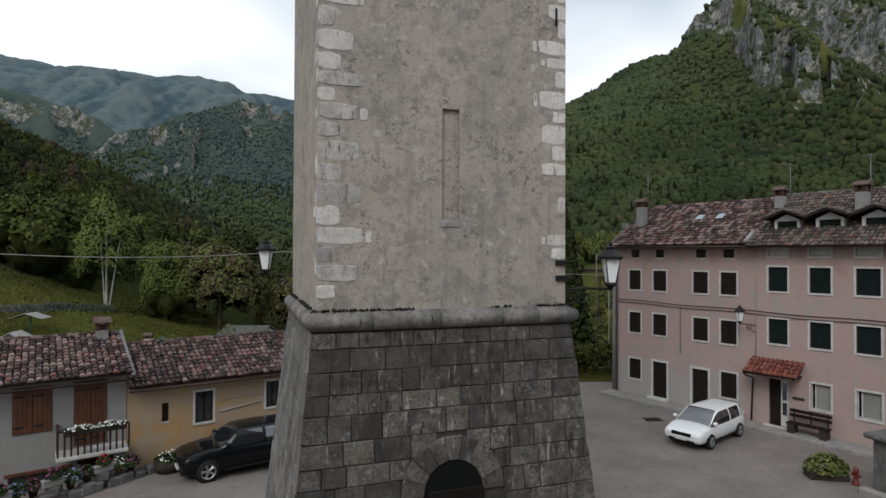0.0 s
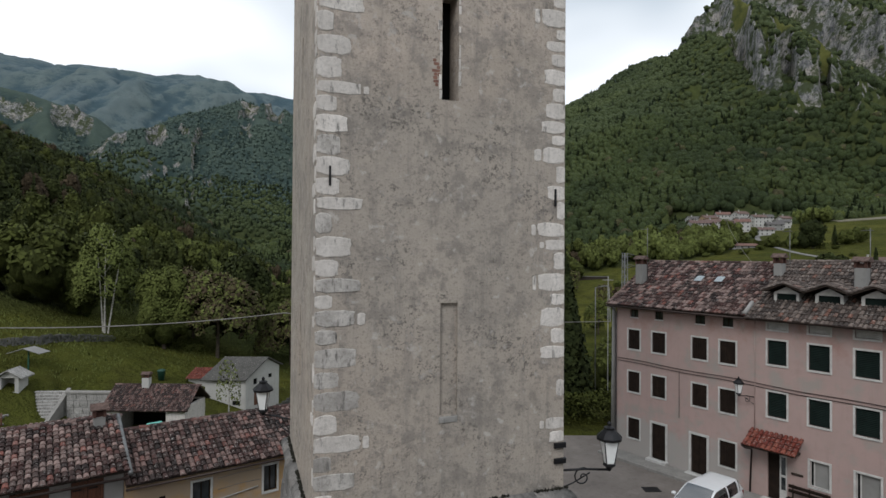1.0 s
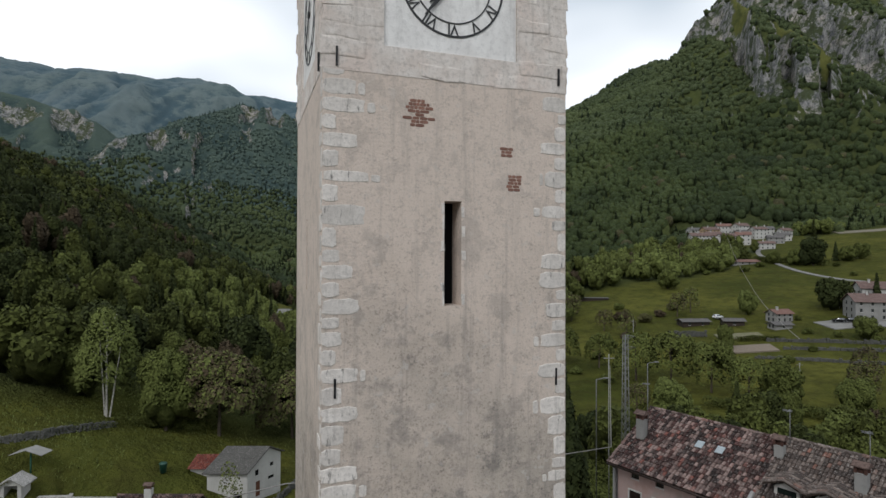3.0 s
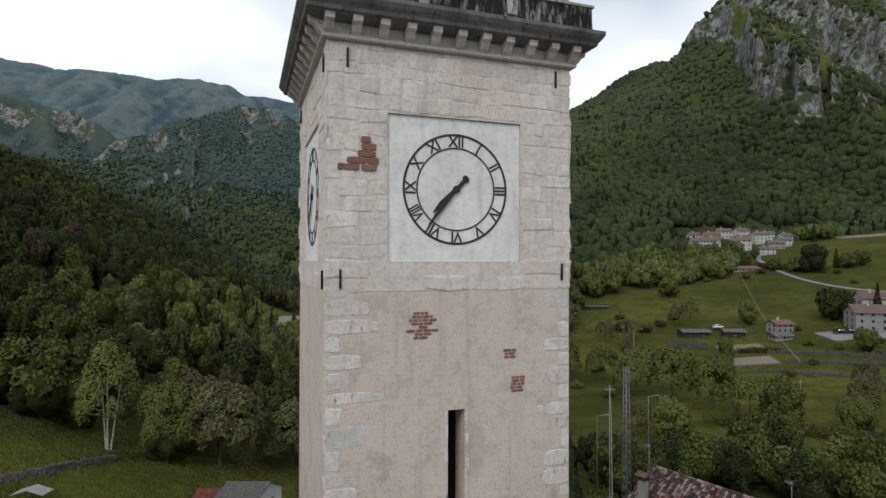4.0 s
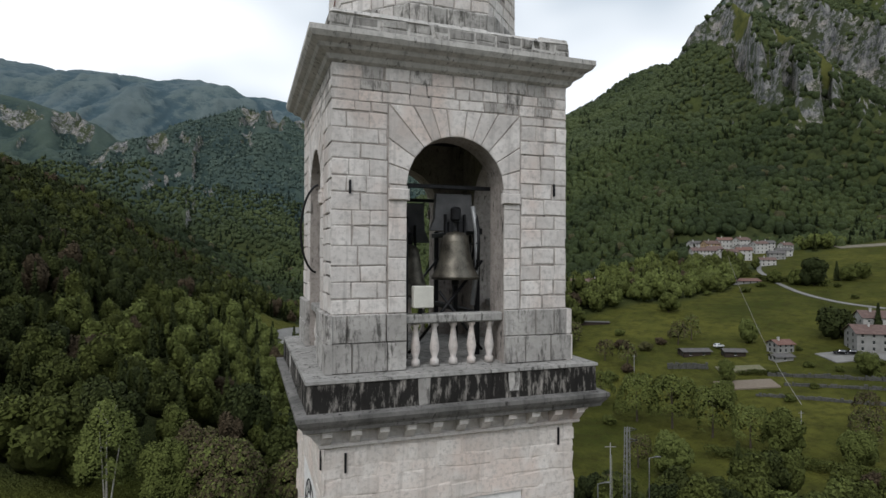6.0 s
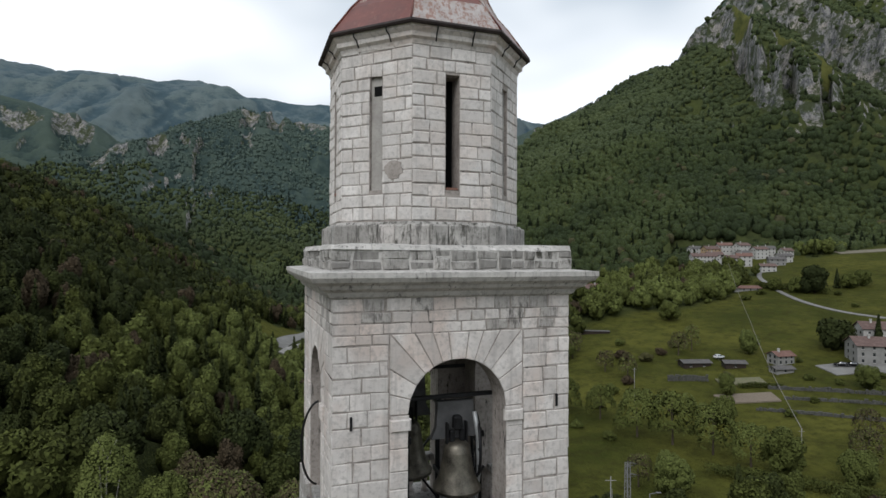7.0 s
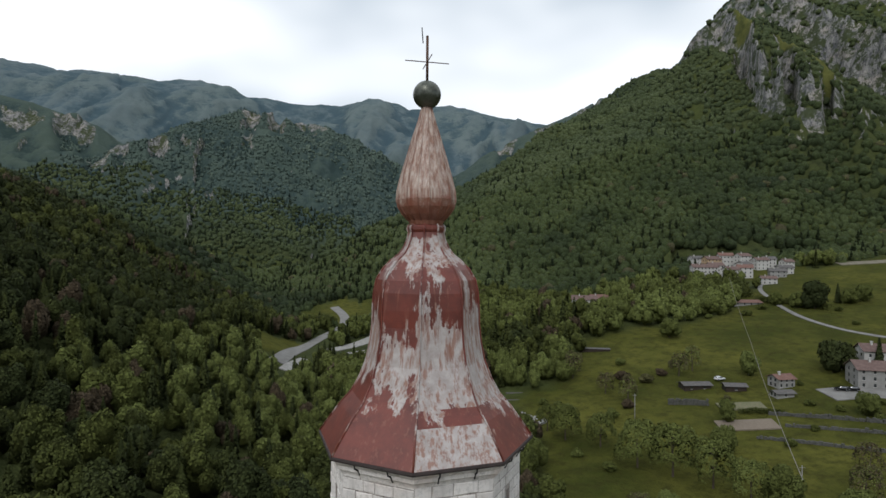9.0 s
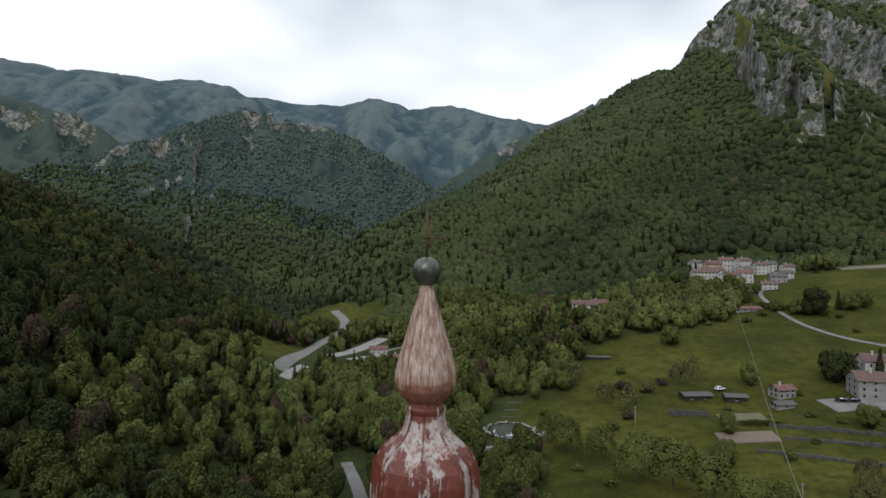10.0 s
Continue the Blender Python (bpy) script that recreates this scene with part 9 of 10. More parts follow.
M_ROAD = mat_stone("pale_country_road", (0.215, 0.21, 0.20), (0.16, 0.155, 0.145), stain=0.2, each=0, scale=0.3)
M_GRAVEL = mat_stone("white_river_gravel", (0.33, 0.32, 0.30), (0.22, 0.215, 0.20), stain=0.25, each=0, scale=0.5)
ROAD_UP = [(-80, 268), (-82, 290), (-84, 325), (-85, 360), (-81, 395), (-76, 424), (-78, 452), (-83, 474), (-92, 492), (-100, 510)]
LANE = [(-17, 118), (-19, 135), (-21, 147), (-25, 157), (-30, 172)]
STREAM_BED = [(-73, 258), (-75, 280), (-73, 305)], [(-72, 330), (-64, 338), (-57, 352), (-49, 378), (-41, 408)]
YARD = [(-50, 322), (-43, 330), (-32, 332)]
TRACK = [(-44, 338), (-36, 356), (-26, 372), (-8, 386)]
ribbon("road", ROAD_UP, 7.5, M_ROAD, "pale country road running up the valley", "road")
ribbon("road", LANE, 3.4, M_ROAD, "pale lane among the trees by the stream", "road", 0.3)
ribbon("road", STREAM_BED[1], 10, M_GRAVEL, "white gravel of the stream bed", "stream bed", 0.4)
ribbon("road", STREAM_BED[0], 5, M_GRAVEL, "white gravel verge beside the road", "stream bed", 0.5)
ribbon("road", YARD, 16, M_GRAVEL, "pale gravel yard before the house", "yard", 0.35)
ribbon("road", TRACK, 3, M_ROAD, "narrow pale track across the grass", "track", 0.35)
ribbon("road", [(232, 392), (216, 382), (202, 366), (196, 345), (188, 322), (181, 290), (184, 262), (194, 240)], 2.6, M_ROAD, "narrow pale lane across the meadow", "track", 0.3)
ribbon("road", [(128, 193), (140, 193), (152, 190)], 11, M_ROAD, "pale gravel farmyard", "yard", 0.3)
ribbon("road", [(290, 425), (320, 418), (355, 410)], 12, mat_stone("dry_bare_field", (0.19, 0.17, 0.135), (0.14, 0.13, 0.09), each=0, scale=0.3), "pale bare field on the slope", "field", 0.4)
ribbon("road", [(85, 176), (102, 174)], 7, mat_stone("bare_garden_earth", (0.20, 0.165, 0.13), (0.16, 0.13, 0.10), each=0), "bare brown vegetable plot", "plot", 0.4)
ribbon("road", [(92, 190), (106, 188)], 6, mat_stone("dug_garden_earth", (0.17, 0.15, 0.10), (0.11, 0.12, 0.06), each=0), "green and brown vegetable garden", "plot", 0.4)

M_FIELDSTONE = mat_stone("mossy_field_stone", (0.135, 0.132, 0.122), (0.075, 0.076, 0.066), stain=0.5, each=0.2)
pond = thing("pond", "small bright pond ringed with pale stones below a weir", "pond", kind="structure")
px_, py_ = valley(22.3, 190)
pz_ = ground_z(22.3, 190)
n = Nodes("still_water", 0.04)
n.p.inputs["Specular IOR Level"].default_value = 1.0
n.p.inputs["Coat Weight"].default_value = 1.0
n.p.inputs["Coat Roughness"].default_value = 0.02
n.p.inputs["IOR"].default_value = 1.8
M_WATER = n.base((0.09, 0.10, 0.10))
pz_ += 0.8
bm = bmesh.new()
lathe(bm, [(6.6, pz_ - 2.0), (6.6, pz_ + 0.15)], 28, (px_, py_))
part("water", bm, M_WATER, pond)
rp = random.Random(9)
for i in range(58):
    a = 2 * math.pi * i / 58
    bm = bmesh.new()
    r_ = rp.uniform(0.25, 0.62)
    bmesh.ops.create_icosphere(bm, subdivisions=1, radius=r_, matrix=Matrix.Translation((px_ + (7.9 + rp.uniform(-0.5, 1.3)) * math.cos(a), py_ + (7.9 + rp.uniform(-0.5, 1.3)) * math.sin(a), pz_ + 0.25)) @ Matrix.Diagonal((1.1, 1, 0.7, 1)))
    part("bank_stone", bm, M_GRAVEL, pond)
ribbon("stream_bank", [(8, 176), (20, 178), (31, 184), (35, 190)], 1.6, M_GRAVEL, "pale stone bank beside the pond", "bank", 0.8)
for i, (du, dv) in enumerate(((25, 204), (26, 210), (27, 217))):
    m = vframe(du - 4, dv, 0)
    bm = bmesh.new()
    add_box(bm, 0.5 * i, 8.5, 0, 0.7, -1, 0.35 + i * 0.15, 0.1)
    ob = part("weir_step", bm, M_FIELDSTONE, pond)
    ob.matrix_basis = m




def dry_wall(pts, hgt, label, seed, size=0.5, mat=None):
    """A dry stone wall of single stones along points of the valley."""
    w = thing("dry_stone_wall", label, "wall", "dry stone walls")
    r = random.Random(seed)
    vs, fs = [], []
    for (u0, v0), (u1, v1) in zip(pts, pts[1:]):
        ln = math.hypot(u1 - u0, v1 - v0)
        s = 0.0
        while s < ln:
            u, v = u0 + (u1 - u0) * s / ln, v0 + (v1 - v0) * s / ln
            x, y = valley(u, v)
            g_ = ground_z(u, v)
            z = -0.3
            while z < hgt:
                h_ = r.uniform(0.6, 1.2) * size * 0.7
                sz = Vector((r.uniform(0.7, 1.3) * size, size * 0.9, h_))
                b = len(vs)
                o = Vector((x, y, g_ + z + h_ / 2)) + Vector((r.uniform(-0.1, 0.1), r.uniform(-0.1, 0.1), 0))
                a = math.atan2(RT[1] * (u1 - u0) + FW[1] * (v1 - v0), RT[0] * (u1 - u0) + FW[0] * (v1 - v0)) + r.uniform(-0.2, 0.2)
                rm_ = Matrix.Rotation(a, 3, "Z")
                for q in range(8):
                    c_ = Vector(((q & 1) - 0.5, ((q >> 1) & 1) - 0.5, ((q >> 2) & 1) - 0.5))
                    vs.append(o + rm_ @ Vector((c_.x * sz.x * r.uniform(0.8, 1), c_.y * sz.y * r.uniform(0.8, 1), c_.z * sz.z)))
                for f_ in ((0, 2, 3, 1), (4, 5, 7, 6), (0, 1, 5, 4), (2, 6, 7, 3), (0, 4, 6, 2), (1, 3, 7, 5)):
                    fs.append(tuple(b + i for i in f_))
                z += h_
            s += size * 0.95
    ob = mesh_ob("stones", vs, fs, mat or M_FIELDSTONE, w)
    ob["kind"] = "stuff"


dry_wall([(104, 181), (120, 175), (138, 166)], 0.8, "long grey dry stone terrace wall on the meadow", 1, 0.9)
dry_wall([(104, 172), (122, 165), (136, 158)], 0.6, "second grey dry stone terrace wall on the meadow", 2, 0.9)
dry_wall([(92, 166), (108, 158), (124, 150)], 0.5, "lower dry stone terrace wall half hidden by grass", 3, 0.9)
dry_wall([(78, 196), (90, 192)], 1.6, "dry stone wall below the sheds", 4, 0.9)
dry_wall([(-46, 57), (-42, 60), (-39.5, 63.5), (-38, 66)], 0.6, "mossy dry stone wall on the grass bank", 5, 0.34)
dry_wall([(-20, 57), (-18.5, 60), (-17, 66)], 0.6, "rough stone wall beside the small house", 6, 0.34)

# -- pylon, poles and wires
pyl = thing("lattice_pylon", "grey lattice steel power pylon", "pylon")
x0_, y0_ = valley(21.9, 67.5)
zb_, zt_ = ground_z(21.9, 67.5), 12.4
legs = []
for sx, sy in ((-1, -1), (1, -1), (1, 1), (-1, 1)):
    tube("leg", [(x0_ + sx * 0.42, y0_ + sy * 0.42, zb_ - 0.3), (x0_ + sx * 0.20, y0_ + sy * 0.20, zt_)], 0.045, M_ZINC, pyl, sides=4)
z, i = zb_, 0
while z < zt_ - 0.4:
    k0, k1 = 0.42 - 0.22 * (z - zb_) / (zt_ - zb_), 0.42 - 0.22 * (z + 0.6 - zb_) / (zt_ - zb_)
    c4 = ((-1, -1), (1, -1), (1, 1), (-1, 1))
    for q in range(4):
        a, b = c4[q], c4[(q + 1) % 4]
        if i % 2:
            a, b = b, a
        tube("brace", [(x0_ + a[0] * k0, y0_ + a[1] * k0, z), (x0_ + b[0] * k1, y0_ + b[1] * k1, min(z + 0.6, zt_))], 0.032, M_ZINC, pyl, sides=3)
    z += 0.6
    i += 1
for zz, l2 in ((zt_, 1.2), (zt_ - 1.3, 1.3)):
    for d in (0.0, 0.5):
        tube("cross_arm", [(x0_ - 0.3, y0_, zz - d), (x0_ + RT[0] * l2, y0_ + RT[1] * l2, zz - 0.25), (x0_ + 0.3, y0_, zz - d)], 0.035, M_ZINC, pyl, sides=4)
for u, v, h, nm, lb in ((20.8, 70.5, 19.5, "utility_pole", "tall thin wooden power pole near the pylon"), (60, 178, 11, "utility_pole", "thin wooden power pole on the meadow"), (117, 218, 9, "utility_pole", "thin pole beside the blossoming tree"), (150, 214, 9, "utility_pole", "thin pole beside the farm tree"), (82, 130, 9, "utility_pole", "wooden power pole at the meadow edge"), (-35, 365, 11, "utility_pole", "thin pole beside the road")):
    po_ = thing(nm, lb, "pole", "utility poles")
    x, y = valley(u, v)
    g_ = ground_z(u, v)
    tube("pole", [(x, y, g_ - 0.3), (x, y, g_ + h)], 0.055 if v < 100 else 0.10, M_GREYR, po_)
    tube("cross_bar", [(x - RT[0] * 0.7, y - RT[1] * 0.7, g_ + h - 0.5), (x + RT[0] * 0.7, y + RT[1] * 0.7, g_ + h - 0.5)], 0.05, M_GREYR, po_)
for u, v, top in ((16.4, 60, 8.7), (24.0, 66, 9.3)):
    lp = thing("street_lamp", "slim grey street lamp post with small head", "street lamp", "lamp posts")
    x, y = valley(u, v)
    tube("post", [(x, y, ground_z(u, v) - 0.3), (x, y, top), (x + RT[0] * 0.9, y + RT[1] * 0.9, top + 0.15)], 0.06, M_ZINC, lp)
    bm = bmesh.new()
    add_box(bm, -0.1, 0.5, -0.12, 0.12, -0.05, 0.06, 0.03, frame_local(x + RT[0] * 0.8, y + RT[1] * 0.8, top + 0.14, RT))
    part("lamp_head", bm, M_ZINC, lp)


def wire(pts, r, label, sag=0.0):
    w = thing("overhead_wire", label, "wire", "overhead wires")
    p = []
    for (u0, v0, z0), (u1, v1, z1) in zip(pts, pts[1:]):
        for i in range(12):
            k = i / 12
            x, y = valley(u0 + (u1 - u0) * k, v0 + (v1 - v0) * k)
            p.append((x, y, z0 + (z1 - z0) * k - sag * 4 * k * (1 - k)))
    p.append((*valley(*pts[-1][:2]), pts[-1][2]))
    tube("cable", p, r, M_PAVE, w, sides=4)


wire([(-60, 8, 9.6), (-21, 26.8, 8.4), (-8.9, 32.6, 8.6), (13.2, 44, 6.95), (20.8, 70, 8.2)], 0.035, "pale overhead cable crossing behind the tower", 0.25)
wire([(166, 330, 33), (118, 218, 12), (60, 95, 8.0)], 0.06, "pale overhead power cable over the meadow", 1.5)
for u, v, a, pm, lb in ((136.5, 195, 160, M_BLACKPAINT, "dark car parked in the farmyard"), (139.5, 194, 165, M_BLACKPAINT, "dark car parked in the farmyard beside another"), (104, 214, 20, M_WHITEPAINT, "white car parked by the sheds")):
    m_ = vframe(u, v, a)
    m_ = m_ @ Matrix.Translation((0, 0, 0.4))
    build_car("parked_car", lb, m_, pm, 4.3, 1.75, 1.48, 0.95, 0.97, (0.95, 0.2, -1.6, -2.0), 0.32, 1.28)

# ---------------------------------------------------------------- trees and woods
def mat_foliage(name, mass, cols=((0.026, 0.034, 0.013), (0.066, 0.076, 0.020), (0.124, 0.146, 0.043), (0.070, 0.053, 0.033))):
    """Leaves of many greens by the tree's tint; a mass of foliage also has leafy grain and relief."""
    n = Nodes(name, 0.75)
    tn = n.attr("tint")
    c = n.mix(n.ramp(tn, 0.0, 0.40), cols[0], cols[1])
    c = n.mix(n.ramp(tn, 0.40, 0.80), c, cols[2])
    c = n.mix(n.ramp(tn, 0.86, 0.92), c, cols[3])
    if mass:
        f = n.math("MULTIPLY", n.ramp(n.noise(1.5, 5, 0.72), 0.36, 0.64, 0.60, 1.30), n.ramp(n.noise(0.42, 6, 0.75), 0.38, 0.62, 0.70, 1.24))
        n.bump(n.noise(0.8, 7, 0.8), 1.0, 1.6)
    else:
        f = n.ramp(n.geo("Random Per Island"), 0, 1, 0.72, 1.22)
    v_ = n.t.nodes.new("ShaderNodeVectorMath")
    v_.operation = "SCALE"
    n.put(c, v_.inputs[0])
    n.put(f, v_.inputs["Scale"])
    n.p.inputs["Specular IOR Level"].default_value = 0.06
    return n.base(v_.outputs[0])


M_FOLIAGE, M_MASS = mat_foliage("mixed_foliage", False), mat_foliage("foliage_mass", True)
# foliage of the mountain slopes, bluer band by band: haze put into the colour
M_HAZE_NEAR = mat_foliage("near_haze_forest", True, ((0.025, 0.036, 0.019), (0.049, 0.066, 0.026), (0.080, 0.101, 0.041), (0.076, 0.072, 0.038)))
M_HAZE_MID = mat_foliage("mid_haze_forest", True, ((0.029, 0.042, 0.024), (0.053, 0.070, 0.032), (0.079, 0.099, 0.043), (0.075, 0.075, 0.041)))
M_HAZE_FAR = mat_foliage("far_haze_forest", True, ((0.046, 0.070, 0.064), (0.074, 0.104, 0.086), (0.098, 0.130, 0.102), (0.092, 0.112, 0.088)))
M_BARK = mat_simple("grey_brown_bark", (0.085, 0.068, 0.052), 0.4, 4, 0.9, 0, 0.6, 0.03)
M_BIRCH = mat_simple("pale_birch_bark", (0.42, 0.40, 0.36), 0.35, 5, 0.85, 0, 0.4, 0.02)


def icosphere(level):
    bm = bmesh.new()
    bmesh.ops.create_icosphere(bm, subdivisions=level, radius=1.0)
    v = np.array([p.co[:] for p in bm.verts])
    bm.verts.index_update()
    f = np.array([[q.index for q in p.verts] for p in bm.faces])
    bm.free()
    return v, f


def crown_template(count, seed, conifer=False, size=0.16, lobes=8, level=2):
    """A crown one metre high and one metre in radius: leaf clumps (centre, two half-axes, soft normal) and the masses of foliage that they sit on (points, triangles)."""
    r = np.random.RandomState(seed)
    cv, ct = [], []
    if conifer:
        tiers = max(4, lobes)
        for i in range(tiers):
            h0, h1 = 0.02 + 0.90 * i / tiers, 0.02 + 0.90 * (i + 1.75) / tiers
            k = 9
            a = (np.arange(k) + 0.5 * (i % 2)) * 2 * math.pi / k + r.normal(scale=0.08, size=k)
            rad = (1 - 0.94 * i / tiers) * 0.80 * np.where(np.arange(k) % 2, 0.78, 1.0) * (0.85 + 0.3 * r.rand(k))
            o = sum(len(q) for q in cv)
            cv.append(np.concatenate([np.stack([np.cos(a) * rad, np.sin(a) * rad, h0 - 0.02 + 0 * a], 1), [[0, 0, min(h1, 1.0)], [0, 0, h0 + 0.03]]]))
            ct.append(np.array([(o + q, o + (q + 1) % k, o + k) for q in range(k)] + [(o + (q + 1) % k, o + q, o + k + 1) for q in range(k)]))
        h = r.rand(count) ** 0.75
        a = r.rand(count) * 2 * math.pi
        lay = (np.floor(h * tiers) / tiers + h) / 2
        rad = (1 - lay) * (0.62 + 0.34 * r.rand(count))
        p = np.stack([np.cos(a) * rad, np.sin(a) * rad, h * 0.98], 1)
        nrm = np.stack([np.cos(a), np.sin(a), 0.5 + 0 * a], 1)
    else:
        # a dome of rounded lobes; clumps sit only on the outside of the whole
        k = lobes
        ca = np.arange(k) * 2.4 + r.rand(k)
        cz = 0.30 + 0.46 * (np.arange(k) + 0.5) / k + 0.10 * (r.rand(k) - 0.5)
        cr = (0.44 + 0.26 * r.rand(k)) * np.sqrt(np.clip(1 - ((cz - 0.42) / 0.50) ** 2, 0.05, 1))
        cen = np.stack([np.cos(ca) * cr, np.sin(ca) * cr, cz], 1)
        cen = np.concatenate([cen, [[0.06 * r.normal(), 0.06 * r.normal(), 0.72], [0.0, -0.05, 0.44]]]) if k else np.array([[0.0, 0.0, 0.10]])
        lr = np.concatenate([(0.26 + 0.16 * r.rand(k)) * (1.3 if k < 6 else 1.0), [0.34, 0.58]]) if k else np.array([0.98])
        flat = np.array([1, 1, 0.62])
        iv, it = icosphere(level)
        for c, q in zip(cen, lr):
            o = sum(len(w) for w in cv)
            cv.append(c + iv * (q * (0.80 + 0.34 * r.rand(len(iv), 1))) * flat)
            ct.append(it + o)
        big = max(count, 1) * 6
        w = r.choice(len(cen), big, p=lr ** 2 / (lr ** 2).sum())
        d = r.normal(size=(big, 3))
        d[:, 2] = np.where(d[:, 2] < -0.3 * np.abs(d[:, 0]), -d[:, 2] * 0.6, d[:, 2])
        d /= np.linalg.norm(d, axis=1)[:, None]
        p = cen[w] + d * (lr[w] * (0.90 + 0.26 * r.rand(big)))[:, None] * flat
        rel = np.linalg.norm((p[:, None, :] - cen[None]) / flat, axis=2) / lr[None]
        rel[np.arange(big), w] = 9
        out = np.resize(np.where(rel.min(1) > 0.92)[0], count)
        p, d = p[out], d[out]
        nrm = d
    # soft normals: each clump is lit as a piece of the whole crown
    whole = p - np.array([0, 0, 0.40])
    whole = whole / np.linalg.norm(whole, axis=1)[:, None]
    soft = 0.8 * nrm / np.linalg.norm(nrm, axis=1)[:, None] + 0.5 * whole + np.array([0, 0, 0.25]) + r.normal(scale=0.16, size=(count, 3))
    soft /= np.linalg.norm(soft, axis=1)[:, None]
    nrm = nrm + r.normal(scale=0.55, size=(count, 3))
    nrm /= np.linalg.norm(nrm, axis=1)[:, None]
    t = np.cross(nrm, r.normal(size=(count, 3)))
    t /= np.linalg.norm(t, axis=1)[:, None]
    b = np.cross(nrm, t)
    s = size * (0.6 + 0.8 * r.rand(count))[:, None]
    return p, t * s, b * s * 0.85, soft, np.concatenate(cv), np.concatenate(ct)


def mass_mesh(name, co, tris, tint, parent=None, material=None):
    """Rounded masses of foliage as one smooth mesh."""
    me = bpy.data.meshes.new(name)
    me.vertices.add(len(co))
    me.vertices.foreach_set("co", co.ravel().astype(np.float32))
    me.loops.add(tris.size)
    me.polygons.add(len(tris))
    me.polygons.foreach_set("loop_start", np.arange(len(tris)) * 3)
    me.loops.foreach_set("vertex_index", tris.ravel())
    me.polygons.foreach_set("use_smooth", np.ones(len(tris), dtype=bool))
    me.update(calc_edges=True)
    at = me.attributes.new("tint", "FLOAT", "POINT")
    at.data.foreach_set("value", np.asarray(tint, dtype=np.float32))
    me.materials.append(material or M_MASS)
    ob = new(name, me)
    if parent:
        ob.parent = parent
    return ob


def leaf_mesh(name, p, t, b, tint, parent=None, material=None, soft=None):
    """Pointed leaf clumps at p, as one mesh, each with its tree's tint."""
    nq = len(p)
    if soft is not None:
        # leaves are flipped to face up and towards the camera, so soft normals hold
        out = np.array([-0.6 * FW[0], -0.6 * FW[1], 0.8])
        b = b * np.where(np.cross(t, b) @ out < 0, -1.0, 1.0)[:, None]
    r = np.random.RandomState(nq % 1000)
    j = 0.8 + 0.6 * r.rand(nq, 3, 1)
    co = np.stack([p - (t + 0.6 * b) * j[:, 0], p + (t - 0.6 * b) * j[:, 1], p + b * 1.2 * j[:, 2]], 1).reshape(-1, 3)
    me = bpy.data.meshes.new(name)
    me.vertices.add(nq * 3)
    me.vertices.foreach_set("co", co.ravel().astype(np.float32))
    me.loops.add(nq * 3)
    me.polygons.add(nq)
    me.polygons.foreach_set("loop_start", np.arange(nq) * 3)
    me.loops.foreach_set("vertex_index", np.arange(nq * 3))
    me.update(calc_edges=True)
    at = me.attributes.new("tint", "FLOAT", "POINT")
    at.data.foreach_set("value", np.repeat(np.asarray(tint, dtype=np.float32), 3))
    if soft is not None:
        at = me.attributes.new("custom_normal", "FLOAT_VECTOR", "POINT")
        at.data.foreach_set("vector", np.repeat(np.asarray(soft, dtype=np.float32), 3, axis=0).ravel())
    me.materials.append(material or M_FOLIAGE)
    ob = new(name, me)
    if parent:
        ob.parent = parent
    return ob


def forest_mask(u, v):
    """How likely a tree stands here."""
    az = (np.abs(u) < 0.86 * v + 12) & ((v > 84) | (u < -43))
    s, n_ = (u + 192) * 0.8 + (v - 760) * 0.6, (u + 192) * 0.6 - (v - 760) * 0.8
    n_ = n_ - np.interp(s, RS, RN)
    back = (n_ < -25) & (v > 600) & (u > -0.16 * v)
    lane = np.zeros(np.shape(u), dtype=bool)
    for way, wide in ((ROAD_UP, 5.5), (LANE, 4.0), (STREAM_BED[0], 4.0), (STREAM_BED[1], 7.0), (YARD, 12.0), (TRACK, 4.0)):
        for (u0, v0), (u1, v1) in zip(way, way[1:]):
            du, dv = u1 - u0, v1 - v0
            # trees on the camera's side of the way are left out to keep it in view
            for near in (0.0, 9.0, 18.0, 27.0):
                q = 1 + near / np.maximum(v, 60.0)
                k = np.clip(((u * q - u0) * du + (v * q - v0) * dv) / (du * du + dv * dv), 0, 1)
                lane |= np.hypot(u * q - u0 - k * du, v * q - v0 - k * dv) < wide
    lane |= (u > 11) & (u < 36) & (v > 168) & (v < 206) | ((np.abs(u - 24) < 6) & (v > 190) & (v < 222))
    lane |= (np.hypot((u - 220) / 46, (v - 406) / 40) < 1) | (np.hypot((u - 176) / 20, (v - 414) / 9) < 1)
    lane |= (np.abs(u - 97) < 19) & (v > 335) & (v < 418)
    m = 1 - in_meadow(u, v)
    return np.where(az & ~back & ~lane, m, 0.0)


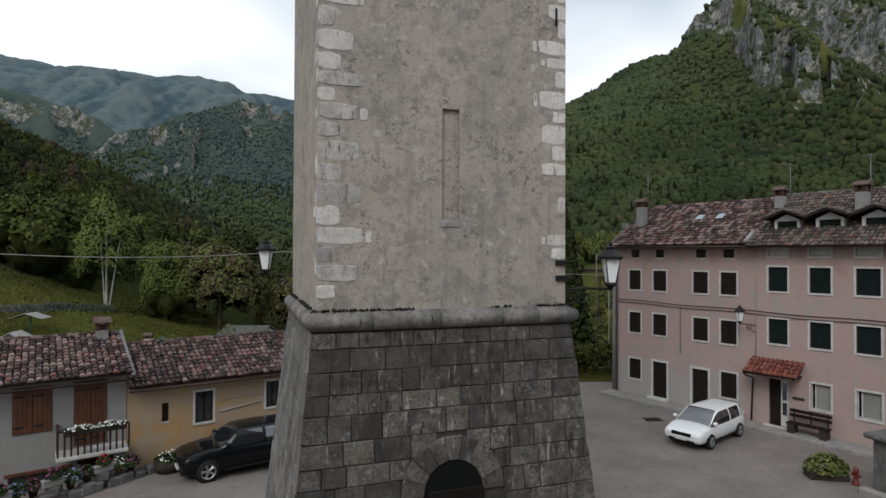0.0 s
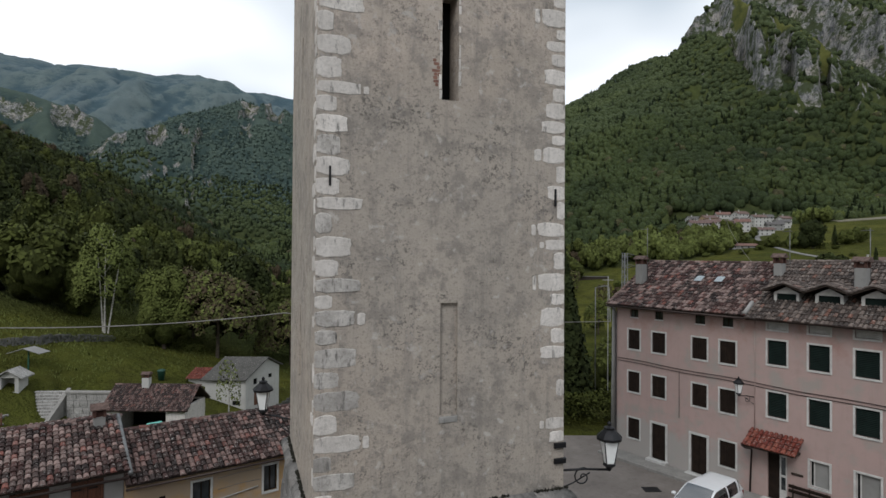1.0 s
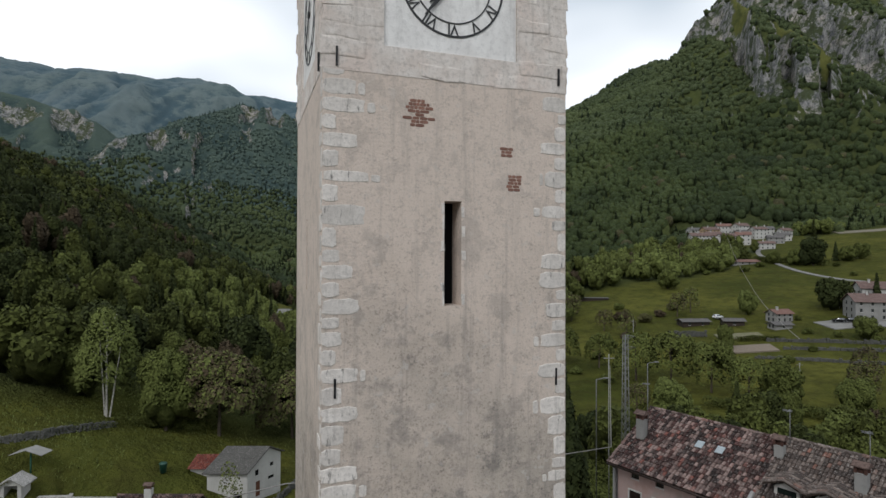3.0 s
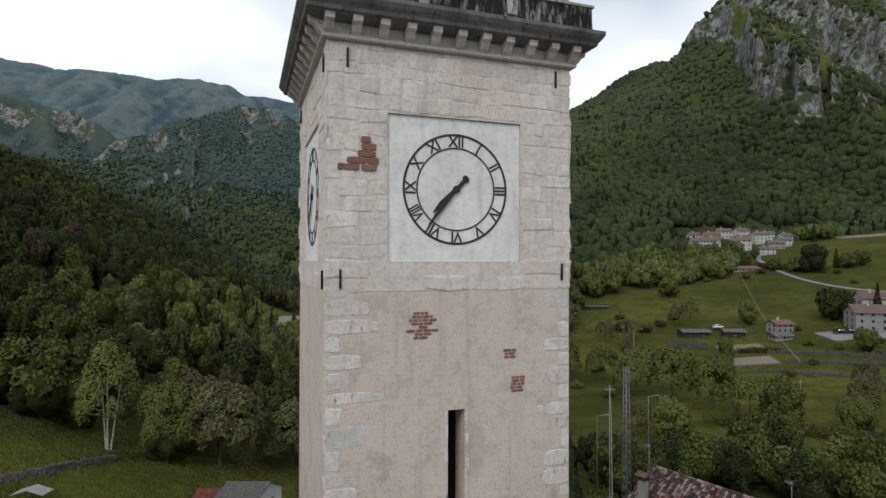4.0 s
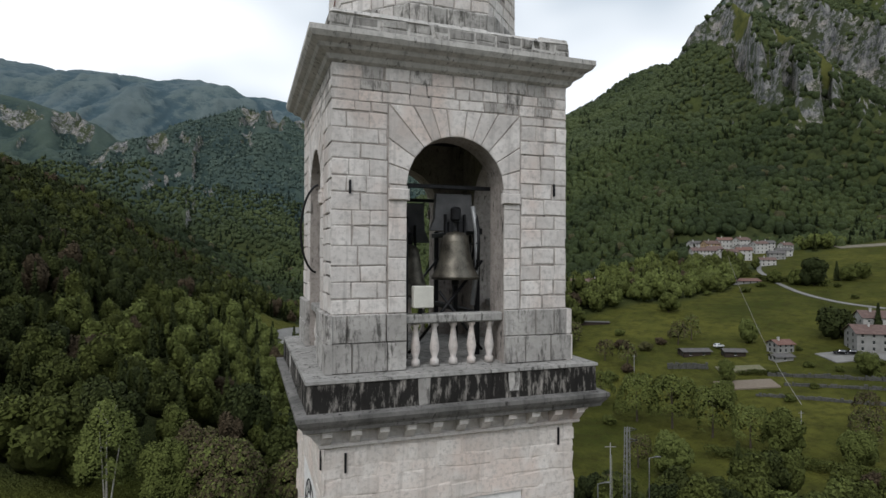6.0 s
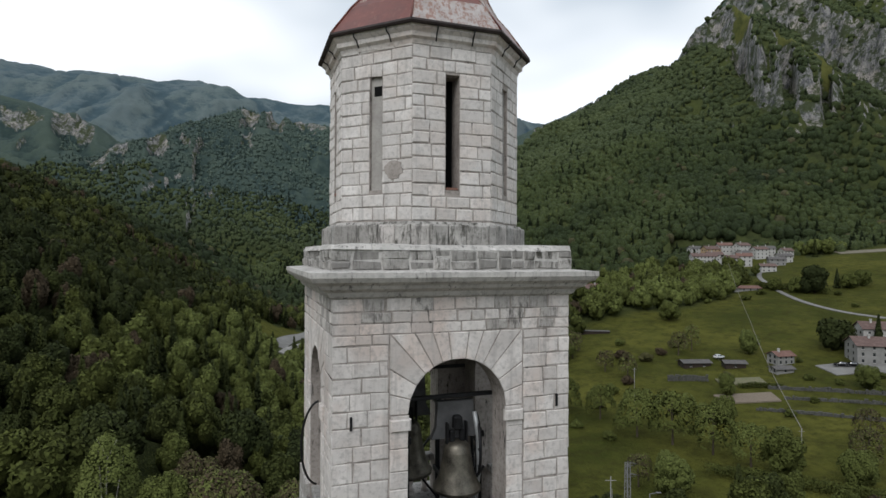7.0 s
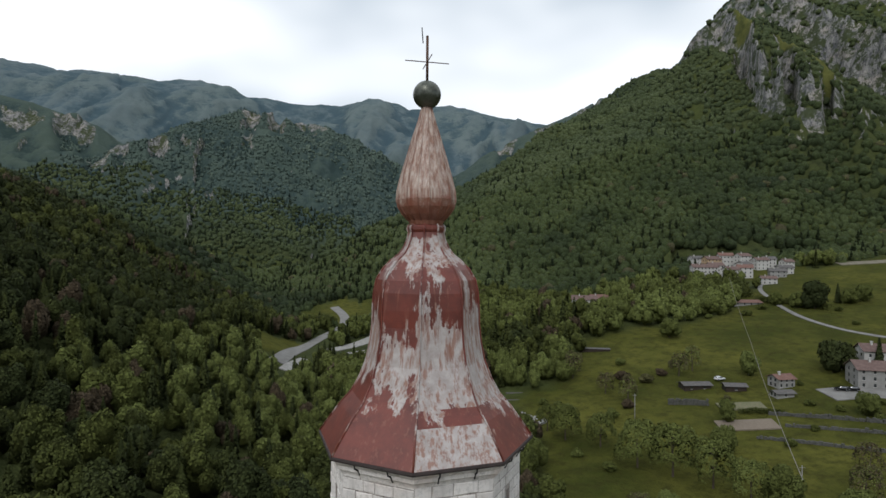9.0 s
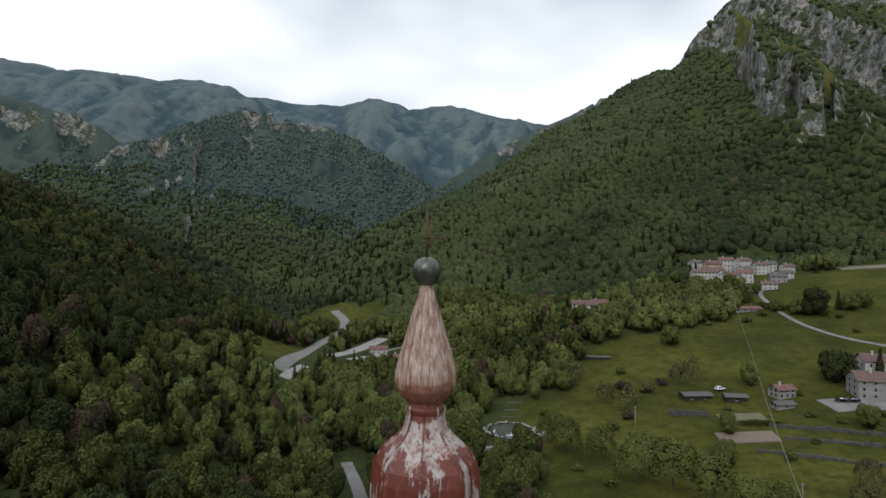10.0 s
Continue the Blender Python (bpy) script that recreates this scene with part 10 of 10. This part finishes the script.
def build_woods():
    r = np.random.RandomState(4)
    # near, far, spacing, leaf clumps of a tree, their size, lobes of a crown, fineness of a lobe
    bands = ((66, 135, 5.9, 900, 0.052, 8, 2), (135, 240, 6.3, 420, 0.066, 4, 2), (240, 430, 7.0, 110, 0.10, 5, 1), (430, 760, 6.2, 8, 0.15, 0, 2), (760, 1300, 7.8, 0, 0.3, 0, 1), (1250, 1900, 9.5, 0, 0.3, 0, 1))
    for bi, (v0, v1, gap, cnt, sz, lobes, level) in enumerate(bands):
        lim = 0.86 * v1 + 12
        gu, gv = np.meshgrid(np.arange(-lim, lim, gap), np.arange(v0, v1, gap))
        u = (gu + (r.rand(*gu.shape) - 0.5) * gap * 0.95).ravel()
        v = (gv + (r.rand(*gv.shape) - 0.5) * gap * 0.95).ravel()
        keep = forest_mask(u, v) > 0.25 + 0.5 * r.rand(len(u))
        if bi == 5:
            # the wooded mountain across the end of the valley
            keep = (r.rand(len(u)) < 0.9) & (height(u, v, True)[1] < 0.25) & (u / v > -0.68) & (u / v < 0.02) & (fbm(u, v, 160, 3, 95) > 0.34)
        u, v = u[keep], v[keep]
        z = height(u, v)
        # bare rock carries few trees
        e = 6.0
        slope = np.hypot(height(u + e, v) - z, height(u, v + e) - z) / e
        keep = ~((slope > 1.4) & (r.rand(len(u)) < 0.90) & (v > 500)) & ~(ridge_grass(u, v) > 0.3 + 0.6 * r.rand(len(u)))
        u, v, z = u[keep], v[keep], z[keep]
        nt = len(u)
        sp = field(u, v, 55, 81)
        conif = (r.rand(nt) < np.where(u < -40, 0.30, 0.12) * (0.4 + 1.2 * field(u, v, 90, 83)))
        conif |= (np.hypot((u - 55) / 14, (v - 303) / 20) < 1) & (r.rand(nt) < 0.75)
        # the lighter tint beyond 430 m puts haze into the leaf colour
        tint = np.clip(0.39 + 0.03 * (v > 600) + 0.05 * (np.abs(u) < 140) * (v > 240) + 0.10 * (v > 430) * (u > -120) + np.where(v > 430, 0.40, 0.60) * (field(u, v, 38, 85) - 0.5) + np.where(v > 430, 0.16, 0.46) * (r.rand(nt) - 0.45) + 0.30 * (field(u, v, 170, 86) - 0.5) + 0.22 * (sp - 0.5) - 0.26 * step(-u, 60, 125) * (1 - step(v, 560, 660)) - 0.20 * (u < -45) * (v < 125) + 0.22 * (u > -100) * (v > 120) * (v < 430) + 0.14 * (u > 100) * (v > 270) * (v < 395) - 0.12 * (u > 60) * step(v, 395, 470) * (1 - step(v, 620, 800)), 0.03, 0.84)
        tint = np.where((r.rand(nt) < np.where(v > 430, 0.03, 0.07)) & (v < 700), 0.95, tint)
        tint = np.where(conif, 0.02 + 0.2 * r.rand(nt), tint)
        dead = (np.hypot((u + 188) / 26, (v - 380) / 20) < 1) & (r.rand(nt) < 0.6)
        conif |= dead
        tint = np.where(dead, 0.97, tint)
        big = gap / 6.2
        rad = (2.6 + 2.3 * r.rand(nt) ** 1.3) * big * np.where(conif, 0.66, 1.0) * np.where(v > 430, 1.15, 1.0) * (0.72 if bi == 5 else 1.0)
        hgt = (6.5 + 5.0 * r.rand(nt) + 0.9 * (rad / big - 2.6) * 1.6) * (0.75 + 0.25 * big) * np.where(conif, 1.3, 1.0) * np.where(v < 135, 0.85, np.where(v > 430, 0.74, 1))
        pp, tt, bb, ti, nn, cc, cf, ci, nc = [], [], [], [], [], [], [], [], 0
        for kind in (False, True):
            for k in range(6):
                p, t, b, sn, cv, ct = crown_template(cnt, 100 + k + 10 * bi, kind, sz, 6 if kind and bi < 3 else lobes, level)
                sel = np.where((conif == kind) & (np.arange(nt) % 6 == k))[0]
                if not len(sel):
                    continue
                a = r.rand(len(sel)) * 2 * math.pi
                ca, sa = np.cos(a), np.sin(a)
                sc = np.stack([rad[sel], rad[sel], hgt[sel]], 1)
                x, y = valley(u[sel], v[sel])
                org = np.stack([x, y, z[sel] - 0.3], 1)

                def lay(q, iso=False):
                    w = np.empty((len(sel), len(q), 3))
                    w[:, :, 0] = q[None, :, 0] * ca[:, None] - q[None, :, 1] * sa[:, None]
                    w[:, :, 1] = q[None, :, 0] * sa[:, None] + q[None, :, 1] * ca[:, None]
                    w[:, :, 2] = q[None, :, 2]
                    return w * (sc[:, None, :] if not iso else (rad[sel] * 1.15)[:, None, None])
                pp.append((lay(p) + org[:, None, :]).reshape(-1, 3))
                tt.append(lay(t, True).reshape(-1, 3))
                bb.append(lay(b, True).reshape(-1, 3))
                nn.append((lay(sn, True) / (rad[sel] * 1.15)[:, None, None]).reshape(-1, 3))
                ti.append(np.repeat(tint[sel], len(p)) + 0.10 * (r.rand(len(sel) * len(p)) - 0.4) * np.repeat(tint[sel] < 0.7, len(p)))
                cc.append((lay(cv) + org[:, None, :]).reshape(-1, 3))
                cf.append((ct[None] + nc + (np.arange(len(sel)) * len(cv))[:, None, None]).reshape(-1, 3))
                ci.append(np.repeat(tint[sel], len(cv)))
                nc += len(sel) * len(cv)
        ob = mass_mesh("woods", np.concatenate(cc), np.concatenate(cf), np.concatenate(ci), None, (M_MASS, M_MASS, M_MASS, M_HAZE_NEAR, M_HAZE_MID, M_HAZE_FAR)[bi])
        tagged(ob, "rounded crowns of the woodland" if bi < 3 else "distant forest covering the mountain slopes", "woodland", kind="stuff")
        if cnt:
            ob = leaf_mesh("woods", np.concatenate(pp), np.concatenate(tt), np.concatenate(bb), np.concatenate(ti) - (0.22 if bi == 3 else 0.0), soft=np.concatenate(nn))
            tagged(ob, "outer leaves of mixed dark and fresh green woodland" if bi < 3 else "outer leaves of the distant forest", "woodland", kind="stuff")


def branch(bm, a, b, r0, r1, sides=7):
    d = (b - a).normalized()
    e = d.orthogonal().normalized()
    f_ = d.cross(e)
    rings = [[bm.verts.new(p + (e * math.cos(2 * math.pi * k / sides) + f_ * math.sin(2 * math.pi * k / sides)) * r) for k in range(sides)] for p, r in ((a, r0), (b, r1))]
    for k in range(sides):
        bm.faces.new((rings[0][k], rings[0][(k + 1) % sides], rings[1][(k + 1) % sides], rings[1][k]))


def build_tree(u, v, hgt, rad, tint, label, seed, leaves=1500, conifer=False, bark=None, thin=0.0, size=0.042, z=None, low=0.12):
    """A single tree: tapered trunk, limbs, and a crown of leaf clumps."""
    fine = v < 100 and not conifer and leaves > 1000
    leaves = int(leaves * (4.5 if fine else 2.2))
    size *= 0.80 if fine else 1.0
    r = random.Random(seed)
    x, y = valley(u, v)
    g = ground_z(u, v) if z is None else z
    tr = thing("tree", label, "tree", m=pose(x, y, g))
    bm = bmesh.new()
    tw = 0.016 * hgt + 0.05 if bark is not M_BIRCH else 0.007 * hgt + 0.03
    top = hgt * (0.92 if conifer else 0.72)
    pts = [Vector((0, 0, -0.4)), Vector((r.uniform(-0.1, 0.1), r.uniform(-0.1, 0.1), top * 0.35)), Vector((r.uniform(-0.3, 0.3), r.uniform(-0.3, 0.3), top * 0.7)), Vector((r.uniform(-0.4, 0.4), r.uniform(-0.4, 0.4), top))]
    for i in range(3):
        branch(bm, pts[i], pts[i + 1], tw * (1 - i * 0.3), tw * (0.7 - i * 0.3) + 0.01)
    if bark is M_BIRCH and hgt > 10:
        # a second and third stem from the same root
        for dx, dy in ((0.9, 0.3), (-0.6, 0.5)):
            low_, mid_ = Vector((dx * 0.3, dy * 0.3, -0.4)), Vector((dx, dy, top * 0.45))
            branch(bm, low_, mid_, tw * 0.8, tw * 0.55)
            branch(bm, mid_, Vector((dx * 1.8, dy * 1.8, top * 0.92)), tw * 0.55, 0.02)
    if not conifer:
        for i in range(9):
            k = r.uniform(0.35, 0.9)
            a = r.uniform(0, 6.28)
            st = pts[1].lerp(pts[3], (k - 0.35) / 0.55)
            en = st + Vector((math.cos(a) * rad * r.uniform(0.25, 0.5), math.sin(a) * rad * r.uniform(0.2, 0.45), hgt * r.uniform(0.04, 0.14)))
            branch(bm, st, en, tw * 0.34, 0.015, 5)
    part("trunk", bm, bark or M_BARK, tr, smooth=True)
    p, t, b, sn, cv, ct = crown_template(leaves, seed, conifer, size, 9 if conifer else 13, 2)
    if thin:
        kp = np.random.RandomState(seed).rand(len(p)) > thin
        p, t, b, sn = p[kp], t[kp], b[kp], sn[kp]
    sc = np.array([rad, rad, hgt * (1 - low)])
    iso = rad * 1.05
    lift = np.array([0, 0, hgt * low - (0.1 * hgt if not conifer else 0)])
    if not conifer:
        p, cv = [(q - np.array([0, 0, 0.13])) * np.array([1, 1, 1.15]) for q in (p, cv)]
        cv = (cv - np.array([0, 0, 0.45])) * (0.90 if tint < 0.85 else 0.74) + np.array([0, 0, 0.45])
    if rad > 2.0 and not thin:
        mass_mesh("inner_crown", cv * sc + lift, ct, np.full(len(cv), tint), tr)
    leaf_mesh("crown", p * sc + lift, t * iso, b * iso, np.clip(np.full(len(p), tint) + 0.10 * (np.random.RandomState(seed).rand(len(p)) - 0.5), 0.01, 0.99 if tint > 0.85 else 0.84), tr, soft=sn)
    return tr


build_woods()
build_tree(-39.8, 67.5, 15.2, 3.7, 0.74, "tall birch with light green leaves and pale stems", 3, 3000, bark=M_BIRCH, thin=0.52)
build_tree(-33.5, 69.0, 11.5, 3.4, 0.62, "slim green tree beside the birch", 4, 1500, bark=M_BARK)
build_tree(-45.0, 70.0, 9.0, 3.0, 0.60, "green tree at the meadow edge", 5, 1300)
build_tree(-28.2, 72.0, 12.5, 5.2, 0.90, "broad brown leaved fruit tree on the grass bank", 6, 3400, thin=0.18)
build_tree(-33.0, 76.0, 10.5, 4.0, 0.92, "brown leaved tree on the grass bank", 7, 2400, thin=0.18)
build_tree(-20.5, 78.0, 11.0, 4.4, 0.90, "brown leaved tree behind the small house", 8, 2400, thin=0.18)
build_tree(-15.0, 74.0, 10.0, 4.0, 0.93, "brown leaved tree behind the white cottage", 9, 2200, thin=0.18)
build_tree(-20.2, 54.6, 6.8, 1.3, 0.66, "slender young birch with few leaves", 10, 200, bark=M_BIRCH, size=0.07)
build_tree(9.6, 45.0, 13.2 - ground_z(9.6, 45.0), 3.0, 0.04, "tall dark green spruce beside the house", 11, 3600, True, size=0.065, low=0.02)
RIGHT_TREES = ((52, 152, 15, 7.0, 0.50), (59, 146, 16, 7.5, 0.45), (66, 139, 14, 6.5, 0.48), (71, 131, 12, 5.0, 0.58), (46, 166, 12, 5.5, 0.40), (37, 172, 13, 6.5, 0.35), (33, 180, 10, 4.5, 0.30), (75, 125, 11, 4.2, 0.42), (66, 203, 9, 4.0, 0.90), (60, 210, 8, 3.4, 0.92), (52, 228, 11, 4.5, 0.90), (99, 226, 10, 4.0, 0.88), (92, 222, 9, 3.8, 0.90), (107, 269, 9, 4.6, 0.42), (117, 217, 9, 3.6, 0.62), (146, 213, 12, 5.5, 0.10), (152, 216, 10, 4.5, 0.15), (199, 304, 15, 6.5, 0.05), (131, 175, 7, 3.4, 0.45), (186, 318, 7, 3.5, 0.40), (193, 309, 8, 4.0, 0.45), (222, 310, 8, 4.5, 0.35), (231, 312, 8, 4.5, 0.40), (95, 128, 9, 4.0, 0.90), (88, 120, 8, 3.4, 0.55), (47, 116, 9, 3.8, 0.70), (42, 122, 7, 3.4, 0.90), (105, 140, 9, 3.6, 0.92), (78, 158, 8, 3.2, 0.48), (89, 178, 7, 2.6, 0.50))
for i, (u, v, h, rd, ti) in enumerate(RIGHT_TREES):
    lb = "brown leaved tree standing on the meadow" if ti > 0.85 else ("dark green tree standing on the meadow" if ti < 0.2 else "round green tree standing on the meadow")
    brown = ti > 0.85
    near = 125 < v < 190 and u < 76
    build_tree(u, v, h * (1.0 if near else 1.2), rd * (0.95 if brown else (0.84 if near else 1.08)), ti if brown else min(ti + 0.12 * (ti > 0.2), 0.8), lb, 40 + i, 1700 if v < 190 else 800, size=0.040 if v < 190 else 0.06, thin=0.45 if brown else (0.22 if near else 0.0))
for i, (u, v, h, rd) in enumerate(((218, 314, 11, 2.2), (158, 206, 14, 2.4), (-62, 296, 12, 2.6), (-58, 300, 10, 2.2), (161, 210, 12, 2.2))):
    build_tree(u, v, h, rd, 0.05, "narrow dark green conifer on its own", 90 + i, 500, True, size=0.11, low=0.02)


def hedge(pts, wide, hgt, tint, label, seed, density=60, size=0.16):
    density, size = density * 3, size * 0.55
    return hedge_of(pts, wide, hgt, tint, label, seed, density, size)


def hedge_of(pts, wide, hgt, tint, label, seed, density, size):
    """A clipped or wild hedge of leaf clumps along points of the valley."""
    r = np.random.RandomState(seed)
    P = []
    for (u0, v0), (u1, v1) in zip(pts, pts[1:]):
        ln = math.hypot(u1 - u0, v1 - v0)
        k = int(ln * density)
        f_ = r.rand(k)
        u = u0 + (u1 - u0) * f_ + (r.rand(k) - 0.5) * wide
        v = v0 + (v1 - v0) * f_ + (r.rand(k) - 0.5) * wide
        x, y = valley(u, v)
        P.append(np.stack([x, y, height(u, v) + hgt * np.sqrt(r.rand(k)) * (0.7 + 0.4 * field(u, v, 2.5, seed))], 1))
    P = np.concatenate(P)
    t = r.normal(size=P.shape)
    t /= np.linalg.norm(t, axis=1)[:, None]
    b = np.cross(t, r.normal(size=P.shape))
    b /= np.linalg.norm(b, axis=1)[:, None]
    up = np.array([0, 0, 0.9]) + r.normal(scale=0.45, size=P.shape)
    ob = leaf_mesh("hedge", P, t * size, b * size * 0.8, np.full(len(P), tint), soft=up / np.linalg.norm(up, axis=1)[:, None])
    tagged(ob, label, "hedge", kind="stuff")


hedge([(-20.4, 42.5), (-18.6, 48), (-16.6, 54), (-15.6, 57)], 1.3, 1.2, 0.80, "clipped bright green garden hedge", 1, 420, 0.12)
hedge([(-41, 62), (-38, 66)], 1.2, 0.7, 0.5, "wild shrubs along the dry stone wall", 2, 70, 0.12)
hedge([(-38, 67), (-34, 69.5), (-30, 71)], 1.8, 1.3, 0.55, "wild shrubs under the birch", 3, 110, 0.13)
hedge([(5, 41), (13, 42), (18, 43)], 3.0, 2.4, 0.4, "garden shrubs behind the tower", 4, 120, 0.2)
hedge([(60, 128), (74, 121), (92, 112), (104, 108)], 3.5, 2.5, 0.5, "wild hedge along the meadow edge", 5, 60, 0.3)
hedge([(30, 60), (22, 75), (26, 92)], 4.0, 2.0, 0.45, "wild shrubs below the square", 6, 60, 0.3)
hedge([(96, 184), (108, 181)], 2.0, 1.6, 0.35, "shrubs above the vegetable plot", 7, 50, 0.3)
hedge([(196, 374), (190, 362), (184, 346)], 7.0, 3.5, 0.4, "tree belt beside the lane", 8, 60, 0.7)
hedge([(182, 330), (196, 318), (203, 300)], 4.0, 3.5, 0.42, "shrubs beside the lane", 9, 40, 0.6)

SHRUBS = ((70, 222, 3.0, 0.93), (78, 218, 2.6, 0.9), (86, 224, 2.4, 0.93), (94, 232, 2.6, 0.9), (74, 238, 2.2, 0.6), (64, 196, 2.4, 0.92), (56, 188, 2.6, 0.55), (120, 186, 1.6, 0.5), (126, 180, 1.5, 0.45), (132, 172, 1.8, 0.5), (110, 168, 1.4, 0.4), (98, 160, 1.8, 0.5), (140, 182, 1.6, 0.4), (84, 196, 1.5, 0.45), (98, 196, 1.3, 0.9), (106, 208, 1.5, 0.4), (128, 204, 1.4, 0.35), (160, 300, 2.6, 0.4), (150, 306, 2.8, 0.45), (140, 300, 2.2, 0.5), (174, 310, 2.4, 0.4), (206, 296, 2.0, 0.35), (196, 270, 1.8, 0.5), (44, 150, 2.0, 0.5), (38, 160, 1.8, 0.62), (48, 176, 1.7, 0.6), (40, 196, 2.2, 0.45), (36, 204, 2.0, 0.5))
for i, (u, v, rd, ti) in enumerate(SHRUBS):
    x, y = valley(u, v)
    sb = thing("shrub", "brown leafless looking shrub on the meadow" if ti > 0.85 else "rounded green shrub on the meadow", "shrub", "meadow shrubs", m=pose(x, y, ground_z(u, v) - 0.2))
    p, t, b, sn, cv, ct = crown_template(420, 300 + i, False, 0.10, 5, 2)
    leaf_mesh("foliage", p * np.array([rd, rd, rd * 1.5]) - np.array([0, 0, rd * 0.2]), t * rd, b * rd, np.full(len(p), ti), sb, soft=sn)
    mass_mesh("inner_foliage", cv * np.array([rd, rd, rd * 1.5]) * 0.92 - np.array([0, 0, rd * 0.2]), ct, np.full(len(cv), ti), sb)


def grass():
    """Long grass on the near banks: single blades in tufts."""
    r = np.random.RandomState(8)
    k = 30000
    u, v = -62 + 60 * r.rand(k), 46 + 44 * r.rand(k)
    keep = (np.abs(u) < 0.86 * v + 6) & ~((u > -34) & (u < -15) & (v < 64)) & ~((u > -44) & (u < -33) & (v < 56))
    u, v = u[keep], v[keep]
    x, y = valley(u, v)
    p = np.stack([x, y, height(u, v) + 0.04], 1)
    t = np.stack([r.normal(size=len(u)) * 0.03, r.normal(size=len(u)) * 0.03, 0 * u], 1)
    b = np.stack([r.normal(size=len(u)) * 0.06, r.normal(size=len(u)) * 0.06, 0.10 + 0.14 * r.rand(len(u))], 1)
    ob = leaf_mesh("grass", p, t, b, np.clip(0.64 + 0.25 * (field(u, v, 6, 91) - 0.4), 0.4, 0.82), soft=np.tile(np.array([0.0, 0.0, 1.0]), (len(u), 1)))
    tagged(ob, "tufts of long meadow grass on the bank", "grass", kind="stuff")


grass()
